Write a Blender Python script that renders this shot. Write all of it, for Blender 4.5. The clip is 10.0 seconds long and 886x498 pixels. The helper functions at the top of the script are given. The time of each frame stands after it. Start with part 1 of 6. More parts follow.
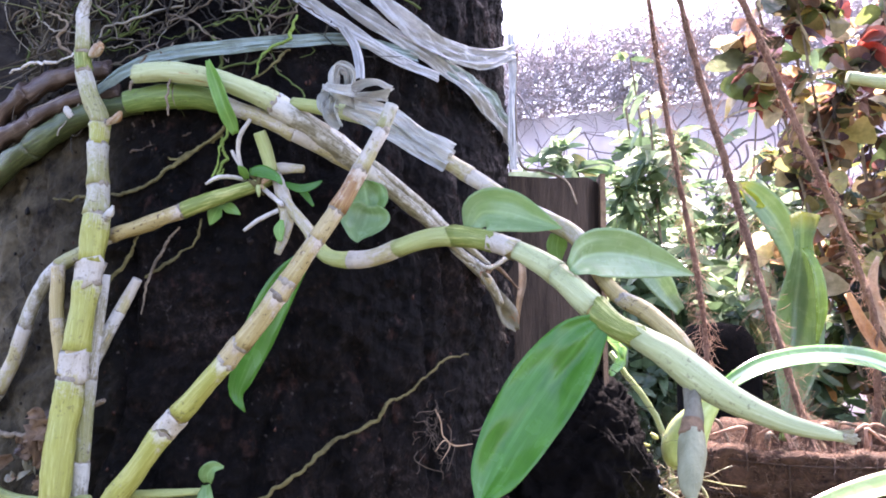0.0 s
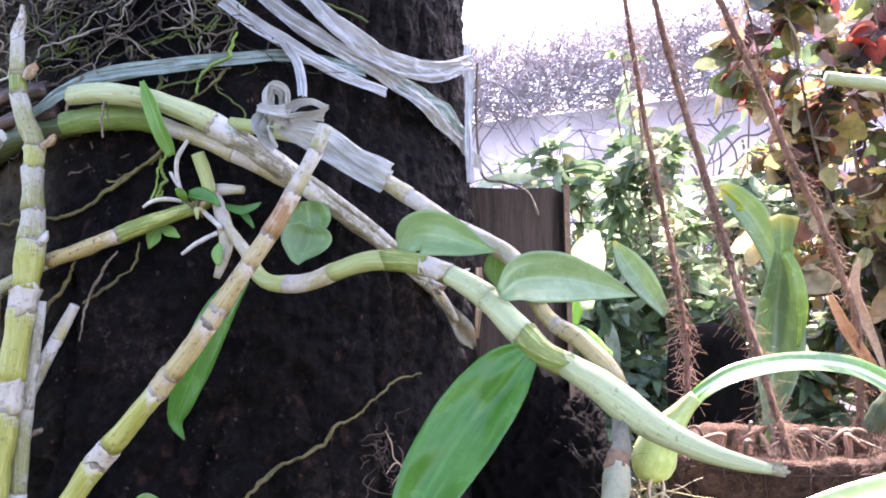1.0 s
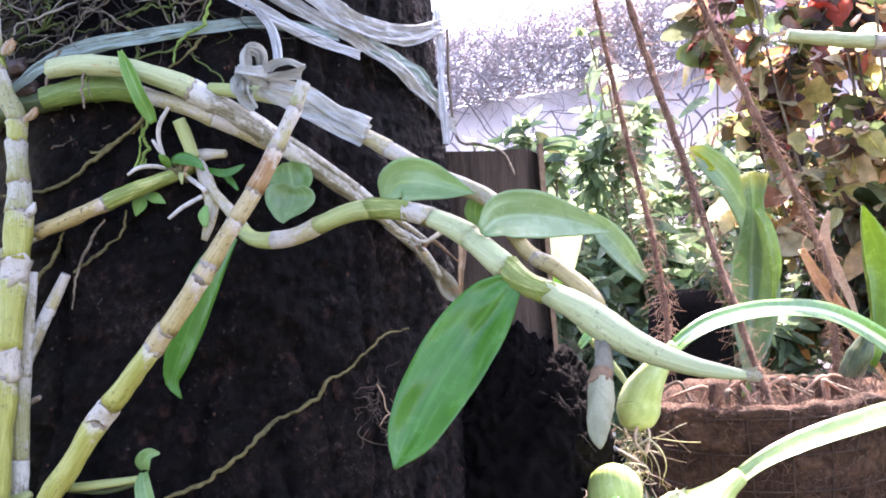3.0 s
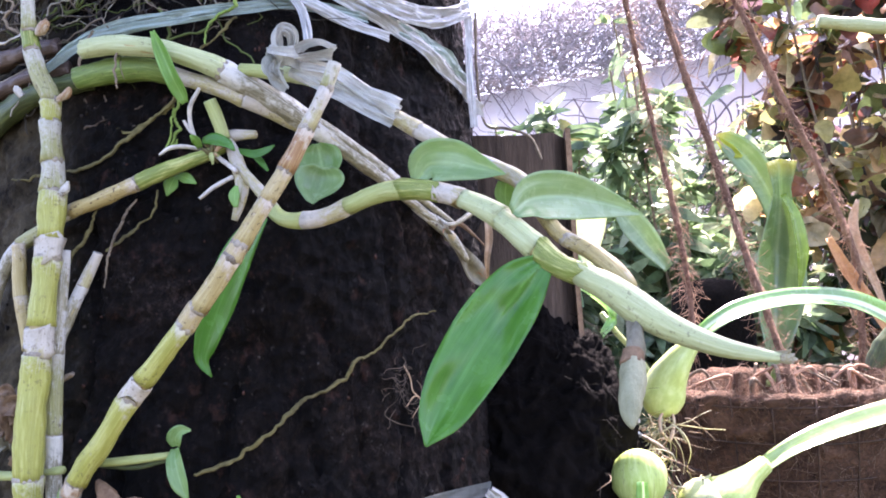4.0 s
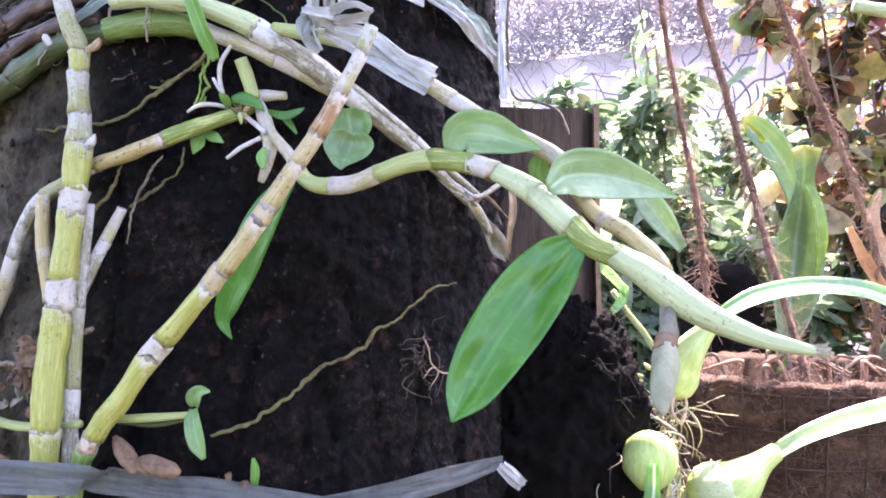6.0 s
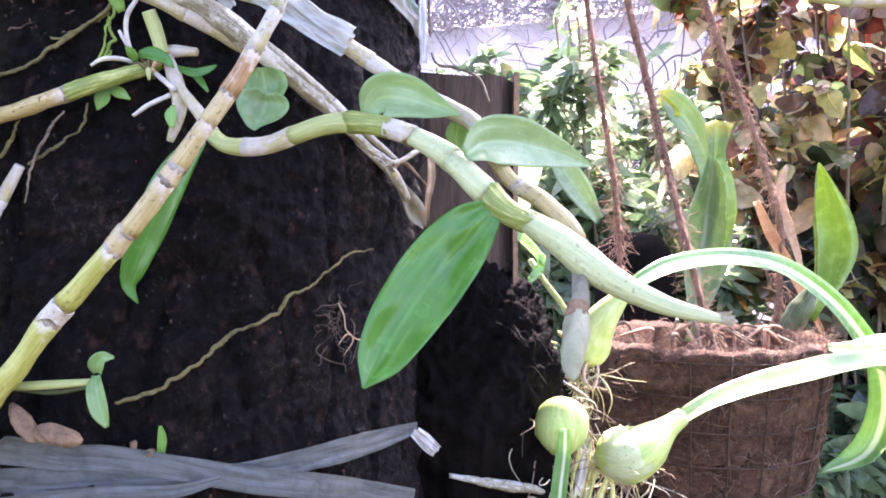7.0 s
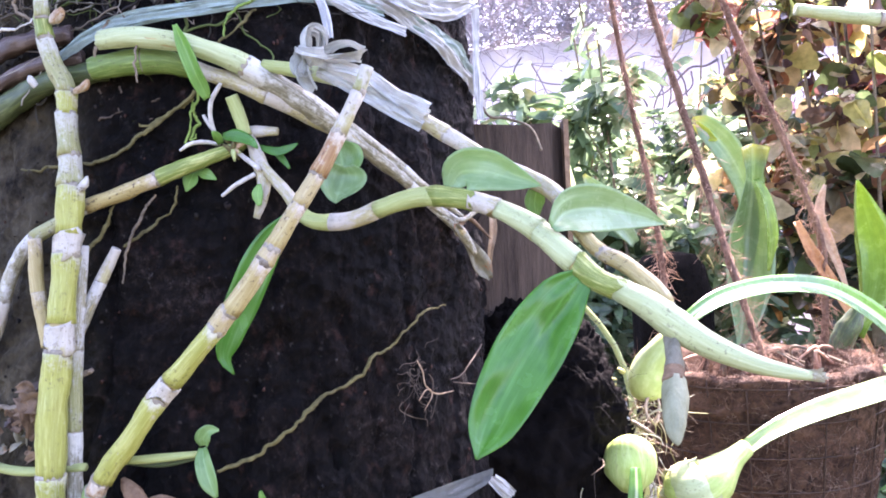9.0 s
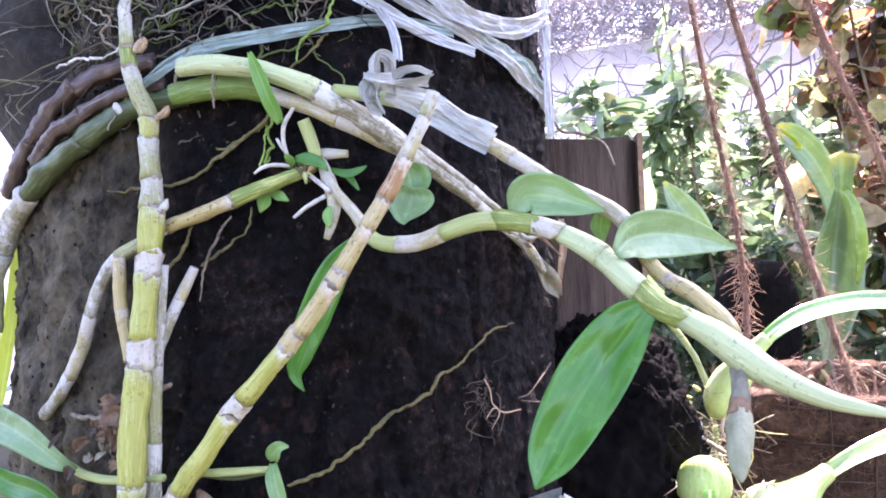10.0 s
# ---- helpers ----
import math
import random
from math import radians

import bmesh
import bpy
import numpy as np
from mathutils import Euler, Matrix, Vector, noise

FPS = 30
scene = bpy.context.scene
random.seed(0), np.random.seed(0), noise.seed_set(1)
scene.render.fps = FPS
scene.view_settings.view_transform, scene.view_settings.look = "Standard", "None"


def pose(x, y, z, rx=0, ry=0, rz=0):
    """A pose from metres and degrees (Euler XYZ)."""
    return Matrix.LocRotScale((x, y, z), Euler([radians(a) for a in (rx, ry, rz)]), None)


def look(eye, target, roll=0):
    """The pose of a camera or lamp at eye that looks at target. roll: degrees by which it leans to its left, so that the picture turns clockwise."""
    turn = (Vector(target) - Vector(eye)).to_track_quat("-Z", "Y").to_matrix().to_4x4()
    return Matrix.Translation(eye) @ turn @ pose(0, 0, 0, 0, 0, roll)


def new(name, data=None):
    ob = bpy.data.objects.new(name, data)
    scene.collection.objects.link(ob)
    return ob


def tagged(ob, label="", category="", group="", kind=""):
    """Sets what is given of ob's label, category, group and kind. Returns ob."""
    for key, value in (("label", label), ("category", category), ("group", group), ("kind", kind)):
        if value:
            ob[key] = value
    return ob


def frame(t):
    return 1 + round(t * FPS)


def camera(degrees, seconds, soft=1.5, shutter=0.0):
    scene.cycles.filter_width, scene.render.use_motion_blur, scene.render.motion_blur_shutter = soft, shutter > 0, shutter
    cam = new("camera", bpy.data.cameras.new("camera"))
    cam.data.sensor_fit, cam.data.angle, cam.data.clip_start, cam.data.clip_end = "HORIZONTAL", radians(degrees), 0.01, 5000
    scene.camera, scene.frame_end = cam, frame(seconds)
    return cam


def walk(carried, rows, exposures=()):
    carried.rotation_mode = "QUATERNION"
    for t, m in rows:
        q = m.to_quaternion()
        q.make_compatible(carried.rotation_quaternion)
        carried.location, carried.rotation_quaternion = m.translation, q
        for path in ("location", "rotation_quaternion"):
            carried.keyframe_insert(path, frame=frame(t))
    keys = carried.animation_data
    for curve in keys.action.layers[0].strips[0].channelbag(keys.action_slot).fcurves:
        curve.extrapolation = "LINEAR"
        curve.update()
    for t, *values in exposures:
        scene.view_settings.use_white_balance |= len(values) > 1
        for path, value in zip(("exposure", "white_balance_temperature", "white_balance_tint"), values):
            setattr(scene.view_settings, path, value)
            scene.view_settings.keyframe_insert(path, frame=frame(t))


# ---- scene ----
cam = camera(55.4, 10.0, soft=1.8)
PATH = [
    (0, (0.0634, 0.0215, 1.2418), (-0.0250, 2.0145, 1.3831), -0.31),
    (0.5, (0.0817, -0.0055, 1.2391), (0.0684, 1.9870, 1.4116), -0.67),
    (1, (0.0931, 0.0312, 1.2534), (-0.0005, 2.0243, 1.3901), -1.13),
    (1.5, (0.0846, 0.0315, 1.2406), (-0.0232, 2.0255, 1.3525), -3.90),
    (2, (0.0978, 0.0410, 1.2387), (-0.0458, 2.0327, 1.3498), -6.09),
    (3.3, (0.0898, 0.0162, 1.2263), (0.0604, 2.0128, 1.3383), -3.88),
    (3.5, (0.0928, 0.0170, 1.2227), (0.0450, 2.0141, 1.3195), -4.07),
    (4, (0.0861, 0.0193, 1.2293), (-0.0064, 2.0152, 1.3172), -3.65),
    (4.5, (0.0931, 0.0194, 1.2185), (-0.0061, 2.0160, 1.2804), -4.29),
    (5, (0.0913, 0.0210, 1.2148), (-0.0117, 2.0180, 1.2496), -3.48),
    (5.5, (0.0834, 0.0222, 1.2254), (-0.0290, 2.0189, 1.2471), -2.23),
    (5.7, (0.0711, 0.0218, 1.2321), (-0.0529, 2.0179, 1.2493), -1.07),
    (6.8, (0.0979, 0.0344, 1.2302), (0.0504, 2.0337, 1.2099), -0.62),
    (7, (0.0784, 0.0281, 1.2307), (0.1521, 2.0258, 1.1679), 0.16),
    (7.5, (0.0311, 0.0170, 1.2374), (0.2896, 1.9980, 1.1444), 0.95),
    (8, (0.0236, 0.0041, 1.2350), (0.3263, 1.9797, 1.1612), 1.54),
    (8.5, (0.0375, 0.0052, 1.2294), (0.2631, 1.9922, 1.2006), -0.39),
    (9, (0.0493, 0.0119, 1.2531), (0.0743, 2.0117, 1.2370), -2.77),
    (9.5, (0.0619, -0.0074, 1.2677), (-0.0050, 1.9914, 1.2803), -3.61),
    (10, (0.0574, 0.0094, 1.2632), (-0.1088, 2.0025, 1.2587), -2.51),
]
EXPOSURES = [(0, 3.10, 6400, 35), (2, 3.16, 6400, 34), (4, 3.14, 6400, 34), (5, 3.26, 6380, 35), (7, 3.47, 6360, 39), (9, 3.49, 6280, 38), (10, 3.43, 6260, 37)]
walk(cam, [(t, look(eye, target, roll)) for t, eye, target, roll in PATH], EXPOSURES)

# ---- sky and sun ----
SUN_TO = Vector((0.33, 0.61, 0.92)).normalized()
world = bpy.data.worlds.new("sky")
scene.world = world
world.use_nodes = True
wn = world.node_tree
sky = wn.nodes.new("ShaderNodeTexSky")
sky.sky_type = "NISHITA"
sky.sun_disc = False
sky.sun_elevation = math.asin(SUN_TO.z)
sky.sun_rotation = math.atan2(SUN_TO.x, SUN_TO.y)
sky.air_density, sky.dust_density, sky.ozone_density = 1.0, 2.5, 1.0
back = wn.nodes["Background"]
wn.links.new(sky.outputs[0], back.inputs[0])
back.inputs[1].default_value = 0.125
lamp = bpy.data.lights.new("sun", "SUN")
lamp.energy, lamp.angle, lamp.color = 4.8, radians(0.6), (1.0, 0.95, 0.86)
sun = new("sun", lamp)
sun.matrix_world = look(SUN_TO * 20, (0, 0, 0))

# ---- mesh helpers ----
rng = random.Random(7)


def mesh_of(verts, faces, uvs=None, smooth=True):
    me = bpy.data.meshes.new("mesh")
    me.from_pydata([tuple(v) for v in verts], [], faces)
    if uvs is not None:
        layer = me.uv_layers.new(name="UVMap")
        index = np.empty(len(me.loops), dtype=np.int32)
        me.loops.foreach_get("vertex_index", index)
        layer.data.foreach_set("uv", np.asarray(uvs, dtype=np.float32)[index].ravel())
    if smooth:
        me.polygons.foreach_set("use_smooth", [True] * len(me.polygons))
    me.update()
    return me


def from_bm(bm, smooth=True):
    me = bpy.data.meshes.new("mesh")
    bm.to_mesh(me)
    bm.free()
    if smooth:
        me.polygons.foreach_set("use_smooth", [True] * len(me.polygons))
    return me


def part(name, me, material, parent=None, label=""):
    """One mesh object; under parent, if one is given."""
    if isinstance(me, bmesh.types.BMesh):
        me = from_bm(me)
    if material and not me.materials:
        me.materials.append(material)
    ob = new(name, me)
    if parent:
        ob.parent = parent
    if label:
        tagged(ob, label)
    return ob


def thing(name, label, category, group="", kind=""):
    return tagged(new(name), label, category, group, kind)


def spline(pts, n):
    """n points, evenly spaced along a smooth curve through pts (any number of columns)."""
    p = np.array(pts, float)
    if len(p) == 2:
        p = np.array([p[0], (p[0] + p[1]) / 2, p[1]])
    q = np.vstack([2 * p[0] - p[1], p, 2 * p[-1] - p[-2]])
    dense = []
    for i in range(1, len(q) - 2):
        t = np.linspace(0, 1, 24, endpoint=False)[:, None]
        a, b, c, d = q[i - 1], q[i], q[i + 1], q[i + 2]
        dense.append(0.5 * (2 * b + (c - a) * t + (2 * a - 5 * b + 4 * c - d) * t**2 + (3 * b - a - 3 * c + d) * t**3))
    dense = np.vstack(dense + [p[-1:]])
    far = np.r_[0, np.cumsum(np.linalg.norm(np.diff(dense[:, :3], axis=0), axis=1))]
    at = np.linspace(0, far[-1], n)
    return np.stack([np.interp(at, far, dense[:, k]) for k in range(p.shape[1])], 1)


def frames_along(c):
    """Tangents and two carried normals along the points c."""
    t = np.gradient(c, axis=0)
    t /= np.linalg.norm(t, axis=1)[:, None] + 1e-12
    n = np.zeros_like(c)
    start = np.cross(t[0], (0.3, 0.2, 1.0))
    n[0] = start / (np.linalg.norm(start) + 1e-9)
    for i in range(1, len(c)):
        v = n[i - 1] - t[i] * (n[i - 1] @ t[i])
        n[i] = v / (np.linalg.norm(v) + 1e-12)
    return t, n, np.cross(t, n)


def tube_mesh(line, ribs=0.0, lumps=0.0, segs=14, seed=0, close=True, ragged=0.0, bulge=0.0):
    """A skin round line (x, y, z, r), with lengthwise ribs, lumps and ragged ends."""
    line = np.asarray(line)
    c, r = line[:, :3], line[:, 3]
    t, n, b = frames_along(c)
    far = np.r_[0, np.cumsum(np.linalg.norm(np.diff(c, axis=0), axis=1))]
    a = np.linspace(0, 2 * np.pi, segs, endpoint=False)
    verts, uvs, faces = [], [], []
    m = len(c)
    for i in range(m):
        u = i / (m - 1)
        swell = 1 + bulge * (math.sin(math.pi * u) - 0.5)
        for k in range(segs):
            w = 1 + ribs * math.cos(7 * a[k] + seed)
            if lumps:
                w += lumps * (noise.noise(Vector((c[i] * 70 + np.array([math.cos(a[k]), math.sin(a[k]), seed]) * 0.9))) + 0.35 * noise.noise(Vector((c[i] * 260 + np.array([math.cos(a[k]), math.sin(a[k]), seed]) * 2.0))))
            p = c[i] + (n[i] * math.cos(a[k]) + b[i] * math.sin(a[k])) * r[i] * w * swell
            if ragged and i in (0, m - 1):
                p = p + t[i] * ragged * r[i] * (noise.noise(Vector((0.8 * math.cos(a[k]), 0.8 * math.sin(a[k]), seed * 7.7 + i))) + 0.06 * noise.noise(Vector((3.1 * k, seed, i))))
            verts.append(p)
            uvs.append((k / segs, far[i]))
    for i in range(m - 1):
        for k in range(segs):
            k2 = (k + 1) % segs
            faces.append((i * segs + k, i * segs + k2, (i + 1) * segs + k2, (i + 1) * segs + k))
    if close:
        for i, flip in ((0, True), (m - 1, False)):
            ring = [i * segs + k for k in range(segs)]
            faces.append(tuple(reversed(ring)) if flip else tuple(ring))
    return mesh_of(verts, faces, uvs)


def blade_mesh(line, facing=(0, -1, 0.25), cup=0.15, rows=22, cols=8, thick=0.0006, wave=0.0, seed=0, twist=0.0, crease=0.0):
    """A leaf or strip along line (x, y, z, half width), turned to facing, cupped, with thickness."""
    line = spline(line, rows)
    c, hw = line[:, :3], np.maximum(line[:, 3], 0.0002)
    t = np.gradient(c, axis=0)
    t /= np.linalg.norm(t, axis=1)[:, None] + 1e-12
    f = np.broadcast_to(np.array(facing(c) if callable(facing) else facing, float), c.shape)
    side = np.cross(t, f)
    side /= np.linalg.norm(side, axis=1)[:, None] + 1e-12
    nor = np.cross(side, t)
    far = np.r_[0, np.cumsum(np.linalg.norm(np.diff(c, axis=0), axis=1))]
    verts, uvs, faces = [], [], []
    for lower in (0, 1):
        for i in range(rows):
            tw = twist * i / (rows - 1)
            s = side[i] * math.cos(tw) + nor[i] * math.sin(tw)
            w = nor[i] * math.cos(tw) - side[i] * math.sin(tw)
            for k in range(cols + 1):
                v = 2 * k / cols - 1
                h = -cup * (1 - abs(v) ** 1.4) * hw[i] if cup else 0.0
                if wave:
                    h += wave * hw[i] * noise.noise(Vector((v * 1.7, far[i] * 45, seed * 3.3)))
                if crease:
                    h += crease * hw[i] * (abs(noise.noise(Vector((v * 1.6 + seed, far[i] * 26, seed * 1.9)))) * 2.4 - 0.5 + 0.9 * abs(noise.noise(Vector((v * 3.4, far[i] * 80 + seed, 2.0)))))
                edge = 1 + 0.03 * noise.noise(Vector((far[i] * 60, v * 2, seed)))
                verts.append(c[i] + s * v * hw[i] * edge + w * (h - lower * thick * (1 - 0.6 * abs(v))))
                uvs.append((k / cols, far[i] / (far[-1] + 1e-9)))
    step, off = cols + 1, rows * (cols + 1)
    for i in range(rows - 1):
        for k in range(cols):
            q = (i * step + k, i * step + k + 1, (i + 1) * step + k + 1, (i + 1) * step + k)
            faces.append(q)
            faces.append(tuple(off + x for x in reversed(q)))
        for k in (0, cols):
            q = (i * step + k, (i + 1) * step + k, off + (i + 1) * step + k, off + i * step + k)
            faces.append(q if k == 0 else tuple(reversed(q)))
    for i in (0, rows - 1):
        for k in range(cols):
            q = (i * step + k, off + i * step + k, off + i * step + k + 1, i * step + k + 1)
            faces.append(q if i == 0 else tuple(reversed(q)))
    return mesh_of(verts, faces, uvs, not crease)


def join_meshes(list_of):
    """One mesh out of several (verts, faces) pairs."""
    verts, faces = [], []
    for v, f in list_of:
        k = len(verts)
        verts.extend(v)
        faces.extend(tuple(i + k for i in g) for g in f)
    return mesh_of(verts, faces)


def thread(c, r, segs=5):
    """Bare skin of a thin thread, as (verts, faces); r a number or an array."""
    c = np.asarray(c, float)
    r = np.broadcast_to(r, len(c))
    t, n, b = frames_along(c)
    a = np.linspace(0, 2 * np.pi, segs, endpoint=False)
    ring = n[:, None] * np.cos(a)[None, :, None] + b[:, None] * np.sin(a)[None, :, None]
    v = (c[:, None] + ring * r[:, None, None]).reshape(-1, 3)
    f = []
    for i in range(len(c) - 1):
        for k in range(segs):
            k2 = (k + 1) % segs
            f.append((i * segs + k, i * segs + k2, (i + 1) * segs + k2, (i + 1) * segs + k))
    return [tuple(x) for x in v], f


def thread_heap(p, rad, n=9, segs=4):
    """One mesh of many thin threads: p (threads, knots, 3), rad one radius a thread; each smooth and tapered."""
    p = np.asarray(p, float)
    q = np.concatenate([2 * p[:, :1] - p[:, 1:2], p, 2 * p[:, -1:] - p[:, -2:-1]], 1)
    at = np.linspace(0, p.shape[1] - 1, n)
    i = np.minimum(at.astype(int), p.shape[1] - 2)
    t = (at - i)[None, :, None]
    a, b, c, d = (q[:, i + k] for k in range(4))
    c = 0.5 * (2 * b + (c - a) * t + (2 * a - 5 * b + 4 * c - d) * t**2 + (3 * b - a - 3 * c + d) * t**3)
    way = np.gradient(c, axis=1)
    one = np.cross(way, (0.31, 0.23, 0.92))
    one /= np.linalg.norm(one, axis=2, keepdims=True) + 1e-12
    two = np.cross(way, one)
    two /= np.linalg.norm(two, axis=2, keepdims=True) + 1e-12
    w = np.linspace(0, 2 * np.pi, segs, endpoint=False)[:, None]
    r = np.asarray(rad)[:, None] * np.linspace(1, 0.5, n)[None]
    v = c[:, :, None] + (one[:, :, None] * np.cos(w) + two[:, :, None] * np.sin(w)) * r[:, :, None, None]
    k = np.arange(segs)
    ring = np.stack([k, (k + 1) % segs, (k + 1) % segs + segs, k + segs], 1)
    f = (ring[None] + (np.arange(n - 1) * segs)[:, None, None]).reshape(-1, 4)
    f = (f[None] + (np.arange(len(p)) * n * segs)[:, None, None]).reshape(-1, 4)
    me = bpy.data.meshes.new("mesh")
    me.vertices.add(v.size // 3)
    me.vertices.foreach_set("co", v.astype(np.float32).ravel())
    me.loops.add(f.size)
    me.loops.foreach_set("vertex_index", f.astype(np.int32).ravel())
    me.polygons.add(len(f))
    me.polygons.foreach_set("loop_start", np.arange(0, f.size, 4, dtype=np.int32))
    me.polygons.foreach_set("use_smooth", np.ones(len(f), dtype=bool))
    me.update(calc_edges=True)
    return me


# ---- materials ----
def material(name, base, rough=0.6, spec=0.4, metal=0.0):
    m = bpy.data.materials.new(name)
    m.use_nodes = True
    nt = m.node_tree
    p = nt.nodes["Principled BSDF"]
    p.inputs["Base Color"].default_value = (*base, 1)
    p.inputs["Roughness"].default_value = rough
    p.inputs["Specular IOR Level"].default_value = spec
    p.inputs["Metallic"].default_value = metal
    return m, nt, p


def node(nt, kind, **values):
    n = nt.nodes.new(kind)
    for k, v in values.items():
        n.inputs[k].default_value = v
    return n


def coords(nt, kind="Object", scale=(1, 1, 1)):
    tc = nt.nodes.new("ShaderNodeTexCoord")
    mp = nt.nodes.new("ShaderNodeMapping")
    mp.inputs["Scale"].default_value = scale
    nt.links.new(tc.outputs[kind], mp.inputs["Vector"])
    return mp.outputs[0]


def noise_of(nt, vec, scale, detail=4.0, rough=0.6):
    n = node(nt, "ShaderNodeTexNoise", Scale=scale, Detail=detail, Roughness=rough)
    nt.links.new(vec, n.inputs["Vector"])
    return n.outputs["Fac"]


def ramp(nt, fac, stops, interpolation="LINEAR"):
    r = nt.nodes.new("ShaderNodeValToRGB")
    r.color_ramp.interpolation = interpolation
    e = r.color_ramp.elements
    while len(e) < len(stops):
        e.new(0.5)
    for x, (at, col) in zip(e, stops):
        x.position = at
        x.color = (*col, 1) if len(col) == 3 else col
    nt.links.new(fac, r.inputs[0])
    return r.outputs[0]


def mix(nt, fac, a, b, how="MIX"):
    m = nt.nodes.new("ShaderNodeMix")
    m.data_type, m.blend_type = "RGBA", how
    for sock, v in ((m.inputs[0], fac), (m.inputs[6], a), (m.inputs[7], b)):
        if isinstance(v, (int, float)):
            sock.default_value = v
        elif isinstance(v, tuple):
            sock.default_value = (*v, 1)
        else:
            nt.links.new(v, sock)
    return m.outputs[2]


def relief(nt, p, height, strength=0.5, distance=0.002):
    b = node(nt, "ShaderNodeBump", Strength=strength, Distance=distance)
    nt.links.new(height, b.inputs["Height"])
    nt.links.new(b.outputs[0], p.inputs["Normal"])


def see_through(nt, p, colour, amount):
    """Lets light glow through a thin leaf or film."""
    tr = nt.nodes.new("ShaderNodeBsdfTranslucent")
    if isinstance(colour, tuple):
        tr.inputs[0].default_value = (*colour, 1)
    else:
        nt.links.new(colour, tr.inputs[0])
    mx = nt.nodes.new("ShaderNodeMixShader")
    mx.inputs[0].default_value = amount
    nt.links.new(p.outputs[0], mx.inputs[1])
    nt.links.new(tr.outputs[0], mx.inputs[2])
    nt.links.new(mx.outputs[0], nt.nodes["Material Output"].inputs[0])
    return mx


def cane_material(name, main, second, skin, skin_share=0.45, spots=0.3, ribs=26.0):
    """Old cane: ribbed skin in two tones under a papery film worn off in patches, with dark lines and scars."""
    m, nt, p = material(name, main, 0.55, 0.3)
    ob = coords(nt)
    long = noise_of(nt, coords(nt, "UV", (ribs / 2, 30, 1)), 2.0, 4, 0.65)
    col = ramp(nt, long, [(0.30, tuple(c * 0.82 for c in main)), (0.48, main), (0.66, second)])
    blot = noise_of(nt, ob, 330, 6, 0.75)
    big = noise_of(nt, coords(nt, "UV", (2.6, 60, 1)), 1.6, 5, 0.65)
    cover = mix(nt, 0.26, big, blot)
    tc = nt.nodes.new("ShaderNodeTexCoord")
    sep = nt.nodes.new("ShaderNodeSeparateXYZ")
    nt.links.new(tc.outputs["UV"], sep.inputs[0])
    near = nt.nodes.new("ShaderNodeMapRange")
    for key, value in (("From Min", 0.0), ("From Max", 0.014), ("To Min", 0.16), ("To Max", -0.03)):
        near.inputs[key].default_value = value
    nt.links.new(sep.outputs[1], near.inputs["Value"])
    cover = mix(nt, 1.0, cover, near.outputs[0], "ADD")
    k = 1 - skin_share
    mask = ramp(nt, cover, [(max(0.02, k - 0.05), (0, 0, 0)), (min(0.98, k + 0.05), (1, 1, 1))])
    skin_col = ramp(nt, mix(nt, 0.5, long, blot), [(0.30, tuple(c * 0.6 for c in skin)), (0.46, tuple(c * 0.88 for c in skin)), (0.62, skin)])
    col = mix(nt, mask, col, skin_col)
    lines = ramp(nt, noise_of(nt, coords(nt, "UV", (ribs, 12, 1)), 2.2, 3, 0.6), [(0.30, (0.34,) * 3), (0.37, (0, 0, 0))])
    col = mix(nt, lines, col, (0.14, 0.11, 0.07))
    cluster = ramp(nt, noise_of(nt, ob, 60, 2, 0.5), [(0.42, (0, 0, 0)), (0.6, (1, 1, 1))])
    speck = ramp(nt, noise_of(nt, ob, 520, 3, 0.6), [(0.58, (0, 0, 0)), (0.64, (1, 1, 1))])
    both = mix(nt, 1.0, cluster, speck, "MULTIPLY")
    fac = nt.nodes.new("ShaderNodeMath")
    fac.operation = "MULTIPLY"
    fac.inputs[1].default_value = min(1.0, spots * 1.6)
    nt.links.new(both, fac.inputs[0])
    col = mix(nt, fac.outputs[0], col, (0.07, 0.045, 0.03))
    nt.links.new(col, p.inputs["Base Color"])
    nt.links.new(ramp(nt, mask, [(0, (0.4,) * 3), (1, (0.72,) * 3)]), p.inputs["Roughness"])
    relief(nt, p, mix(nt, 0.5, long, cover), 0.6, 0.0012)
    return m


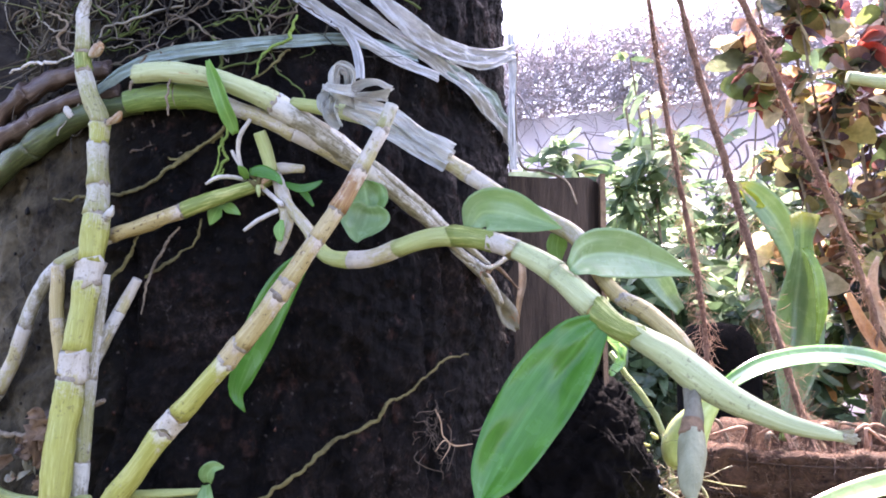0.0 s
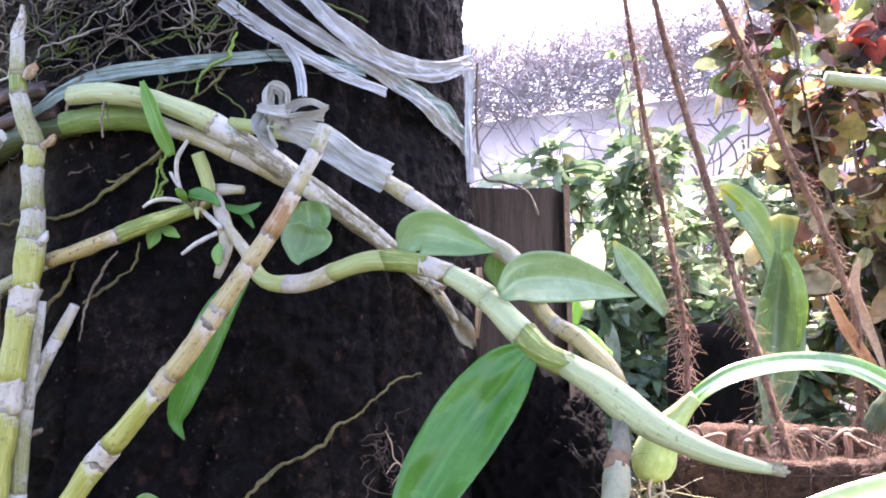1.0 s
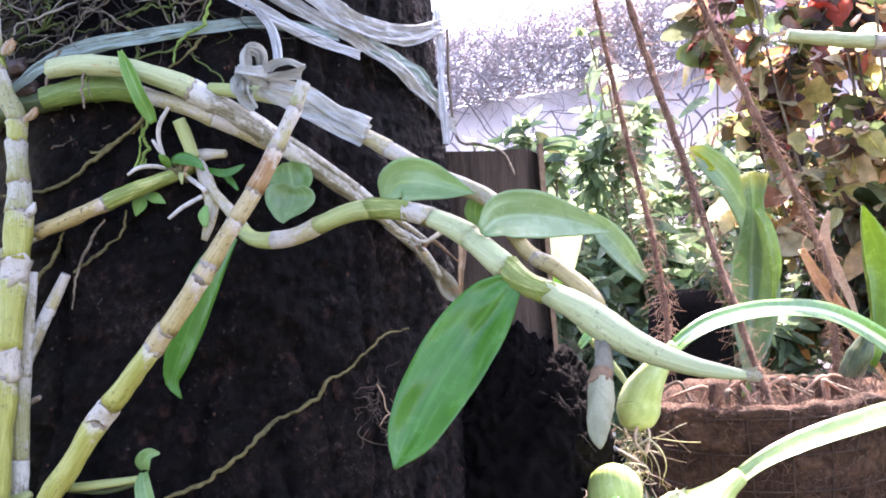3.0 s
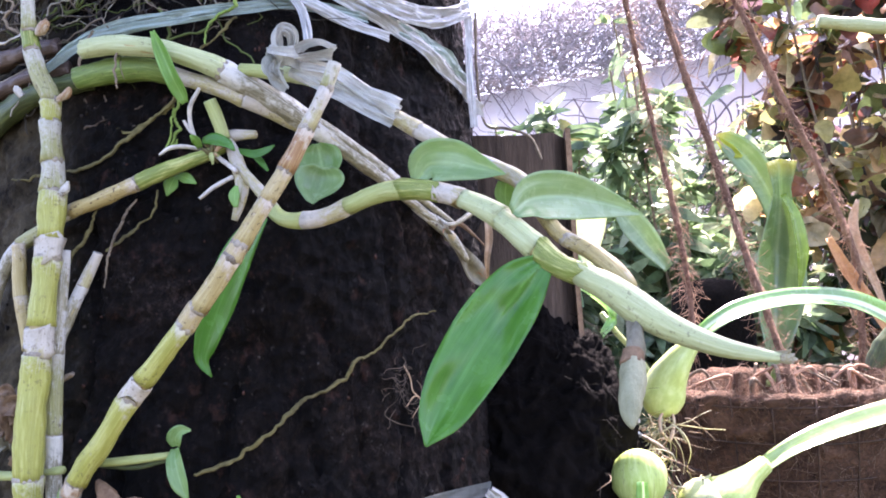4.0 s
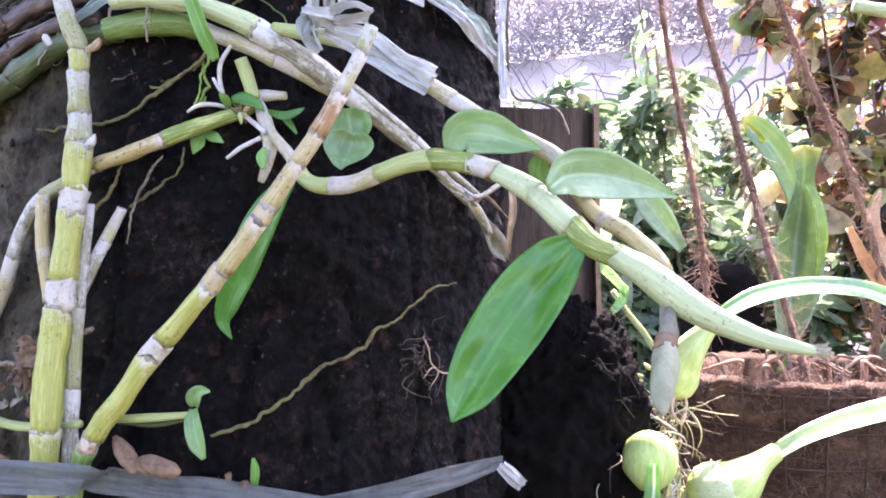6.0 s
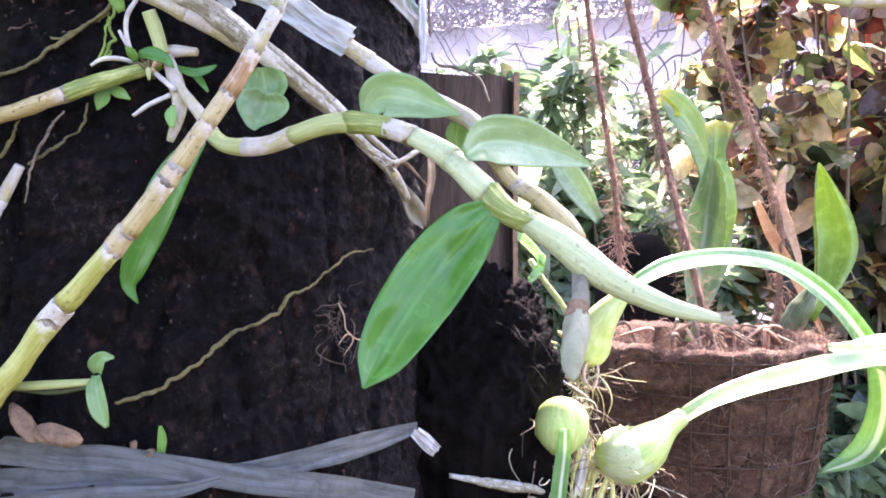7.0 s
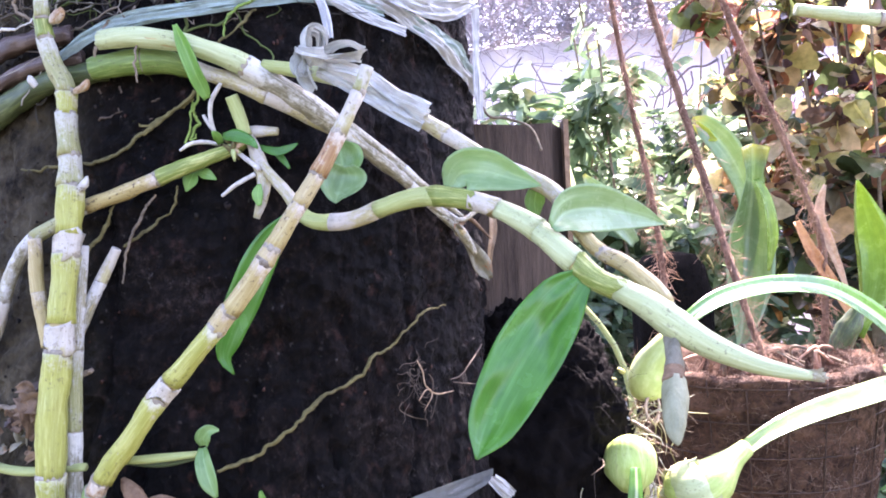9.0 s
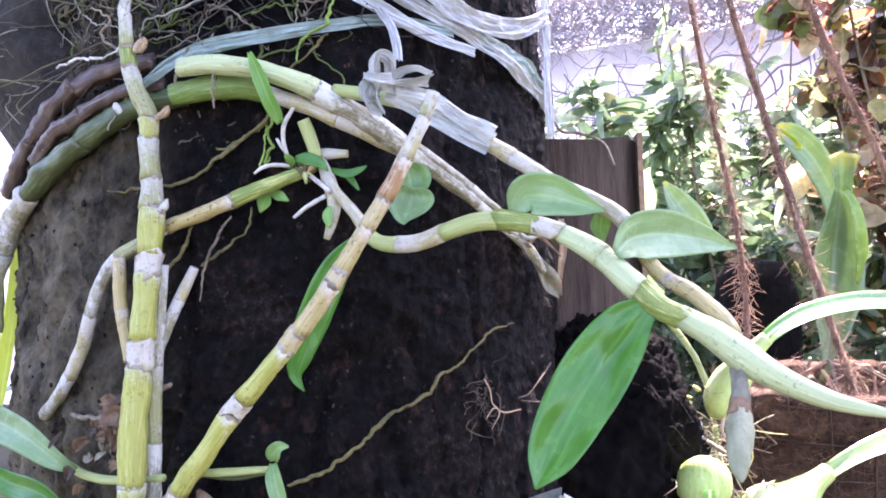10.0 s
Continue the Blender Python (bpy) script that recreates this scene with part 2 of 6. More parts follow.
def leaf_material(name, dark, light, glow, amount=0.32, rough=0.33, stripe=None, tip=None, blotch=0.4):
    m, nt, p = material(name, dark, rough, 0.5)
    ob = coords(nt)
    tc = nt.nodes.new("ShaderNodeTexCoord")
    sep = nt.nodes.new("ShaderNodeSeparateXYZ")
    nt.links.new(tc.outputs["UV"], sep.inputs[0])
    veins = noise_of(nt, coords(nt, "UV", (38, 1.2, 1)), 1.0, 2, 0.5)
    mott = noise_of(nt, ob, 60, 4, 0.6)
    col = ramp(nt, mott, [(0.32, dark), (0.68, light)])
    col = mix(nt, 0.28, col, ramp(nt, veins, [(0.3, dark), (0.7, light)]))
    # Pale lengthwise patches: whitish scuffs and sheen painted into the leaf colour.
    scuff_sheen = ramp(nt, noise_of(nt, coords(nt, "UV", (7, 1.8, 1)), 1.0, 4, 0.65), [(0.50, (0, 0, 0)), (0.72, (0.5,) * 3)])
    col = mix(nt, scuff_sheen, col, tuple(min(1, c * 1.25 + 0.07) for c in light))
    nt.links.new(ramp(nt, mott, [(0.3, (max(0.12, rough - 0.12),) * 3), (0.7, (rough + 0.14,) * 3)]), p.inputs["Roughness"])
    rib = ramp(nt, sep.outputs[0], [(0.455, (0, 0, 0)), (0.49, (1, 1, 1)), (0.51, (1, 1, 1)), (0.545, (0, 0, 0))])
    if stripe:
        rib = ramp(nt, sep.outputs[0], [(0.26, (0, 0, 0)), (0.32, (1, 1, 1)), (0.44, (1, 1, 1)), (0.50, (0, 0, 0))])
    half = nt.nodes.new("ShaderNodeMath")
    half.operation = "MULTIPLY"
    half.inputs[1].default_value = 0.95 if stripe else blotch
    nt.links.new(rib, half.inputs[0])
    col = mix(nt, half.outputs[0], col, stripe or tuple(min(1, c * 1.7 + 0.02) for c in light))
    if tip:
        at_tip = ramp(nt, sep.outputs[1], [(0.92, (0, 0, 0)), (0.995, (0.85,) * 3)])
        col = mix(nt, at_tip, col, tip)
    nt.links.new(col, p.inputs["Base Color"])
    relief(nt, p, mix(nt, 0.5, veins, rib), 0.22, 0.0008)
    see_through(nt, p, mix(nt, 0.5, col, glow), amount)
    return m


def grainy(name, dark, light, scale, rough=0.8, strength=0.8, distance=0.004, stretch=(1, 1, 1), spec=0.3, third=None):
    m, nt, p = material(name, light, rough, spec)
    v = coords(nt, "Object", stretch)
    fine = noise_of(nt, v, scale, 8, 0.72)
    wide = noise_of(nt, v, scale * 0.13, 4, 0.6)
    col = ramp(nt, mix(nt, 0.5, fine, wide), [(0.36, dark), (0.62, light)])
    if third:
        mask = ramp(nt, noise_of(nt, v, scale * 0.5, 5, 0.65), [(0.60, (0, 0, 0)), (0.68, (1, 1, 1))])
        col = mix(nt, mask, col, third)
    nt.links.new(col, p.inputs["Base Color"])
    relief(nt, p, fine, strength, distance)
    return m


def by_object(name, colours, rough=0.4, amount=0.4):
    """A leaf material whose colour goes from leaf object to leaf object."""
    m, nt, p = material(name, colours[0], rough, 0.5)
    info = nt.nodes.new("ShaderNodeObjectInfo")
    n = len(colours)
    col = ramp(nt, info.outputs["Random"], [(i / n, c) for i, c in enumerate(colours)], "CONSTANT")
    mott = noise_of(nt, coords(nt), 70, 4, 0.6)
    col = mix(nt, 0.75, col, ramp(nt, mott, [(0.3, (0.35, 0.36, 0.30)), (0.68, (1.0, 1.0, 1.0))]), "MULTIPLY")
    nt.links.new(col, p.inputs["Base Color"])
    if amount:
        relief(nt, p, noise_of(nt, coords(nt), 34, 3, 0.5), 0.6, 0.012)
    see_through(nt, p, mix(nt, 0.15, col, (1.0, 0.8, 0.3)), amount)
    return m


def by_island(name, colours, rough=0.4, amount=0.4):
    m, nt, p = material(name, colours[0], rough, 0.5 if amount else 0.12)
    info = nt.nodes.new("ShaderNodeNewGeometry")
    n = len(colours)
    col = ramp(nt, info.outputs["Random Per Island"], [(i / n, c) for i, c in enumerate(colours)], "CONSTANT")
    mott = noise_of(nt, coords(nt), 40, 3, 0.6)
    col = mix(nt, 0.7, col, ramp(nt, mott, [(0.3, (0.35, 0.36, 0.30)), (0.68, (1.0, 1.0, 1.0))]), "MULTIPLY")
    nt.links.new(col, p.inputs["Base Color"])
    if amount:
        relief(nt, p, noise_of(nt, coords(nt), 34, 3, 0.5), 0.6, 0.012)
    if amount:
        see_through(nt, p, col, amount)
    return m


def film_material(name, tone, clear=0.25, low=0.55, bump=0.5):
    """Thin plastic strip: cloudy, streaked along its length, shiny."""
    m, nt, p = material(name, tone, 0.35, 0.5)
    streak = noise_of(nt, coords(nt, "UV", (26, 3, 1)), 1.0, 4, 0.65)
    dirt = noise_of(nt, coords(nt), 120, 5, 0.65)
    col = ramp(nt, streak, [(0.25, tuple(c * low for c in tone)), (0.7, tone)])
    col = mix(nt, ramp(nt, dirt, [(0.46, (0, 0, 0)), (0.62, (0.6,) * 3)]), col, tuple(c * 0.55 for c in tone))
    nt.links.new(col, p.inputs["Base Color"])
    relief(nt, p, streak, bump, 0.001)
    mx = see_through(nt, p, col, 0.35)
    cl = nt.nodes.new("ShaderNodeBsdfTransparent")
    m2 = nt.nodes.new("ShaderNodeMixShader")
    m2.inputs[0].default_value = clear
    nt.links.new(mx.outputs[0], m2.inputs[1])
    nt.links.new(cl.outputs[0], m2.inputs[2])
    nt.links.new(m2.outputs[0], nt.nodes["Material Output"].inputs[0])
    return m


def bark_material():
    """Nearly black bark: gritty, with reddish and pale specks; light from the left is painted in as an olive tint."""
    m, nt, p = material("black_bark", (0.02, 0.016, 0.014), 0.8, 0.09)
    v = coords(nt, "Object", (1, 1, 0.8))
    fine = noise_of(nt, v, 260, 8, 0.75)
    wide = noise_of(nt, v, 26, 5, 0.65)
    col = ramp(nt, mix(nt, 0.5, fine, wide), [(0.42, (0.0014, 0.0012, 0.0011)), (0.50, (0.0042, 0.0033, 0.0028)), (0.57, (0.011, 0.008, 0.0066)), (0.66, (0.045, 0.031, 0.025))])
    red = ramp(nt, noise_of(nt, v, 90, 5, 0.7), [(0.58, (0, 0, 0)), (0.70, (0.6,) * 3)])
    col = mix(nt, red, col, (0.050, 0.024, 0.018))
    clump = ramp(nt, noise_of(nt, v, 38, 3, 0.6), [(0.46, (0, 0, 0)), (0.66, (1, 1, 1))])
    pale = mix(nt, 1.0, clump, ramp(nt, noise_of(nt, v, 300, 5, 0.7), [(0.60, (0, 0, 0)), (0.70, (0.8,) * 3)]), "MULTIPLY")
    col = mix(nt, pale, col, (0.12, 0.10, 0.085))
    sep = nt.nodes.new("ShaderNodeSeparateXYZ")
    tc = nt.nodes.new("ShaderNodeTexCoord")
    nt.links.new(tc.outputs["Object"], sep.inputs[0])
    # Olive lightening towards the left: skylight on that side, put into the bark colour.
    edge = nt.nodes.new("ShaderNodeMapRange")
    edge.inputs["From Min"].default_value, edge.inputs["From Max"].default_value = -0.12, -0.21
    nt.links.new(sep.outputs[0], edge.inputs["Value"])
    left_light = mix(nt, 1.0, edge.outputs[0], ramp(nt, noise_of(nt, v, 45, 6, 0.7), [(0.34, (0, 0, 0)), (0.62, (1, 1, 1))]), "MULTIPLY")
    col = mix(nt, left_light, col, (0.15, 0.125, 0.08))
    nt.links.new(col, p.inputs["Base Color"])
    nt.links.new(ramp(nt, wide, [(0.35, (0.5,) * 3), (0.6, (0.9,) * 3)]), p.inputs["Roughness"])
    cells = node(nt, "ShaderNodeTexVoronoi", Scale=170.0)
    nt.links.new(v, cells.inputs["Vector"])
    relief(nt, p, mix(nt, 0.45, mix(nt, 0.6, wide, fine), cells.outputs["Distance"]), 1.0, 0.008)
    return m


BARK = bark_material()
CANE_YELLOW = cane_material("cane_yellow_green", (0.32, 0.325, 0.07), (0.44, 0.44, 0.14), (0.52, 0.49, 0.33), 0.38, 0.3)
CANE_WHITE = cane_material("cane_papery_white", (0.37, 0.33, 0.16), (0.44, 0.39, 0.22), (0.51, 0.465, 0.38), 0.52, 0.32)
CANE_CREAM = cane_material("cane_cream", (0.40, 0.32, 0.15), (0.46, 0.38, 0.20), (0.50, 0.42, 0.31), 0.36, 0.5)
CANE_ASH = cane_material("cane_ashen", (0.27, 0.27, 0.11), (0.36, 0.35, 0.18), (0.47, 0.45, 0.36), 0.46, 0.45)
CANE_TAN = cane_material("cane_tan_worn", (0.37, 0.29, 0.12), (0.46, 0.39, 0.18), (0.53, 0.45, 0.34), 0.40, 0.55)
CANE_RUST = cane_material("cane_rusty", (0.29, 0.16, 0.07), (0.43, 0.31, 0.15), (0.53, 0.45, 0.34), 0.42, 0.6)
CANE_GREEN = cane_material("cane_fresh_green", (0.33, 0.38, 0.13), (0.42, 0.45, 0.20), (0.54, 0.56, 0.36), 0.30, 0.12)
CANE_STRIPED = cane_material("cane_striped_olive", (0.17, 0.22, 0.045), (0.46, 0.48, 0.17), (0.56, 0.55, 0.36), 0.26, 0.2, 20.0)
CANE_DEEP = cane_material("cane_deep_green", (0.12, 0.19, 0.04), (0.24, 0.32, 0.09), (0.36, 0.38, 0.24), 0.30, 0.3)
CANE_PALE = cane_material("cane_pale_green", (0.40, 0.45, 0.22), (0.48, 0.52, 0.30), (0.58, 0.60, 0.45), 0.30, 0.28)
CANE_GREY = cane_material("cane_grey_dry", (0.24, 0.22, 0.13), (0.38, 0.35, 0.25), (0.54, 0.52, 0.46), 0.5, 0.6)
CANE_STREAK = cane_material("cane_split_dry", (0.20, 0.18, 0.11), (0.42, 0.39, 0.29), (0.60, 0.58, 0.49), 0.5, 0.2, 60.0)
CANE_MOSS = cane_material("cane_mossy", (0.055, 0.075, 0.03), (0.11, 0.14, 0.05), (0.20, 0.20, 0.15), 0.3, 0.5)
CANE_DEAD = cane_material("cane_dead_brown", (0.075, 0.05, 0.04), (0.14, 0.10, 0.08), (0.24, 0.19, 0.165), 0.26, 0.7)
NODE_SCAR = grainy("node_scar", (0.13, 0.10, 0.07), (0.40, 0.36, 0.28), 420, 0.8, 0.8, 0.001)
SHEATH_DRY = grainy("dry_leaf_grey", (0.10, 0.085, 0.055), (0.34, 0.325, 0.235), 120, 0.7, 0.7, 0.002, (1, 1, 0.5), 0.3, (0.32, 0.14, 0.06))
SHEATH_PALE = grainy("dry_leaf_pale", (0.15, 0.15, 0.075), (0.38, 0.385, 0.25), 60, 0.7, 0.8, 0.003, (1, 1, 0.4), 0.25, (0.24, 0.17, 0.09))
LEAF = leaf_material("orchid_leaf", (0.036, 0.155, 0.016), (0.092, 0.275, 0.038), (0.40, 0.68, 0.10), 0.35, 0.20, None, None, 0.13)
LEAF_PALE = leaf_material("orchid_leaf_pale", (0.17, 0.30, 0.11), (0.33, 0.46, 0.24), (0.56, 0.74, 0.30), 0.40, 0.22, None, None, 0.12)
LEAF_MID = leaf_material("small_leaf", (0.11, 0.24, 0.06), (0.26, 0.40, 0.15), (0.50, 0.72, 0.22), 0.36, 0.26, None, None, 0.3)
LEAF_YOUNG = leaf_material("young_leaf", (0.12, 0.30, 0.05), (0.25, 0.45, 0.11), (0.50, 0.76, 0.18), 0.36)
STRAP = leaf_material("strap_leaf", (0.10, 0.26, 0.07), (0.19, 0.36, 0.12), (0.50, 0.70, 0.18), 0.38, 0.25, (0.70, 0.76, 0.54))
STRAP_PALE = leaf_material("strap_leaf_pale", (0.23, 0.34, 0.12), (0.37, 0.48, 0.23), (0.66, 0.80, 0.30), 0.40, 0.26)
UPRIGHT = leaf_material("upright_leaf", (0.18, 0.29, 0.13), (0.27, 0.37, 0.20), (0.48, 0.62, 0.22), 0.28, 0.24, None, (0.60, 0.52, 0.10), 0.15)
# Lit copy of the upright leaf: backlit yellow-green painted into the colour.
UPRIGHT_LIT = leaf_material("upright_leaf_lit", (0.12, 0.22, 0.03), (0.26, 0.38, 0.06), (0.56, 0.74, 0.10), 0.26, 0.22, None, None, 0.15)
BULB_PLAIN = cane_material("bulb_plain", (0.40, 0.48, 0.15), (0.50, 0.57, 0.24), (0.60, 0.64, 0.40), 0.10, 0.04, 10.0)
BULB = cane_material("bulb_green", (0.36, 0.46, 0.12), (0.50, 0.58, 0.22), (0.66, 0.68, 0.46), 0.25, 0.15)
FILM = film_material("white_film", (0.82, 0.84, 0.83), 0.16)
FILM_KNOT = film_material("cloudy_film", (0.80, 0.82, 0.76), 0.30)
FILM_GREEN = film_material("greenish_film", (0.52, 0.66, 0.60), 0.2)
FILM_GREY = film_material("grey_film", (0.165, 0.185, 0.18), 0.3, 0.85, 0.12)
ROOT_PALE = grainy("root_white", (0.36, 0.32, 0.26), (0.74, 0.71, 0.64), 260, 0.7, 0.6, 0.0015)
ROOT_YELLOW = grainy("root_yellow", (0.38, 0.36, 0.08), (0.66, 0.64, 0.24), 260, 0.6, 0.3, 0.001)
ROOT_OLIVE = grainy("root_olive", (0.05, 0.042, 0.016), (0.175, 0.15, 0.055), 340, 0.8, 0.7, 0.0015)
ROOT_BROWN = grainy("root_brown", (0.08, 0.06, 0.04), (0.28, 0.22, 0.15), 220, 0.8, 0.5, 0.001)
ROOT_BROWN_DARK = grainy("root_dark_brown", (0.04, 0.03, 0.02), (0.15, 0.11, 0.08), 220, 0.8, 0.5, 0.001)
ROOT_GREEN = grainy("root_green", (0.10, 0.18, 0.03), (0.26, 0.36, 0.08), 220, 0.7, 0.5, 0.001)
# Near-white copy for one leaf behind the post: sun glare put into its colour.
LEAF_SUNLIT = leaf_material("sunlit_pale_leaf", (0.52, 0.60, 0.38), (0.68, 0.74, 0.54), (0.85, 0.95, 0.6), 0.5)
# Yellow leaf; on the one beside the trunk its brightness stands for backlight.
YELLOW_LEAF = leaf_material("yellow_leaf", (0.50, 0.56, 0.06), (0.66, 0.70, 0.12), (0.85, 0.95, 0.15), 0.5)
ORANGE_DRY = grainy("orange_dry_leaf", (0.36, 0.14, 0.05), (0.66, 0.34, 0.15), 160, 0.7, 0.6, 0.002)
HUSK_DARK = grainy("old_husk", (0.06, 0.032, 0.018), (0.31, 0.20, 0.115), 150, 0.8, 0.8, 0.003, (1, 1, 1), 0.3, (0.12, 0.06, 0.03))
HUSK = grainy("dry_husk", (0.34, 0.20, 0.10), (0.68, 0.50, 0.34), 160, 0.8, 0.6, 0.002)
WOOD = grainy("weathered_post", (0.022, 0.016, 0.012), (0.15, 0.105, 0.075), 240, 0.85, 1.0, 0.005, (1, 1, 0.09), 0.2, (0.028, 0.019, 0.013))
COIR = grainy("coir_fibre", (0.013, 0.008, 0.006), (0.24, 0.13, 0.08), 150, 0.9, 1.0, 0.010, (1, 1, 1.3), 0.2, (0.022, 0.013, 0.009))
CORD = grainy("coir_cord", (0.06, 0.03, 0.02), (0.31, 0.175, 0.115), 240, 0.9, 1.0, 0.004)
FIBRE = grainy("loose_fibre", (0.26, 0.14, 0.08), (0.56, 0.36, 0.25), 90, 0.85, 0.3, 0.001)
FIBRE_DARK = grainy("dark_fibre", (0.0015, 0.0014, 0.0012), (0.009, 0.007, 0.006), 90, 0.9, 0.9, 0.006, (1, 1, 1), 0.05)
WIRE = grainy("rusty_wire", (0.02, 0.012, 0.008), (0.10, 0.055, 0.035), 200, 0.7, 0.3, 0.001)

# ---- ground ----
SOIL = grainy("soil", (0.025, 0.024, 0.014), (0.065, 0.062, 0.035), 9, 0.9, 0.8, 0.02, (1, 1, 1), 0.2, (0.04, 0.075, 0.022))
gv, gf = [], []
N = 90
for j in range(N + 1):
    for i in range(N + 1):
        a, b = 2 * i / N - 1, 2 * j / N - 1
        x, y = 300 * a * abs(a) ** 2, 300 * b * abs(b) ** 2
        gv.append((x, y + 2, 0.05 * noise.noise(Vector((x * 0.6, y * 0.6, 0)))))
for j in range(N):
    for i in range(N):
        k = j * (N + 1) + i
        gf.append((k, k + 1, k + N + 2, k + N + 1))
tagged(part("ground", mesh_of(gv, gf), SOIL), "bare brown garden soil with green patches", "ground", kind="structure")

# ---- trunk ----
TRUNK_X, TRUNK_R = -0.094, 0.178


def trunk_y(z):
    return 0.626 + 0.12 * (z - 1.2)


def outward(c):
    c = np.atleast_2d(c)
    return np.stack([c[:, 0] - TRUNK_X, c[:, 1] - np.array([trunk_y(z) for z in c[:, 2]]), np.zeros(len(c))], 1)


def trunk_r(a, z):
    q = Vector((math.cos(a) * TRUNK_R, math.sin(a) * TRUNK_R, z))
    r = TRUNK_R + 0.05 * max(0.0, 0.3 - z)
    r += 0.005 * noise.noise(q * 9) + 0.0022 * noise.noise(Vector((q.x * 45, q.y * 45, q.z * 22))) + 0.003 * noise.noise(q * 62)
    crack = abs(noise.noise(Vector((q.x * 32 + 5, q.y * 32, q.z * 9))))
    r -= 0.005 * max(0.0, 1 - crack * 9)
    r += 0.034 * max(0.0, -math.cos(a)) ** 5
    return r + 0.0026 * noise.noise(q * 130) + 0.0020 * noise.noise(q * 280)


def build_trunk():
    around, heights = 340, np.r_[np.linspace(-0.05, 0.95, 14)[:-1], np.linspace(0.95, 1.6, 250), np.linspace(1.6, 2.6, 16)[1:]]
    verts, faces = [], []
    for z in heights:
        for k in range(around):
            a = 2 * math.pi * k / around
            d = Vector((math.cos(a), math.sin(a), 0))
            r = trunk_r(a, z)
            verts.append((TRUNK_X + d.x * r, trunk_y(z) + d.y * r, z))
    for j in range(len(heights) - 1):
        for k in range(around):
            k2 = (k + 1) % around
            faces.append((j * around + k, j * around + k2, (j + 1) * around + k2, (j + 1) * around + k))
    trunk = thing("tree", "thick tree trunk with black, damp, flaking bark", "tree")
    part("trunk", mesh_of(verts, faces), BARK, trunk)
    # loose flakes
    bits = []
    for _ in range(1500):
        a = rng.uniform(-2.9, 0.1)
        z = rng.uniform(0.98, 1.5)
        s = rng.uniform(0.0003, 0.0012) * (2.4 if rng.random() < 0.07 else 1)
        d = np.array([math.cos(a), math.sin(a), 0])
        side = np.array([-d[1], d[0], 0])
        c = np.array([TRUNK_X, trunk_y(z), z]) + d * (trunk_r(a, z) + rng.uniform(-0.001, 0.0008))
        v = []
        for k in range(5):
            w = 2 * math.pi * k / 5
            v.append(c + (side * math.cos(w) + np.array([0, 0, 1.3]) * math.sin(w)) * s * rng.uniform(0.6, 1.2) + d * rng.uniform(0, 0.0007))
        v.append(c - d * 0.004)
        bits.append(([tuple(x) for x in v], [(0, 1, 2, 3, 4)] + [(k, 5, (k + 1) % 5) for k in range(5)]))
    flakes = part("flake_litter", join_meshes(bits), by_island("flake", [(0.012, 0.010, 0.009), (0.02, 0.015, 0.013), (0.06, 0.03, 0.022), (0.010, 0.009, 0.009), (0.05, 0.04, 0.035), (0.014, 0.012, 0.01), (0.02, 0.016, 0.012), (0.07, 0.034, 0.026), (0.012, 0.010, 0.009), (0.016, 0.012, 0.010)], 0.8, 0), trunk)
    tagged(flakes, "small loose flakes of bark", kind="stuff")


build_trunk()


# ---- orchid canes ----
def cane(name, line, label, pieces, ribs=0.035, lumps=0.15, seed=0, rings=True, group="orchid canes on the trunk", slim=0.92):
    """A jointed cane along line (x, y, z, r); pieces: (start, end, material, part name)."""
    root = thing(name, label, "orchid cane", group)
    full = spline(line, 160)
    full[:, 3] *= slim
    part("pith", tube_mesh(full[2:-2:3] * (1, 1, 1, 0.97 - 0.7 * lumps), 0, 0, 12, seed), CANE_TAN, root)
    for i, (s0, s1, mat, what) in enumerate(pieces):
        a, b = int(round(s0 * 159)), int(round(s1 * 159))
        rows = max(6, (b - a) // 2)
        idx = np.linspace(a, b, rows)
        seg = np.stack([np.interp(idx, np.arange(160), full[:, k]) for k in range(4)], 1)
        if what == "sheath":
            seg[:, 3] *= 1.06
        part(what, tube_mesh(seg, ribs, lumps, 16, seed + i, True, 1.3 if what == "sheath" else 0.2, -0.045), mat, root)
        if rings and i and what != "sheath":
            at = np.clip(np.array([a - 0.9, a - 0.25, a + 0.25, a + 0.9]), 0, 159)
            ring = np.stack([np.interp(at, np.arange(160), full[:, k]) for k in range(4)], 1)
            ring[:, 3] *= (0.97, 1.025, 1.025, 0.97)
            part("node_ring", tube_mesh(ring, 0, 0.06, 16, seed + i), NODE_SCAR, root)
    return root


def leaf(parent, line, mat=None, name="leaf", **kw):
    return part(name, blade_mesh(line, **kw), mat or LEAF, parent)


W, Y, G = CANE_WHITE, CANE_YELLOW, CANE_GREEN
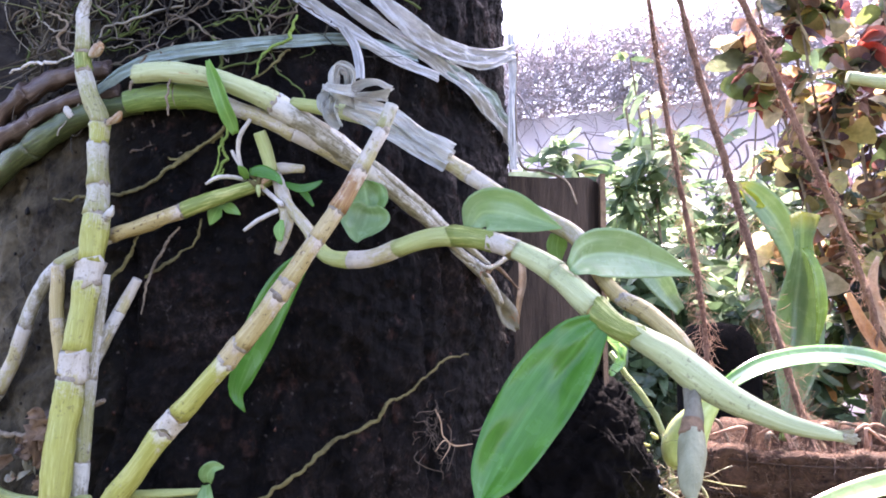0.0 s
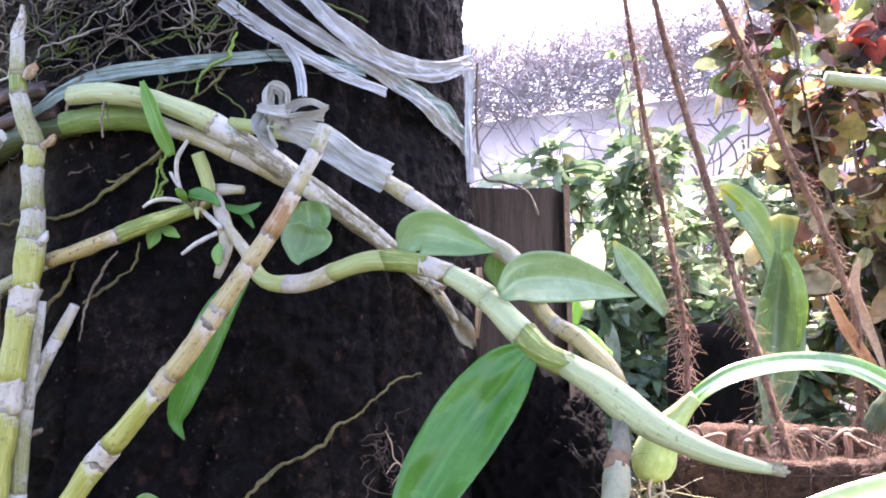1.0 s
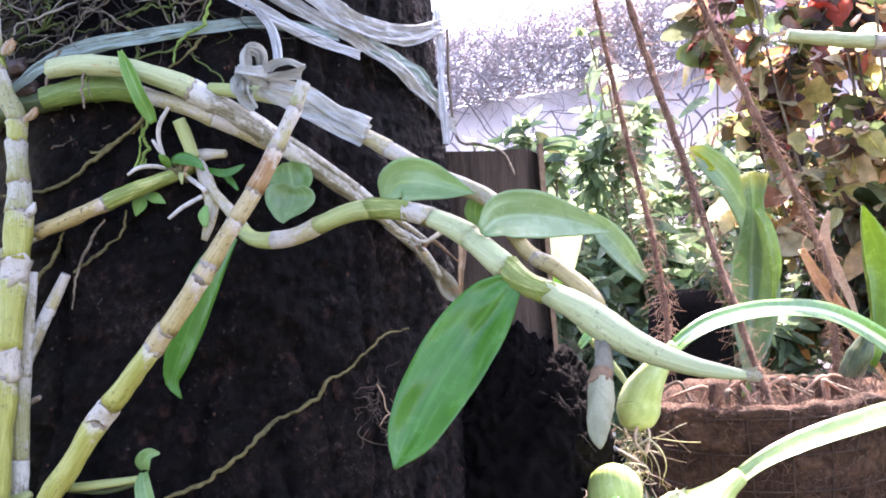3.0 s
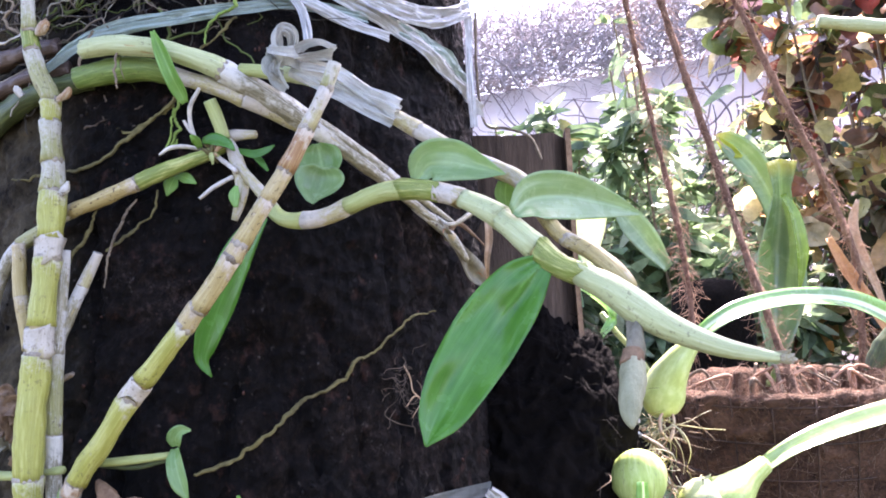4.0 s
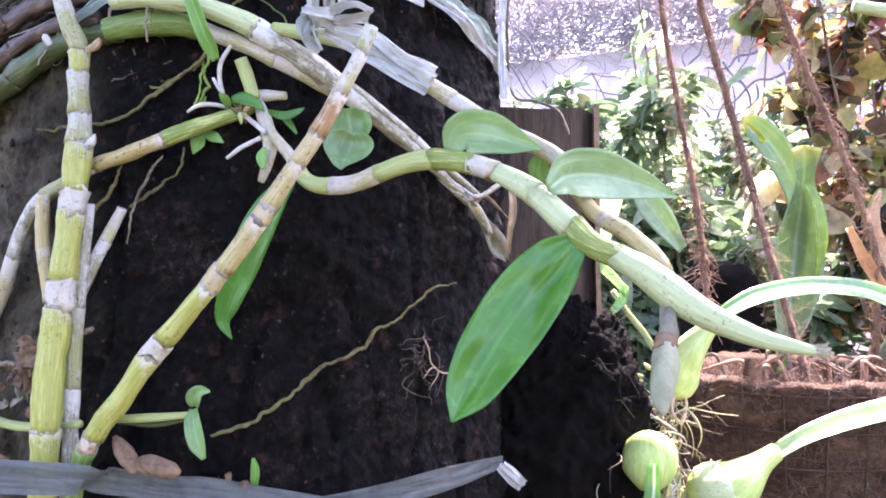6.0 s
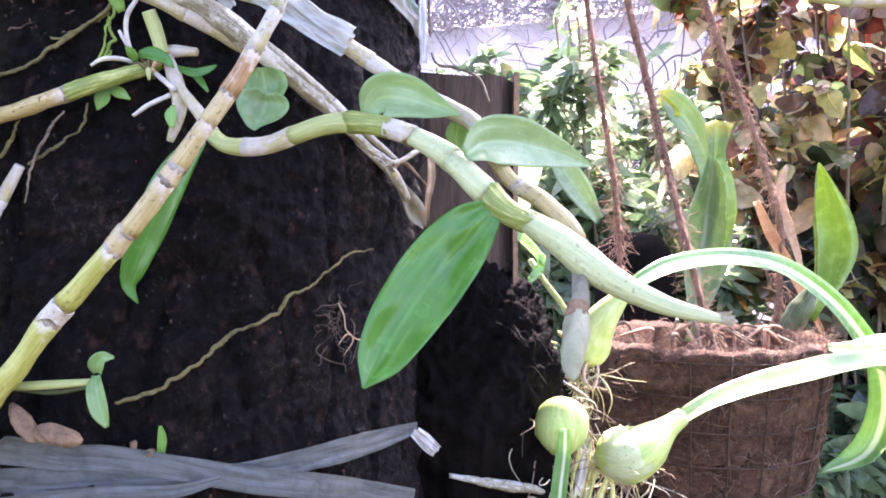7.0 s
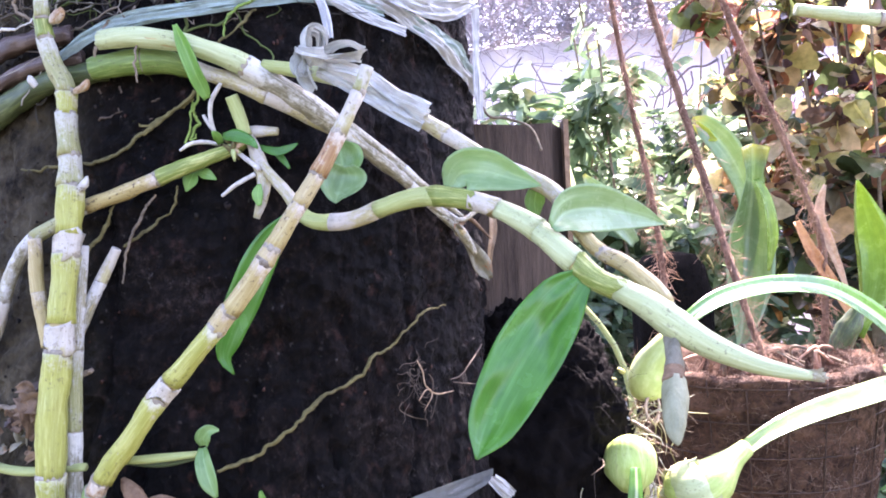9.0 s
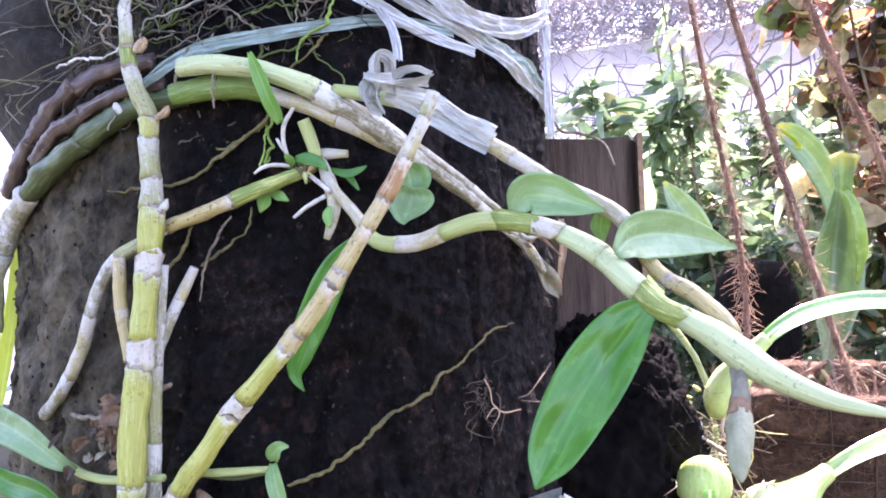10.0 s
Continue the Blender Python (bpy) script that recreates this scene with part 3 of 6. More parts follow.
cane_tall = cane("orchid_cane", [(-0.148, 0.455, 1.3971, 0.0037), (-0.1469, 0.452, 1.3772, 0.00414), (-0.1424, 0.45, 1.3581, 0.00503), (-0.1343, 0.447, 1.3404, 0.00545), (-0.1343, 0.445, 1.322, 0.00542), (-0.1325, 0.443, 1.3007, 0.0063), (-0.1321, 0.44, 1.2811, 0.00685), (-0.1329, 0.437, 1.2604, 0.00695), (-0.1351, 0.434, 1.237, 0.00706), (-0.1372, 0.43, 1.2111, 0.007), (-0.1404, 0.427, 1.1826, 0.00782), (-0.1413, 0.424, 1.1544, 0.00777), (-0.1431, 0.424, 1.1141, 0.00749)],
    "thick upright yellow-green orchid cane with papery white joints", [(0, .065, CANE_ASH, "internode"), (.065, .10, CANE_STRIPED, "internode"), (.10, .215, CANE_ASH, "internode"), (.215, .25, CANE_YELLOW, "internode"), (.25, .33, CANE_ASH, "internode"), (.33, .385, CANE_ASH, "internode"), (.385, .465, CANE_YELLOW, "internode"), (.465, .505, W, "sheath"), (.505, .62, CANE_YELLOW, "internode"), (.62, .67, W, "sheath"), (.67, .88, CANE_YELLOW, "internode"), (.88, 1, CANE_YELLOW, "internode")], lumps=0.24, seed=1)
part("dead_tip", tube_mesh(spline([(-0.148, 0.455, 1.3940, 0.0033), (-0.1485, 0.4555, 1.4010, 0.0030), (-0.1462, 0.456, 1.4090, 0.0021), (-0.1470, 0.457, 1.4170, 0.0012)], 20), 0.1, 0.8, 10, 83, True, 1.0), CANE_GREY, cane_tall)
cane("orchid_cane", [(-0.1284, 0.445, 1.26, 0.00271), (-0.1308, 0.442, 1.2332, 0.00389), (-0.1338, 0.44, 1.2036, 0.00447), (-0.1347, 0.437, 1.1685, 0.00444), (-0.1344, 0.434, 1.1398, 0.00441), (-0.1355, 0.434, 1.1103, 0.00441)],
    "dry grey orchid cane pressed against a taller one", [(0, .35, CANE_GREY, "internode"), (.35, .62, CANE_ASH, "internode"), (.62, 1, CANE_STREAK, "internode")], seed=2)
cane("orchid_cane", [(0.0229, 0.409, 1.3372, 0.0037), (0.0172, 0.408, 1.3227, 0.0041), (0.0058, 0.405, 1.3017, 0.00475), (-0.0046, 0.402, 1.2831, 0.0050), (-0.0148, 0.399, 1.2672, 0.00491), (-0.0264, 0.397, 1.2498, 0.0054), (-0.0388, 0.397, 1.2327, 0.00566), (-0.0528, 0.4, 1.2169, 0.00583), (-0.0778, 0.408, 1.1914, 0.00609), (-0.0981, 0.413, 1.1673, 0.00644), (-0.1149, 0.417, 1.1462, 0.00624), (-0.1246, 0.422, 1.128, 0.00576), (-0.133, 0.428, 1.102, 0.00557)],
    "slanting leafless orchid cane, tan above and yellow-green below", [(0, .045, CANE_ASH, "internode"), (.045, .12, W, "internode"), (.12, .195, CANE_RUST, "internode"), (.195, .25, CANE_CREAM, "internode"), (.25, .335, CANE_TAN, "internode"), (.335, .36, CANE_CREAM, "internode"), (.36, .45, CANE_TAN, "internode"), (.45, .488, CANE_CREAM, "internode"), (.488, .612, CANE_YELLOW, "internode"), (.612, .645, W, "sheath"), (.645, .825, CANE_YELLOW, "internode"), (.825, .848, CANE_RUST, "internode"), (.848, 1, CANE_DEEP, "internode")], lumps=0.2, seed=3, slim=0.82)
cane("orchid_cane", [(-0.0447, 0.458, 1.3105, 0.00183), (-0.0524, 0.456, 1.3073, 0.00334), (-0.0726, 0.4497, 1.2997, 0.00451), (-0.0969, 0.4472, 1.2902, 0.00451), (-0.1264, 0.4498, 1.2805, 0.00411), (-0.1442, 0.4537, 1.2727, 0.00385), (-0.1631, 0.4587, 1.2627, 0.00406), (-0.1745, 0.4616, 1.2457, 0.00409), (-0.1839, 0.4635, 1.2206, 0.00412), (-0.2001, 0.4716, 1.1944, 0.00404), (-0.2251, 0.491, 1.1734, 0.00405)],
    "thin yellow-green orchid cane lying across the bark", [(0, .2, CANE_STRIPED, "internode"), (.2, .36, CANE_TAN, "internode"), (.36, .5, CANE_ASH, "internode"), (.5, .66, CANE_GREY, "internode"), (.66, .82, W, "internode"), (.82, 1, CANE_GREY, "internode")], lumps=0.26, seed=4)
branch = cane("orchid_cane", [(-0.0421, 0.455, 1.3073, 0.00238), (-0.0345, 0.45, 1.2948, 0.00294), (-0.0229, 0.44, 1.2816, 0.00344), (-0.0119, 0.43, 1.2682, 0.00419), (0.0028, 0.424, 1.2653, 0.00453), (0.0149, 0.42, 1.267, 0.00461), (0.026, 0.416, 1.2708, 0.00483), (0.0404, 0.408, 1.2742, 0.00499), (0.0531, 0.401, 1.2743, 0.00515), (0.0666, 0.392, 1.2717, 0.00477), (0.0792, 0.385, 1.2668, 0.00492), (0.0933, 0.374, 1.2575, 0.00547), (0.1052, 0.363, 1.2451, 0.00621), (0.1143, 0.356, 1.2357, 0.00517), (0.1246, 0.351, 1.2302, 0.00508), (0.1346, 0.347, 1.224, 0.00631), (0.146, 0.342, 1.2144, 0.00663), (0.1571, 0.337, 1.2071, 0.00525), (0.1699, 0.332, 1.2011, 0.0040), (0.1807, 0.328, 1.198, 0.0027), (0.1896, 0.325, 1.1963, 0.0017)],
    "arching green orchid cane with leaves and a pale sheathed tip", [(0, .16, W, "internode"), (.16, .225, G, "internode"), (.225, .31, W, "internode"), (.31, .415, G, "internode"), (.415, .475, CANE_STRIPED, "sheath"), (.47, .525, W, "sheath"), (.52, .60, CANE_PALE, "internode"), (.60, .67, CANE_PALE, "internode"), (.67, .745, CANE_STRIPED, "sheath"), (.745, 1, CANE_PALE, "sheath")], ribs=0.015, lumps=0.12, rings=False, seed=5)
leaf(branch, [(0.1117, 0.355, 1.2372, 0.00381), (0.1013, 0.349, 1.2288, 0.0104), (0.0881, 0.34, 1.2138, 0.0133), (0.0761, 0.332, 1.197, 0.0122), (0.0672, 0.324, 1.183, 0.00856), (0.0617, 0.319, 1.1734, 0.0006)], cup=0.34, wave=0.34, seed=1, rows=44, cols=16)
# Paler green on the next two leaves: backlight and haze put into the colour.
leaf(branch, [(0.0577, 0.4, 1.2769, 0.00240), (0.0635, 0.394, 1.2848, 0.00896), (0.0747, 0.388, 1.2843, 0.00963), (0.0871, 0.384, 1.2798, 0.00568), (0.0983, 0.382, 1.2758, 0.00026)], LEAF_PALE, cup=0.45, wave=0.2, facing=(-0.1, -1, 0.15), seed=2, rows=30, cols=14)
leaf(branch, [(0.0999, 0.362, 1.2577, 0.00316), (0.1092, 0.369, 1.2637, 0.00948), (0.1235, 0.382, 1.2649, 0.01066), (0.1416, 0.398, 1.2622, 0.00737), (0.1617, 0.414, 1.2566, 0.00029)], LEAF_PALE, cup=0.45, wave=0.2, facing=(0.2, -1, 0.1), seed=3, rows=30, cols=14)
for k, (dx, dz) in enumerate(((0.004, 0.0012), (0.005, -0.0006), (0.003, 0.003), (0.0035, -0.002))):
    part("frayed_tip", blade_mesh([(0.1862, 0.3262, 1.1969, 0.0018), (0.1896 + dx * 0.4, 0.325, 1.1963 + dz * 0.5, 0.0014), (0.1896 + dx, 0.324, 1.1963 + dz, 0.0003)], (0.1, -1, 0.5 - 0.3 * k), 0.3, 8, 4, 0.0003, 0.8, 40 + k), CANE_WHITE, branch)
cane_arm = cane("orchid_cane", [(-0.0332, 0.45, 1.349, 0.00324), (-0.0163, 0.442, 1.3441, 0.00404), (0.0051, 0.436, 1.338, 0.00426), (0.028, 0.432, 1.3272, 0.00448), (0.0444, 0.43, 1.316, 0.00417), (0.0607, 0.427, 1.3047, 0.00441), (0.0794, 0.418, 1.2913, 0.00429), (0.0949, 0.408, 1.2816, 0.00444), (0.107, 0.398, 1.2723, 0.00457), (0.1177, 0.375, 1.2492, 0.00356), (0.1287, 0.362, 1.2402, 0.00388), (0.1384, 0.352, 1.2299, 0.00398), (0.1422, 0.347, 1.2239, 0.00304)],
    "pale orchid cane tied up with plastic strip", [(0, .1, G, "internode"), (.1, .3, CANE_PALE, "internode"), (.3, .42, W, "internode"), (.42, .56, CANE_WHITE, "internode"), (.56, .7, W, "internode"), (.7, .85, CANE_TAN, "internode"), (.85, 1, CANE_TAN, "internode")], seed=6)
part("dry_leaf", tube_mesh(spline([(0.1438, 0.352, 1.2237, 0.0024), (0.1429, 0.346, 1.2137, 0.0033), (0.1407, 0.337, 1.2056, 0.0033), (0.1386, 0.330, 1.1997, 0.0036)], 24), 0.05, 0.4, 14, 5), SHEATH_DRY, cane_arm)
part("brown_band", tube_mesh(spline([(0.1386, 0.3292, 1.2014, 0.00339), (0.1378, 0.327, 1.1987, 0.00387), (0.1371, 0.325, 1.1964, 0.00415)], 10), 0.05, 0.3, 14, 6), HUSK_DARK, cane_arm)
part("papery_tip", tube_mesh(spline([(0.1374, 0.326, 1.1976, 0.00406), (0.1362, 0.322, 1.1935, 0.00451), (0.1347, 0.317, 1.188, 0.00443), (0.1332, 0.3125, 1.1828, 0.00368), (0.1328, 0.31, 1.1796, 0.00231), (0.1325, 0.308, 1.1776, 0.00057)], 26), 0.05, 0.3, 16, 7), SHEATH_PALE, cane_arm)
leaf(cane_arm, [(0.0991, 0.405, 1.275, 0.00388), (0.0982, 0.407, 1.2693, 0.00468), (0.0992, 0.409, 1.2624, 0.00104)], LEAF_MID, cup=0.2, seed=9)
cane("orchid_cane", [(-0.1158, 0.4472, 1.3648, 0.00502), (-0.0965, 0.4438, 1.3647, 0.00556), (-0.0726, 0.4435, 1.3606, 0.00553), (-0.0526, 0.446, 1.3535, 0.00584), (-0.033, 0.4509, 1.3425, 0.00647), (-0.0107, 0.4597, 1.3269, 0.00627), (0.0145, 0.4758, 1.3069, 0.0046), (0.0336, 0.4935, 1.291, 0.0036), (0.0503, 0.5151, 1.2761, 0.0029), (0.0652, 0.5377, 1.2644, 0.0021), (0.0693, 0.5442, 1.2585, 0.00176)],
    "flattened papery white orchid cane across the trunk", [(0, .3, CANE_PALE, "internode"), (.3, .52, CANE_STREAK, "internode"), (.52, .75, CANE_STREAK, "internode"), (.75, 1, CANE_STREAK, "internode")], ribs=0.10, lumps=0.2, seed=7)
cane("orchid_cane", [(-0.012, 0.458, 1.3315, 0.0016), (0.002, 0.466, 1.3225, 0.0026), (0.0175, 0.4765, 1.3105, 0.0028), (0.035, 0.4925, 1.2965, 0.0026), (0.0515, 0.5135, 1.2820, 0.0022), (0.069, 0.541, 1.2685, 0.0014)],
    "thin dry grey orchid cane beside a flattened one", [(0, .5, CANE_STREAK, "internode"), (.5, 1, CANE_GREY, "internode")], ribs=0.10, lumps=0.25, seed=17, rings=False)
cane("orchid_cane", [(-0.0711, 0.4534, 1.3497, 0.00446), (-0.0482, 0.4524, 1.341, 0.00473), (-0.028, 0.4555, 1.3315, 0.00504), (-0.0085, 0.4644, 1.3205, 0.00422), (0.0079, 0.4794, 1.3116, 0.00217), (0.0222, 0.4936, 1.3039, 0.00096)],
    "short papery white orchid cane with green flecks", [(0, .35, W, "internode"), (.35, .7, W, "internode"), (.7, 1, CANE_TAN, "internode")], ribs=0.05, seed=8)
cane_stout = cane("orchid_cane", [(-0.124, 0.4588, 1.3528, 0.00666), (-0.1035, 0.455, 1.3546, 0.00749), (-0.0853, 0.4551, 1.3543, 0.00718), (-0.0694, 0.4578, 1.3492, 0.0051)],
    "stout fresh green orchid cane stub", [(0, .5, CANE_DEEP, "internode"), (.5, 1, CANE_DEEP, "internode")], seed=9)
leaf(cane_stout, [(-0.0739, 0.4353, 1.3683, 0.00115), (-0.0699, 0.4345, 1.3572, 0.00343), (-0.0653, 0.4354, 1.3441, 0.00372), (-0.0628, 0.439, 1.3369, 0.0036), (-0.0611, 0.4428, 1.3313, 0.00174)], LEAF_YOUNG, cup=0.9, seed=6)
cane("orchid_cane", [(-0.1185, 0.4613, 1.3525, 0.0062), (-0.1524, 0.4671, 1.3485, 0.0065), (-0.1729, 0.474, 1.3409, 0.0068), (-0.1976, 0.4851, 1.3304, 0.0072), (-0.223, 0.4998, 1.3195, 0.0076), (-0.2495, 0.5182, 1.3032, 0.0078), (-0.268, 0.53, 1.285, 0.0078), (-0.278, 0.53, 1.255, 0.0074), (-0.283, 0.53, 1.222, 0.007)],
    "mossy dark green orchid cane bent round the trunk", [(0, .3, CANE_MOSS, "internode"), (.3, .58, CANE_MOSS, "internode"), (.58, .8, CANE_GREY, "internode"), (.8, 1, CANE_ASH, "internode")], lumps=0.34, seed=10, rings=False)
cane("orchid_cane", [(-0.138, 0.466, 1.374, 0.0042), (-0.1595, 0.4705, 1.3732, 0.0056), (-0.1779, 0.4777, 1.3703, 0.006), (-0.2001, 0.4883, 1.3636, 0.0062), (-0.2258, 0.5028, 1.3479, 0.006), (-0.2477, 0.5172, 1.3295, 0.0058), (-0.268, 0.533, 1.309, 0.005)], "dead brown orchid cane on the bark", [(0, .35, CANE_DEAD, "internode"), (.35, .7, CANE_DEAD, "internode"), (.7, 1, CANE_DEAD, "internode")], ribs=0.09, lumps=0.6, seed=11, rings=False)
cane("orchid_cane", [(-0.132, 0.465, 1.361, 0.0036), (-0.1501, 0.4657, 1.3588, 0.0046), (-0.1661, 0.4708, 1.3564, 0.005), (-0.1866, 0.4792, 1.3491, 0.0052), (-0.21, 0.4915, 1.3409, 0.005), (-0.2333, 0.5055, 1.3252, 0.0042)], "dead brown orchid cane split along its length", [(0, .5, CANE_DEAD, "internode"), (.5, 1, CANE_DEAD, "internode")], ribs=0.09, lumps=0.6, seed=12, rings=False)
cane("cane_stub", [(-0.1522, 0.443, 1.2646, 0.00361), (-0.1506, 0.44, 1.2401, 0.00389), (-0.1447, 0.435, 1.2107, 0.00354)], "cut tan stub of an orchid cane", [(0, .5, CANE_TAN, "internode"), (.5, 1, CANE_TAN, "internode")], seed=13)
cane("cane_stub", [(-0.1137, 0.45, 1.258, 0.00273), (-0.1202, 0.45, 1.2458, 0.00334), (-0.1292, 0.447, 1.2267, 0.00363), (-0.1365, 0.444, 1.2091, 0.00361)], "cut grey-green stub of an orchid cane", [(0, .35, W, "internode"), (.35, 1, CANE_GREY, "internode")], seed=14)

# ---- leaves set on the bark ----
hanging = thing("orchid_shoot", "long narrow green leaf hanging behind a cane", "orchid leaf")
leaf(hanging, [(-0.0193, 0.425, 1.2692, 0.0030), (-0.0318, 0.43, 1.2555, 0.0078), (-0.045, 0.436, 1.2329, 0.0092), (-0.0558, 0.441, 1.2104, 0.0068), (-0.0596, 0.444, 1.1995, 0.0036), (-0.0549, 0.4433, 1.1909, 0.0004)], LEAF, cup=0.25, wave=0.15, seed=11, rows=30)
shield = thing("orchid_shoot", "pair of rounded pale green leaves", "orchid leaf")
leaf(shield, [(0.0005, 0.45, 1.2763, 0.00088), (0.0006, 0.452, 1.2798, 0.00558), (0.0019, 0.455, 1.2857, 0.01153), (0.0033, 0.457, 1.2912, 0.01366), (0.0043, 0.458, 1.2952, 0.01131), (0.0048, 0.459, 1.2974, 0.00448)], LEAF_PALE, cup=0.5, wave=0.25, seed=12, rows=30, cols=12)
leaf(shield, [(0.0035, 0.463, 1.2945, 0.00964), (0.003, 0.464, 1.2996, 0.01208), (0.002, 0.465, 1.3059, 0.01029), (0.0012, 0.466, 1.3102, 0.00243)], LEAF_MID, cup=0.3, wave=0.2, seed=13, rows=30, cols=12)
plantlet = thing("orchid_plantlet", "small orchid plantlet with white roots", "orchid plantlet")
for k, (line, mat, r) in enumerate((
        ([(-0.0471, 0.46, 1.3162, 0.00301), (-0.0394, 0.458, 1.316, 0.003), (-0.0288, 0.456, 1.3153, 0.00209)], CANE_WHITE, 0), ([(-0.051, 0.451, 1.3341, 0.00325), (-0.0478, 0.4529, 1.3247, 0.00356), (-0.0453, 0.454, 1.3139, 0.00327)], CANE_GREEN, 0),
        ([(-0.0447, 0.458, 1.3147, 0.0027), (-0.0397, 0.455, 1.3029, 0.00372), (-0.0366, 0.452, 1.2893, 0.00369), (-0.0379, 0.45, 1.2788, 0.00293), (-0.0409, 0.45, 1.2702, 0.00176)], CANE_WHITE, 0))):
    part("stem", tube_mesh(spline(line, 20), 0.03, 0.15, 12, k), mat, plantlet)
for k, line in enumerate(([(-0.0556, 0.45, 1.3409, 0.00103), (-0.0618, 0.452, 1.3323, 0.00134), (-0.0632, 0.455, 1.3235, 0.00134), (-0.0624, 0.458, 1.3156, 0.0012)], [(-0.0774, 0.446, 1.3063, 0.00088), (-0.0726, 0.448, 1.3098, 0.00147), (-0.0665, 0.452, 1.3109, 0.00148), (-0.0597, 0.458, 1.3099, 0.0012)], [(-0.0521, 0.455, 1.3069, 0.00134), (-0.0431, 0.45, 1.2999, 0.00147), (-0.0374, 0.447, 1.2946, 0.00131)],
        [(-0.0568, 0.444, 1.282, 0.00087), (-0.0503, 0.446, 1.2873, 0.00146), (-0.0405, 0.45, 1.2932, 0.00132)], [(-0.0678, 0.458, 1.326, 0.0009), (-0.0656, 0.458, 1.3219, 0.00105), (-0.0634, 0.458, 1.3187, 0.00105)])):
    part("white_root", tube_mesh(spline(line, 22) * (1, 1, 1, 0.82), 0, 0.6, 8, k), ROOT_PALE, plantlet)
for k, (line, mat) in enumerate((([(-0.0586, 0.455, 1.3099, 0.00149), (-0.059, 0.45, 1.3131, 0.00236), (-0.0603, 0.446, 1.3154, 0.00073)], LEAF_YOUNG), ([(-0.0577, 0.455, 1.314, 0.00179), (-0.0499, 0.45, 1.3136, 0.00353), (-0.0411, 0.446, 1.3097, 0.00233), (-0.0375, 0.445, 1.3057, 0.00058)], LEAF), ([(-0.0391, 0.455, 1.3076, 0.00119), (-0.0293, 0.452, 1.3045, 0.00236), (-0.0218, 0.45, 1.3058, 0.00176), (-0.0178, 0.449, 1.3077, 0.00044)], LEAF),
        ([(-0.0325, 0.458, 1.3064, 0.0012), (-0.0277, 0.457, 1.3016, 0.00179), (-0.0235, 0.456, 1.2957, 0.00059)], LEAF), ([(-0.0372, 0.444, 1.2874, 0.00087), (-0.0381, 0.442, 1.2822, 0.00288), (-0.0374, 0.442, 1.2761, 0.00115)], LEAF_YOUNG))):
    leaf(plantlet, line, mat, seed=20 + k, rows=12, cols=6)
r3 = random.Random(8)
for k in range(9):
    p = np.array([(-0.0541, 0.452, 1.3065)][0]) + np.array([r3.gauss(0, 0.003), r3.gauss(0, 0.0015), r3.gauss(0, 0.0018)])
    d = np.array([r3.uniform(-1, 1), r3.uniform(-0.5, 0.3), r3.uniform(-0.8, 0.8)]) * 0.005
    part("root_knot", tube_mesh(spline([(*(p - d), 0.0006), (*(p + (0, -0.001, 0.001)), 0.0013), (*(p + d), 0.0005)], 9), 0, 0.6, 7, k), (ROOT_OLIVE, HUSK, CANE_GREEN)[k % 3], plantlet)
twig = thing("orchid_plantlet", "tiny bright green pair of leaves", "orchid plantlet")
leaf(twig, [(-0.073, 0.457, 1.2969, 0.0012), (-0.0756, 0.455, 1.292, 0.00418), (-0.0782, 0.456, 1.2861, 0.00045)], LEAF_YOUNG, seed=30, rows=12, cols=6)
leaf(twig, [(-0.0733, 0.457, 1.297, 0.0009), (-0.0672, 0.455, 1.295, 0.00298), (-0.062, 0.456, 1.2917, 0.00045)], LEAF_YOUNG, seed=31, rows=12, cols=6)
seedling = thing("orchid_seedling", "small green orchid seedling on the bark", "orchid seedling")
part("stem", tube_mesh(spline([(-0.1066, 0.425, 1.1541, 0.00194), (-0.0882, 0.42, 1.1555, 0.00218), (-0.0679, 0.415, 1.1578, 0.00161)], 16), 0.04, 0.1, 10, 1), CANE_GREEN, seedling)
part("stem", tube_mesh(spline([(-0.1072, 0.43, 1.1518, 0.00112), (-0.0874, 0.424, 1.1514, 0.00124), (-0.0679, 0.418, 1.1556, 0.00108)], 16), 0.04, 0.1, 8, 2), CANE_MOSS, seedling)
leaf(seedling, [(-0.0642, 0.413, 1.1616, 0.00187), (-0.0631, 0.408, 1.1561, 0.00396), (-0.0599, 0.405, 1.1466, 0.00405), (-0.057, 0.406, 1.1391, 0.00105)], LEAF_MID, cup=0.5, wave=0.2, seed=32)
leaf(seedling, [(-0.0636, 0.413, 1.1616, 0.00187), (-0.0632, 0.41, 1.1663, 0.00398), (-0.0603, 0.41, 1.1698, 0.00292), (-0.0557, 0.412, 1.1695, 0.00053)], LEAF_MID, cup=0.5, wave=0.2, seed=33)
sprout = thing("orchid_sprout", "small green shoot beside the lower strip", "orchid sprout")
leaf(sprout, [(-0.0439, 0.4414, 1.1174, 0.00199), (-0.0431, 0.4407, 1.1252, 0.00227), (-0.0437, 0.4402, 1.1313, 0.00085)], LEAF_YOUNG, seed=34, cup=0.5)
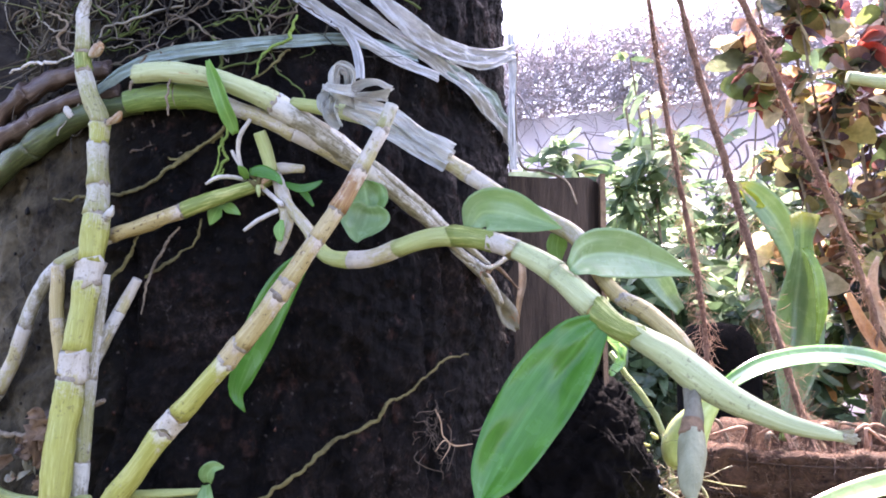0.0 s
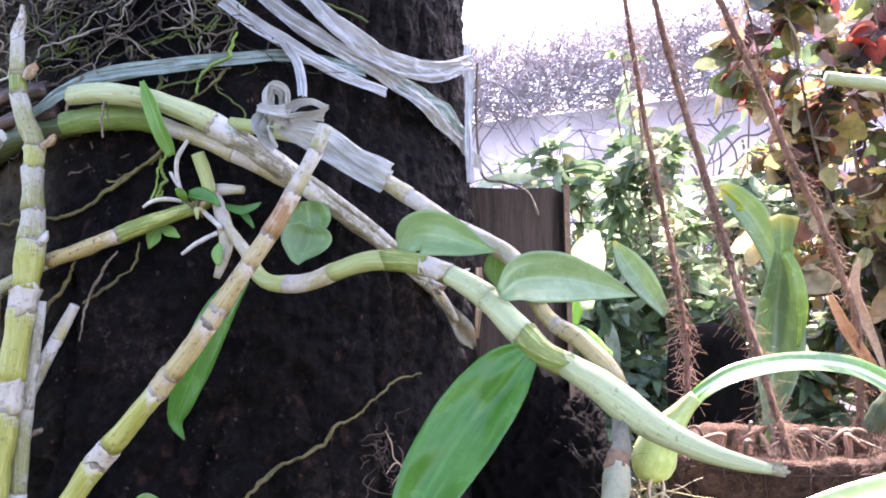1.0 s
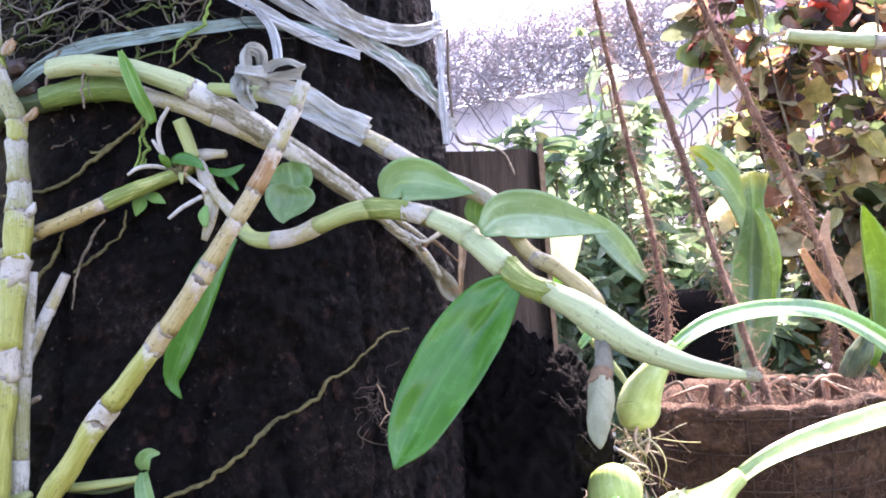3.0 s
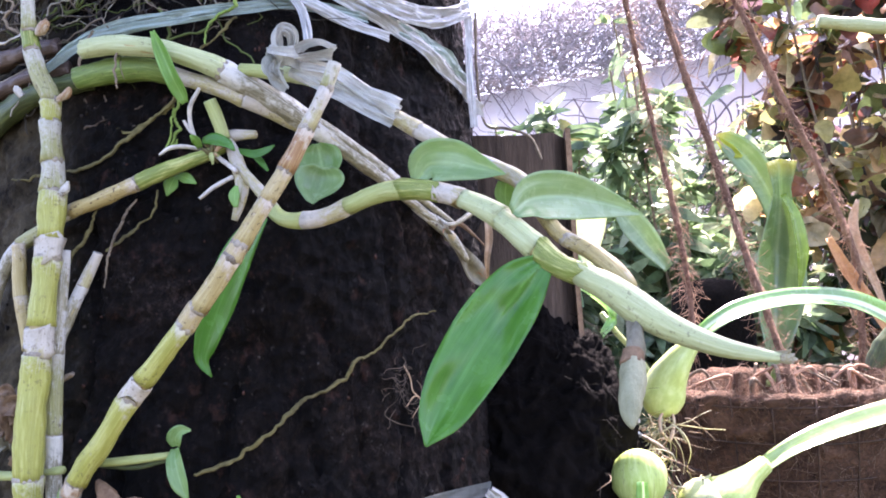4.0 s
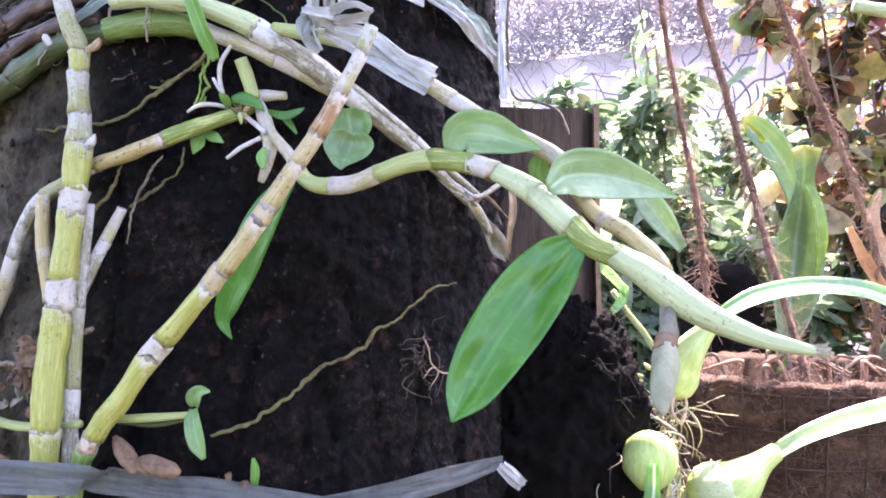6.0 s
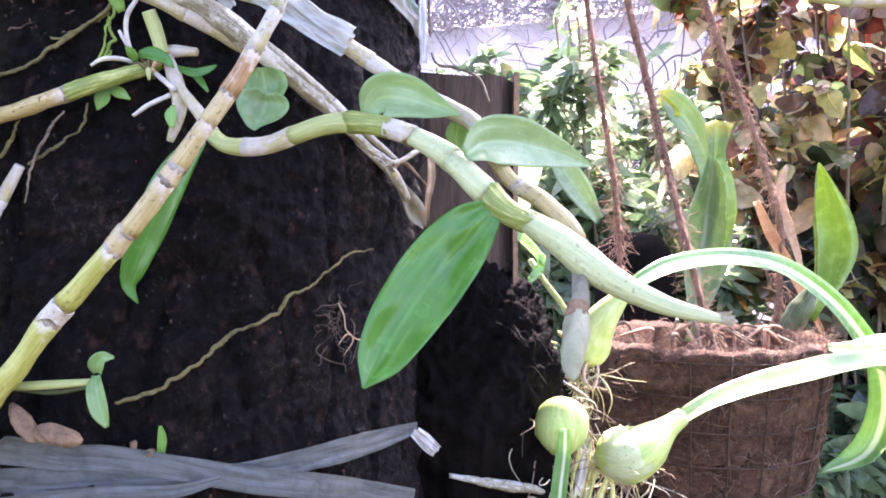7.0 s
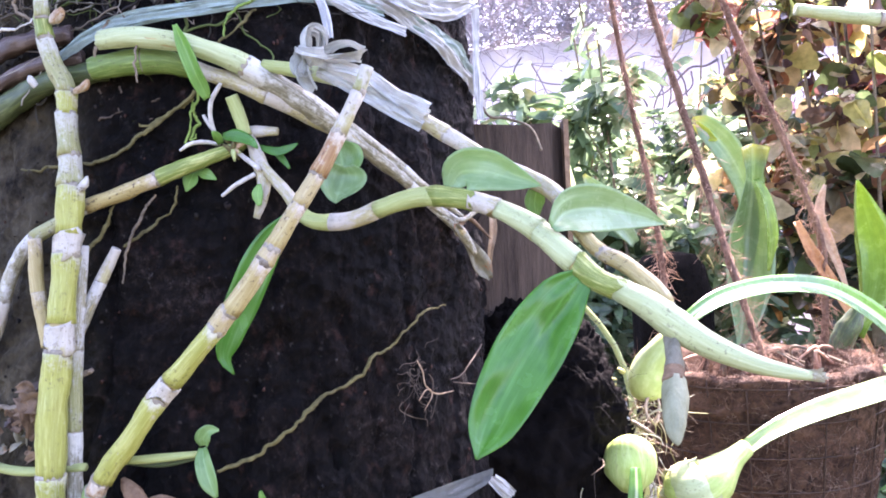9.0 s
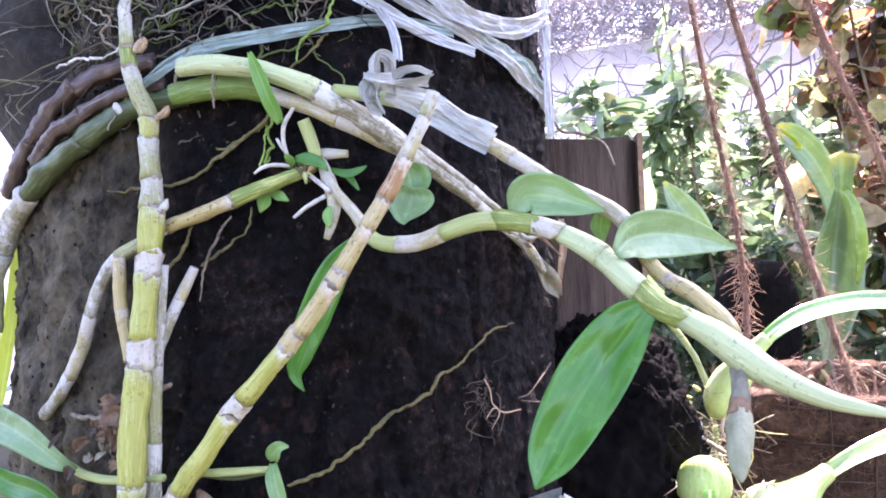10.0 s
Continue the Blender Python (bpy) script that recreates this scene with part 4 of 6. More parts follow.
for k, line in enumerate(([(-0.1052, 0.42, 1.1470, 0.0012), (-0.1028, 0.419, 1.1435, 0.0030), (-0.0990, 0.418, 1.138, 0.0037), (-0.0945, 0.4165, 1.1325, 0.0030), (-0.0925, 0.416, 1.1305, 0.0012)], [(-0.0935, 0.417, 1.1356, 0.0014), (-0.0905, 0.4165, 1.1348, 0.0034), (-0.0830, 0.4155, 1.1330, 0.0044), (-0.0755, 0.415, 1.1316, 0.0036), (-0.0715, 0.415, 1.1308, 0.0012)])):
    tagged(part("dead_bulb", tube_mesh(spline(line, 44), 0.05, 0.5, 26, 40 + k, bulge=0.1), HUSK_DARK), "shrivelled tan orchid bulb on the bark", "dead bulb")
for k, line in enumerate(([(-0.0555, 0.437, 1.1244, 0.00165), (-0.0553, 0.4363, 1.1176, 0.00192)], [(-0.051, 0.4375, 1.1172, 0.00165), (-0.0464, 0.4369, 1.1195, 0.00193)])):
    tagged(part("dead_stub", tube_mesh(spline(line, 10), 0.06, 0.6, 12, 45 + k, True, 0.8), HUSK_DARK), "short broken tan stub by the strip", "dead stub")
curl = thing("dried_sheath", "curled brown dried sheath beside a cane", "dried sheath")
for k, line in enumerate(([(-0.1592, 0.43, 1.1878, 0.00205), (-0.1509, 0.425, 1.1827, 0.00434), (-0.1489, 0.425, 1.1731, 0.00491), (-0.1522, 0.425, 1.1665, 0.00173)], [(-0.1614, 0.43, 1.179, 0.00146), (-0.1487, 0.422, 1.185, 0.00516), (-0.1425, 0.425, 1.1825, 0.00433), (-0.142, 0.43, 1.1785, 0.00146)], [(-0.1607, 0.432, 1.1904, 0.00147), (-0.1537, 0.428, 1.1921, 0.0032), (-0.1506, 0.43, 1.1887, 0.00146)], [(-0.1493, 0.43, 1.1647, 0.00205), (-0.1454, 0.424, 1.1747, 0.00461), (-0.1492, 0.425, 1.1809, 0.00231)])):
    leaf(curl, line, HUSK_DARK, "flake", cup=0.9, wave=0.9, seed=50 + k, rows=14)

litter = thing("dried_sheath", "heap of brown dried sheaths and root ends beside the canes", "dried sheath")
r4 = random.Random(51)
for k in range(16):
    p = np.array([r4.uniform(-0.188, -0.158), r4.uniform(0.440, 0.456), r4.uniform(1.118, 1.182)])
    d = np.array([r4.uniform(-1, 1), r4.uniform(-0.4, 0.2), r4.uniform(-0.8, 0.8)]) * r4.uniform(0.006, 0.014)
    m = p + d * 0.5 + np.array([0, -0.003, r4.uniform(-0.003, 0.004)])
    w = r4.uniform(0.0012, 0.0042)
    leaf(litter, [(*p, w * 0.5), (*m, w), (*(p + d), w * 0.3)], (HUSK_DARK, SHEATH_DRY, CANE_DEAD, HUSK_DARK)[k % 4], "flake", cup=0.9, wave=0.9, seed=70 + k, rows=12)

side_shoot = thing("orchid_shoot", "yellow-green leaf beside the trunk, painted bright as if backlit", "orchid leaf")
leaf(side_shoot, [(-0.2763, 0.55, 1.2825, 0.0019), (-0.2778, 0.55, 1.2522, 0.00493), (-0.2833, 0.55, 1.2182, 0.00684), (-0.2905, 0.55, 1.1842, 0.00646), (-0.2968, 0.55, 1.1539, 0.00305)], YELLOW_LEAF, cup=0.4, seed=60, facing=(-0.3, -1, 0.1))
leaf(side_shoot, [(-0.2806, 0.57, 1.2789, 0.00157), (-0.2815, 0.57, 1.2436, 0.00354), (-0.2854, 0.57, 1.2122, 0.00354), (-0.2924, 0.57, 1.1868, 0.00157)], ORANGE_DRY, "dry_leaf", cup=0.4, wave=0.5, seed=61)
low_shoot = thing("orchid_shoot", "grey-green leaf with a red flush low on the trunk", "orchid leaf")
leaf(low_shoot, [(-0.272, 0.470, 1.1927, 0.0066), (-0.252, 0.470, 1.1787, 0.0096), (-0.2165, 0.450, 1.1705, 0.0086), (-0.1945, 0.444, 1.1583, 0.00529), (-0.1856, 0.4513, 1.1495, 0.00185)], LEAF_PALE, cup=0.3, seed=62)
part("stem", tube_mesh(spline([(-0.1927, 0.4558, 1.1525, 0.00218), (-0.1805, 0.4508, 1.148, 0.00246), (-0.1601, 0.4415, 1.147, 0.00241), (-0.1267, 0.4293, 1.1509, 0.00203)], 20), 0.03, 0.1, 10, 3), CANE_GREEN, low_shoot)
leaf(low_shoot, [(-0.250, 0.470, 1.1477, 0.00353), (-0.236, 0.468, 1.1394, 0.0066), (-0.2120, 0.455, 1.1374, 0.00644), (-0.197, 0.4555, 1.1283, 0.0025)], LEAF, cup=0.3, seed=63)


def root_mat():
    verts, faces = [], []
    na, nz = 70, 60
    for j in range(nz + 1):
        z = 1.345 + 0.42 * j / nz
        for i in range(na + 1):
            a = -4.1 + 2.6 * i / na
            lift = min(1, j / 10) * min(1, (na - i) / 26) * min(1, i / 6)
            if a > -2.3:
                lift *= min(1, max(0, (z - 1.40 - 0.06 * (a + 2.3)) / 0.04))
            q = Vector((math.cos(a) * 0.2, math.sin(a) * 0.2, z))
            r = TRUNK_R - 0.008 + 0.048 * max(0.0, -math.cos(a)) ** 5 + lift * (0.034 + 0.022 * noise.noise(q * 14) + 0.010 * noise.noise(q * 45) + 0.005 * noise.noise(q * 120))
            verts.append((TRUNK_X + r * math.cos(a), trunk_y(z) + r * math.sin(a), z))
    for j in range(nz):
        for i in range(na):
            k = j * (na + 1) + i
            faces.append((k, k + 1, k + na + 2, k + na + 1))
    mat = thing("root_mat", "dark shaggy mat of moss and old roots on the trunk", "root mat")
    part("mat_core", mesh_of(verts, faces), grainy("mat_fibre", (0.012, 0.010, 0.010), (0.07, 0.06, 0.05), 110, 0.8, 1.0, 0.008), mat)
    r2 = random.Random(33)
    made = []
    for _ in range(1500):
        i, j = r2.randrange(4, 62), r2.randrange(4, nz)
        p = np.array(verts[j * (na + 1) + i])
        d = p - np.array([TRUNK_X, trunk_y(p[2]), p[2]])
        d /= np.linalg.norm(d)
        v = d * r2.uniform(0.0, 0.006) + np.array([r2.uniform(-1, 1), r2.uniform(-1, 1), r2.uniform(-1, 0.6)]) * 0.007
        pts = [p]
        for _ in range(5):
            v = v + np.array([r2.uniform(-1, 1), r2.uniform(-1, 1), r2.uniform(-1, 0.8)]) * 0.003
            p = p + v
            pts.append(p)
        made.append(thread(spline(pts, 10), np.linspace(1, 0.5, 10) * r2.uniform(0.0002, 0.0006), 5))
    tagged(part("hair_root", join_meshes(made), by_island("mat_root", [(0.18, 0.15, 0.11), (0.09, 0.07, 0.05), (0.34, 0.30, 0.24), (0.20, 0.20, 0.10)], 0.7, 0), mat), kind="stuff")


root_mat()

# ---- roots on the bark ----
def roots(name, line, mat, label, seed):
    line = [(x + 0.0018 * noise.noise(Vector((i * 1.7, seed, 0))), y, z + 0.0018 * noise.noise(Vector((i * 1.7, seed, 5))), r) for i, (x, y, z, r) in enumerate(spline(line, 3 * len(line)))]
    line = spline(line, 130) * (1, 1, 1, 0.54)
    line[:, :3] += [[0.0011 * noise.noise(Vector((q[0] * 230, q[2] * 230, seed + k))) + 0.0005 * noise.noise(Vector((q[0] * 700, q[2] * 700, seed + k))) for k in (0, 20, 40)] for q in line]
    tagged(part(name, tube_mesh(line, 0, 1.0, 9, seed), mat), label, "orchid root", "roots on the bark")


roots("orchid_root", [(0.0553, 0.529, 1.214, 0.00085), (0.0432, 0.5113, 1.2132, 0.00132), (0.0312, 0.4956, 1.2028, 0.0016), (0.0216, 0.4864, 1.1948, 0.00173), (0.012, 0.4785, 1.1916, 0.00185), (0.0093, 0.476, 1.1837, 0.00184), (-0.0013, 0.4683, 1.1776, 0.00181), (-0.0144, 0.4602, 1.1734, 0.00178), (-0.0234, 0.4553, 1.1643, 0.00177), (-0.0345, 0.45, 1.1557, 0.00174), (-0.0454, 0.4455, 1.1485, 0.00173), (-0.0561, 0.4418, 1.1448, 0.00157), (-0.0649, 0.438, 1.1444, 0.00113)], ROOT_OLIVE, "long winding olive orchid root on the bark", 1)
roots("orchid_root", [(-0.0709, 0.4561, 1.338, 0.00165), (-0.0867, 0.4577, 1.3267, 0.00181), (-0.0993, 0.4583, 1.3182, 0.00166), (-0.1121, 0.458, 1.3085, 0.00151), (-0.1255, 0.4593, 1.3037, 0.00152), (-0.1472, 0.4647, 1.3033, 0.00138), (-0.1718, 0.4741, 1.3032, 0.00126)], ROOT_OLIVE, "olive and brown orchid root on the bark", 2)
roots("orchid_root", [(-0.0718, 0.4578, 1.3345, 0.00105), (-0.0859, 0.4589, 1.3278, 0.00121), (-0.0978, 0.4589, 1.3212, 0.00106), (-0.1078, 0.4611, 1.3261, 0.00091)], ROOT_OLIVE, "thin olive orchid root on the bark", 3)
roots("orchid_root", [(-0.0925, 0.4505, 1.2845, 0.00089), (-0.1025, 0.4507, 1.2707, 0.00104), (-0.1086, 0.4515, 1.2579, 0.00104), (-0.1124, 0.4509, 1.2409, 0.00059)], ROOT_BROWN, "thin grey orchid root on the bark", 4)
roots("orchid_root", [(-0.0813, 0.4512, 1.289, 0.00104), (-0.0843, 0.4517, 1.2774, 0.00133), (-0.095, 0.4527, 1.2688, 0.00134), (-0.1113, 0.4529, 1.2588, 0.00119)], ROOT_OLIVE, "thin olive orchid root on the bark", 5)
roots("orchid_root", [(-0.1134, 0.4526, 1.2852, 0.00134), (-0.121, 0.4534, 1.2685, 0.00149), (-0.1331, 0.4545, 1.2515, 0.0015), (-0.1409, 0.4544, 1.2246, 0.00119)], ROOT_OLIVE, "thin olive orchid root on the bark", 6)
roots("orchid_root", [(-0.1274, 0.443, 1.197, 0.0027), (-0.1493, 0.4491, 1.1859, 0.00305), (-0.1729, 0.4574, 1.1772, 0.0025), (-0.2056, 0.4781, 1.1755, 0.00197)], ROOT_BROWN, "stout grey orchid root on the bark", 7)
roots("orchid_root", [(-0.0734, 0.4576, 1.3355, 0.00092), (-0.0716, 0.4587, 1.3248, 0.00123), (-0.0747, 0.4588, 1.3127, 0.00123), (-0.0722, 0.4595, 1.3173, 0.00061)], ROOT_GREEN, "thin green orchid root on the bark", 8)
roots("orchid_root", [(-0.0768, 0.4576, 1.3108, 0.00084), (-0.0741, 0.4573, 1.3247, 0.00126), (-0.0694, 0.457, 1.336, 0.0014), (-0.0674, 0.4576, 1.3445, 0.0014)], ROOT_GREEN, "thin green orchid root on the bark", 12)
roots("orchid_root", [(-0.0348, 0.4657, 1.4011, 0.0013), (-0.0385, 0.4665, 1.3930, 0.0014), (-0.0403, 0.4669, 1.3880, 0.0013), (-0.0500, 0.4672, 1.3835, 0.0014), (-0.0560, 0.4672, 1.3770, 0.0012), (-0.0572, 0.4661, 1.3689, 0.0009)], ROOT_GREEN, "bright green orchid root near the strip", 9)
roots("orchid_root", [(-0.0398, 0.4705, 1.3841, 0.0011), (-0.0509, 0.4681, 1.3733, 0.00109), (-0.0635, 0.4662, 1.3633, 0.00078)], ROOT_OLIVE, "thin olive orchid root near the strip", 10)
roots("orchid_root", [(-0.1756, 0.4707, 1.4073, 0.00096), (-0.1596, 0.4608, 1.3972, 0.00125), (-0.1668, 0.4649, 1.3909, 0.00142), (-0.1552, 0.4633, 1.3771, 0.0011)], ROOT_BROWN, "thin grey orchid root in the air", 13)
roots("orchid_root", [(-0.2084, 0.4908, 1.3792, 0.00118), (-0.184, 0.4714, 1.3791, 0.00129), (-0.1612, 0.4589, 1.3765, 0.00109), (-0.1541, 0.4617, 1.383, 0.00094)], ROOT_PALE, "pale orchid root in the air", 14)
for k, line in enumerate(([(-0.1236, 0.4545, 1.3486, 0.00107), (-0.1218, 0.4554, 1.361, 0.00123), (-0.1152, 0.4567, 1.3778, 0.00123)], [(-0.0957, 0.4394, 1.3409, 0.00089), (-0.0956, 0.4397, 1.3534, 0.00103), (-0.0979, 0.4467, 1.3714, 0.0009)])):
    roots("orchid_root", line, ROOT_BROWN, "short tan root hanging over a cane", 20 + k)


ROOTLETS = (
    [(0.0373, 0.5019, 1.1852, 0.0009), (0.0402, 0.5043, 1.1782, 0.0010), (0.0412, 0.5044, 1.1706, 0.0009), (0.045, 0.5082, 1.164, 0.0008), (0.0403, 0.5017, 1.1559, 0.0004)],
    [(0.0374, 0.4994, 1.1623, 0.0005), (0.042, 0.5051, 1.1675, 0.0008), (0.0481, 0.5121, 1.1634, 0.0008), (0.0578, 0.5258, 1.1622, 0.0006)],
    [(0.079, 0.572, 1.184, 0.0010), (0.0705, 0.5515, 1.1761, 0.0013), (0.0631, 0.5356, 1.1697, 0.0012), (0.0562, 0.5241, 1.1695, 0.0007)],
    [(0.028, 0.49, 1.1638, 0.0006), (0.0265, 0.4882, 1.1597, 0.0006), (0.033, 0.4937, 1.1543, 0.0006), (0.041, 0.5019, 1.1506, 0.0005)],
    [(0.0481, 0.5121, 1.1634, 0.0007), (0.0457, 0.5079, 1.1549, 0.0006), (0.0441, 0.5055, 1.1507, 0.0004)],
    [(0.0579, 0.5265, 1.1677, 0.0006), (0.0648, 0.5381, 1.1645, 0.0006), (0.0742, 0.5586, 1.1602, 0.0004)],
    [(0.0692, 0.5454, 1.1512, 0.0008), (0.0672, 0.5402, 1.1431, 0.0006)],
    [(0.0436, 0.5079, 1.1762, 0.0004), (0.0458, 0.5101, 1.1714, 0.0007), (0.045, 0.5082, 1.164, 0.0006)])
for k, line in enumerate(ROOTLETS):
    tagged(part("rootlet", tube_mesh(spline(line, 30) * (1, 1, 1, 0.42), 0, 1.2, 7, 90 + k), HUSK if k < 2 else ROOT_BROWN_DARK), "thin pale branching rootlet on the black bark", "orchid root", "rootlets on the bark")
for k, line in enumerate(([(-0.1254, 0.4645, 1.327, 0.0009), (-0.107, 0.4628, 1.332, 0.0008), (-0.0896, 0.4632, 1.3374, 0.0007)], [(-0.113, 0.4629, 1.3277, 0.0006), (-0.105, 0.462, 1.3254, 0.0006), (-0.0962, 0.4617, 1.3258, 0.0005)], [(-0.1131, 0.4649, 1.3443, 0.0010), (-0.1125, 0.464, 1.3374, 0.0009), (-0.1135, 0.4634, 1.3306, 0.0006)], [(-0.1257, 0.4667, 1.3447, 0.0006), (-0.1203, 0.465, 1.3382, 0.0006), (-0.1151, 0.4641, 1.3357, 0.0005)])):
    roots("orchid_root", [(x, y, z, r * 1.1) for x, y, z, r in line], ROOT_BROWN_DARK, "dry brown root stub on the bark", 25 + k)


def root_tangle():
    made = []
    r2 = random.Random(3)
    for _ in range(520):
        a = r2.uniform(-2.6, -1.3)
        z = r2.uniform(1.385, 1.54)
        pts, out = [], r2.uniform(0.0, 0.008)
        da, dz = r2.uniform(-0.06, 0.06), r2.uniform(-0.008, 0.012)
        for i in range(r2.randint(5, 10)):
            rad = TRUNK_R + out
            pts.append((TRUNK_X + rad * math.cos(a), trunk_y(z) + rad * math.sin(a), z, 1))
            a += da + r2.uniform(-0.07, 0.07)
            z += dz + r2.uniform(-0.013, 0.013)
            out = max(0.0, out + r2.uniform(-0.004, 0.004))
        c = spline(pts, 34)[:, :3]
        c += np.array([[noise.noise(Vector(q * 260)), noise.noise(Vector(q * 260 + 9)), noise.noise(Vector(q * 260 + 17))] for q in c]) * 0.0016
        knob = np.array([1 + 0.75 * noise.noise(Vector(q * 420)) for q in c])
        made.append(thread(c, np.linspace(1, 0.5, 34) * knob * r2.uniform(0.0003, 0.0009) * (1.5 if r2.random() < 0.12 else 1), 6))
    ob = part("root_tangle", join_meshes(made), by_island("tangle", [(0.10, 0.085, 0.065), (0.17, 0.15, 0.10), (0.05, 0.045, 0.035), (0.34, 0.31, 0.25), (0.10, 0.13, 0.04), (0.045, 0.04, 0.035), (0.20, 0.16, 0.12), (0.04, 0.034, 0.032)], 0.7, 0))
    tagged(ob, "tangle of thin brown and green roots on the upper trunk", "roots", kind="stuff")
    made = []
    for (cx, _, cz), n in zip([(0.029, 0.4931, 1.1853), (0.0303, 0.4927, 1.1726), (0.0318, 0.4952, 1.1818), (0.0183, 0.4821, 1.1696), (0.0326, 0.493, 1.1556)], (9, 8, 5, 4, 5)):
        for _ in range(n):
            x, z = cx + 0.007 + r2.gauss(0, 0.003), cz + r2.gauss(0, 0.007)
            pts = []
            dx, dz = r2.uniform(-0.0022, 0.0022), r2.uniform(-0.0035, 0.002)
            for i in range(5):
                yy = trunk_y(z) - math.sqrt(max(1e-6, (TRUNK_R + 0.003 + 0.001 * i) ** 2 - (x - TRUNK_X) ** 2))
                pts.append((x, yy, z, 1))
                x += dx + r2.uniform(-0.002, 0.002)
                z += dz + r2.uniform(-0.002, 0.002)
            made.append(thread(spline(pts, 10)[:, :3], np.linspace(1, 0.5, 10) * r2.uniform(0.00010, 0.00030), 5))
    tagged(part("fine_roots", join_meshes(made), ROOT_BROWN_DARK), "fine pale rootlets on the bark", "roots", kind="stuff")


root_tangle()


# ---- plastic strips ----
def strip(line, label, mat=None, facing=outward, seed=0, wave=0.5, cup=0.0, rows=90, crease=0.45):
    tagged(part("plastic_strip", blade_mesh(line, facing, cup, rows, 12, 0.0004, wave, seed, 0.0, crease), mat or FILM), label, "plastic strip", "strips tied round the trunk")


strip([(-0.1441, 0.46, 1.3587, 0.00304), (-0.1262, 0.4573, 1.3691, 0.00363), (-0.1081, 0.4579, 1.3769, 0.00394), (-0.0784, 0.4608, 1.3822, 0.00395), (-0.0379, 0.4714, 1.3888, 0.00341), (-0.0088, 0.4851, 1.393, 0.00319), (0.0276, 0.511, 1.3911, 0.00368)], "greenish plastic strip tied round the trunk", FILM_GREEN, seed=1, wave=0.35)
strip([(-0.044, 0.4697, 1.4211, 0.00404), (-0.0259, 0.4736, 1.4068, 0.00406), (-0.0081, 0.4802, 1.3969, 0.00379), (0.0159, 0.4935, 1.385, 0.00355), (0.0398, 0.507, 1.3768, 0.00331)], "white plastic strip hanging loose from the trunk", seed=2)
strip([(-0.0273, 0.4799, 1.428, 0.00381), (-0.0091, 0.4865, 1.4137, 0.00449), (0.0152, 0.501, 1.401, 0.00493), (0.0437, 0.5265, 1.3877, 0.00482), (0.0678, 0.5591, 1.3715, 0.00511), (0.0921, 0.6357, 1.3538, 0.00539)], "white plastic strip tied round the trunk", seed=3)
strip([(-0.0031, 0.4893, 1.4311, 0.00549), (0.0154, 0.4989, 1.4117, 0.0059), (0.0374, 0.5157, 1.3999, 0.00676), (0.0644, 0.5489, 1.3997, 0.00647), (0.0872, 0.5954, 1.4187, 0.00508)], "crumpled white plastic strip round the trunk", seed=4, wave=0.8)
strip([(0.0371, 0.5212, 1.3905, 0.00444), (0.0537, 0.5405, 1.3851, 0.00601), (0.0698, 0.566, 1.3787, 0.00554), (0.0845, 0.6019, 1.3688, 0.00393)], "greenish plastic strip tied round the trunk", FILM_GREEN, seed=5)
strip([(-0.0114, 0.4769, 1.3974, 0.00251), (-0.005, 0.4764, 1.3875, 0.00281), (-0.0021, 0.4743, 1.3767, 0.00279), (-0.0011, 0.4715, 1.3671, 0.00246)], "white plastic strip tied to a cane", seed=6)
strip([(-0.0024, 0.4285, 1.3415, 0.0040), (0.0093, 0.4275, 1.3365, 0.0058), (0.0226, 0.427, 1.3290, 0.0068), (0.0359, 0.426, 1.3205, 0.0066), (0.0486, 0.4255, 1.3125, 0.0062)], "wide cloudy plastic strip along a cane", FILM_KNOT, facing=(0, -1, 0.1), seed=7, wave=0.45, rows=50)
strip([(0.004, 0.4265, 1.3425, 0.0030), (0.0198, 0.425, 1.3372, 0.0040), (0.0347, 0.4245, 1.3268, 0.0042), (0.050, 0.424, 1.3172, 0.0048)], "narrow cloudy plastic strip wound along a cane", FILM_KNOT, facing=(0.15, -1, 0.4), seed=17, wave=0.8, rows=50)


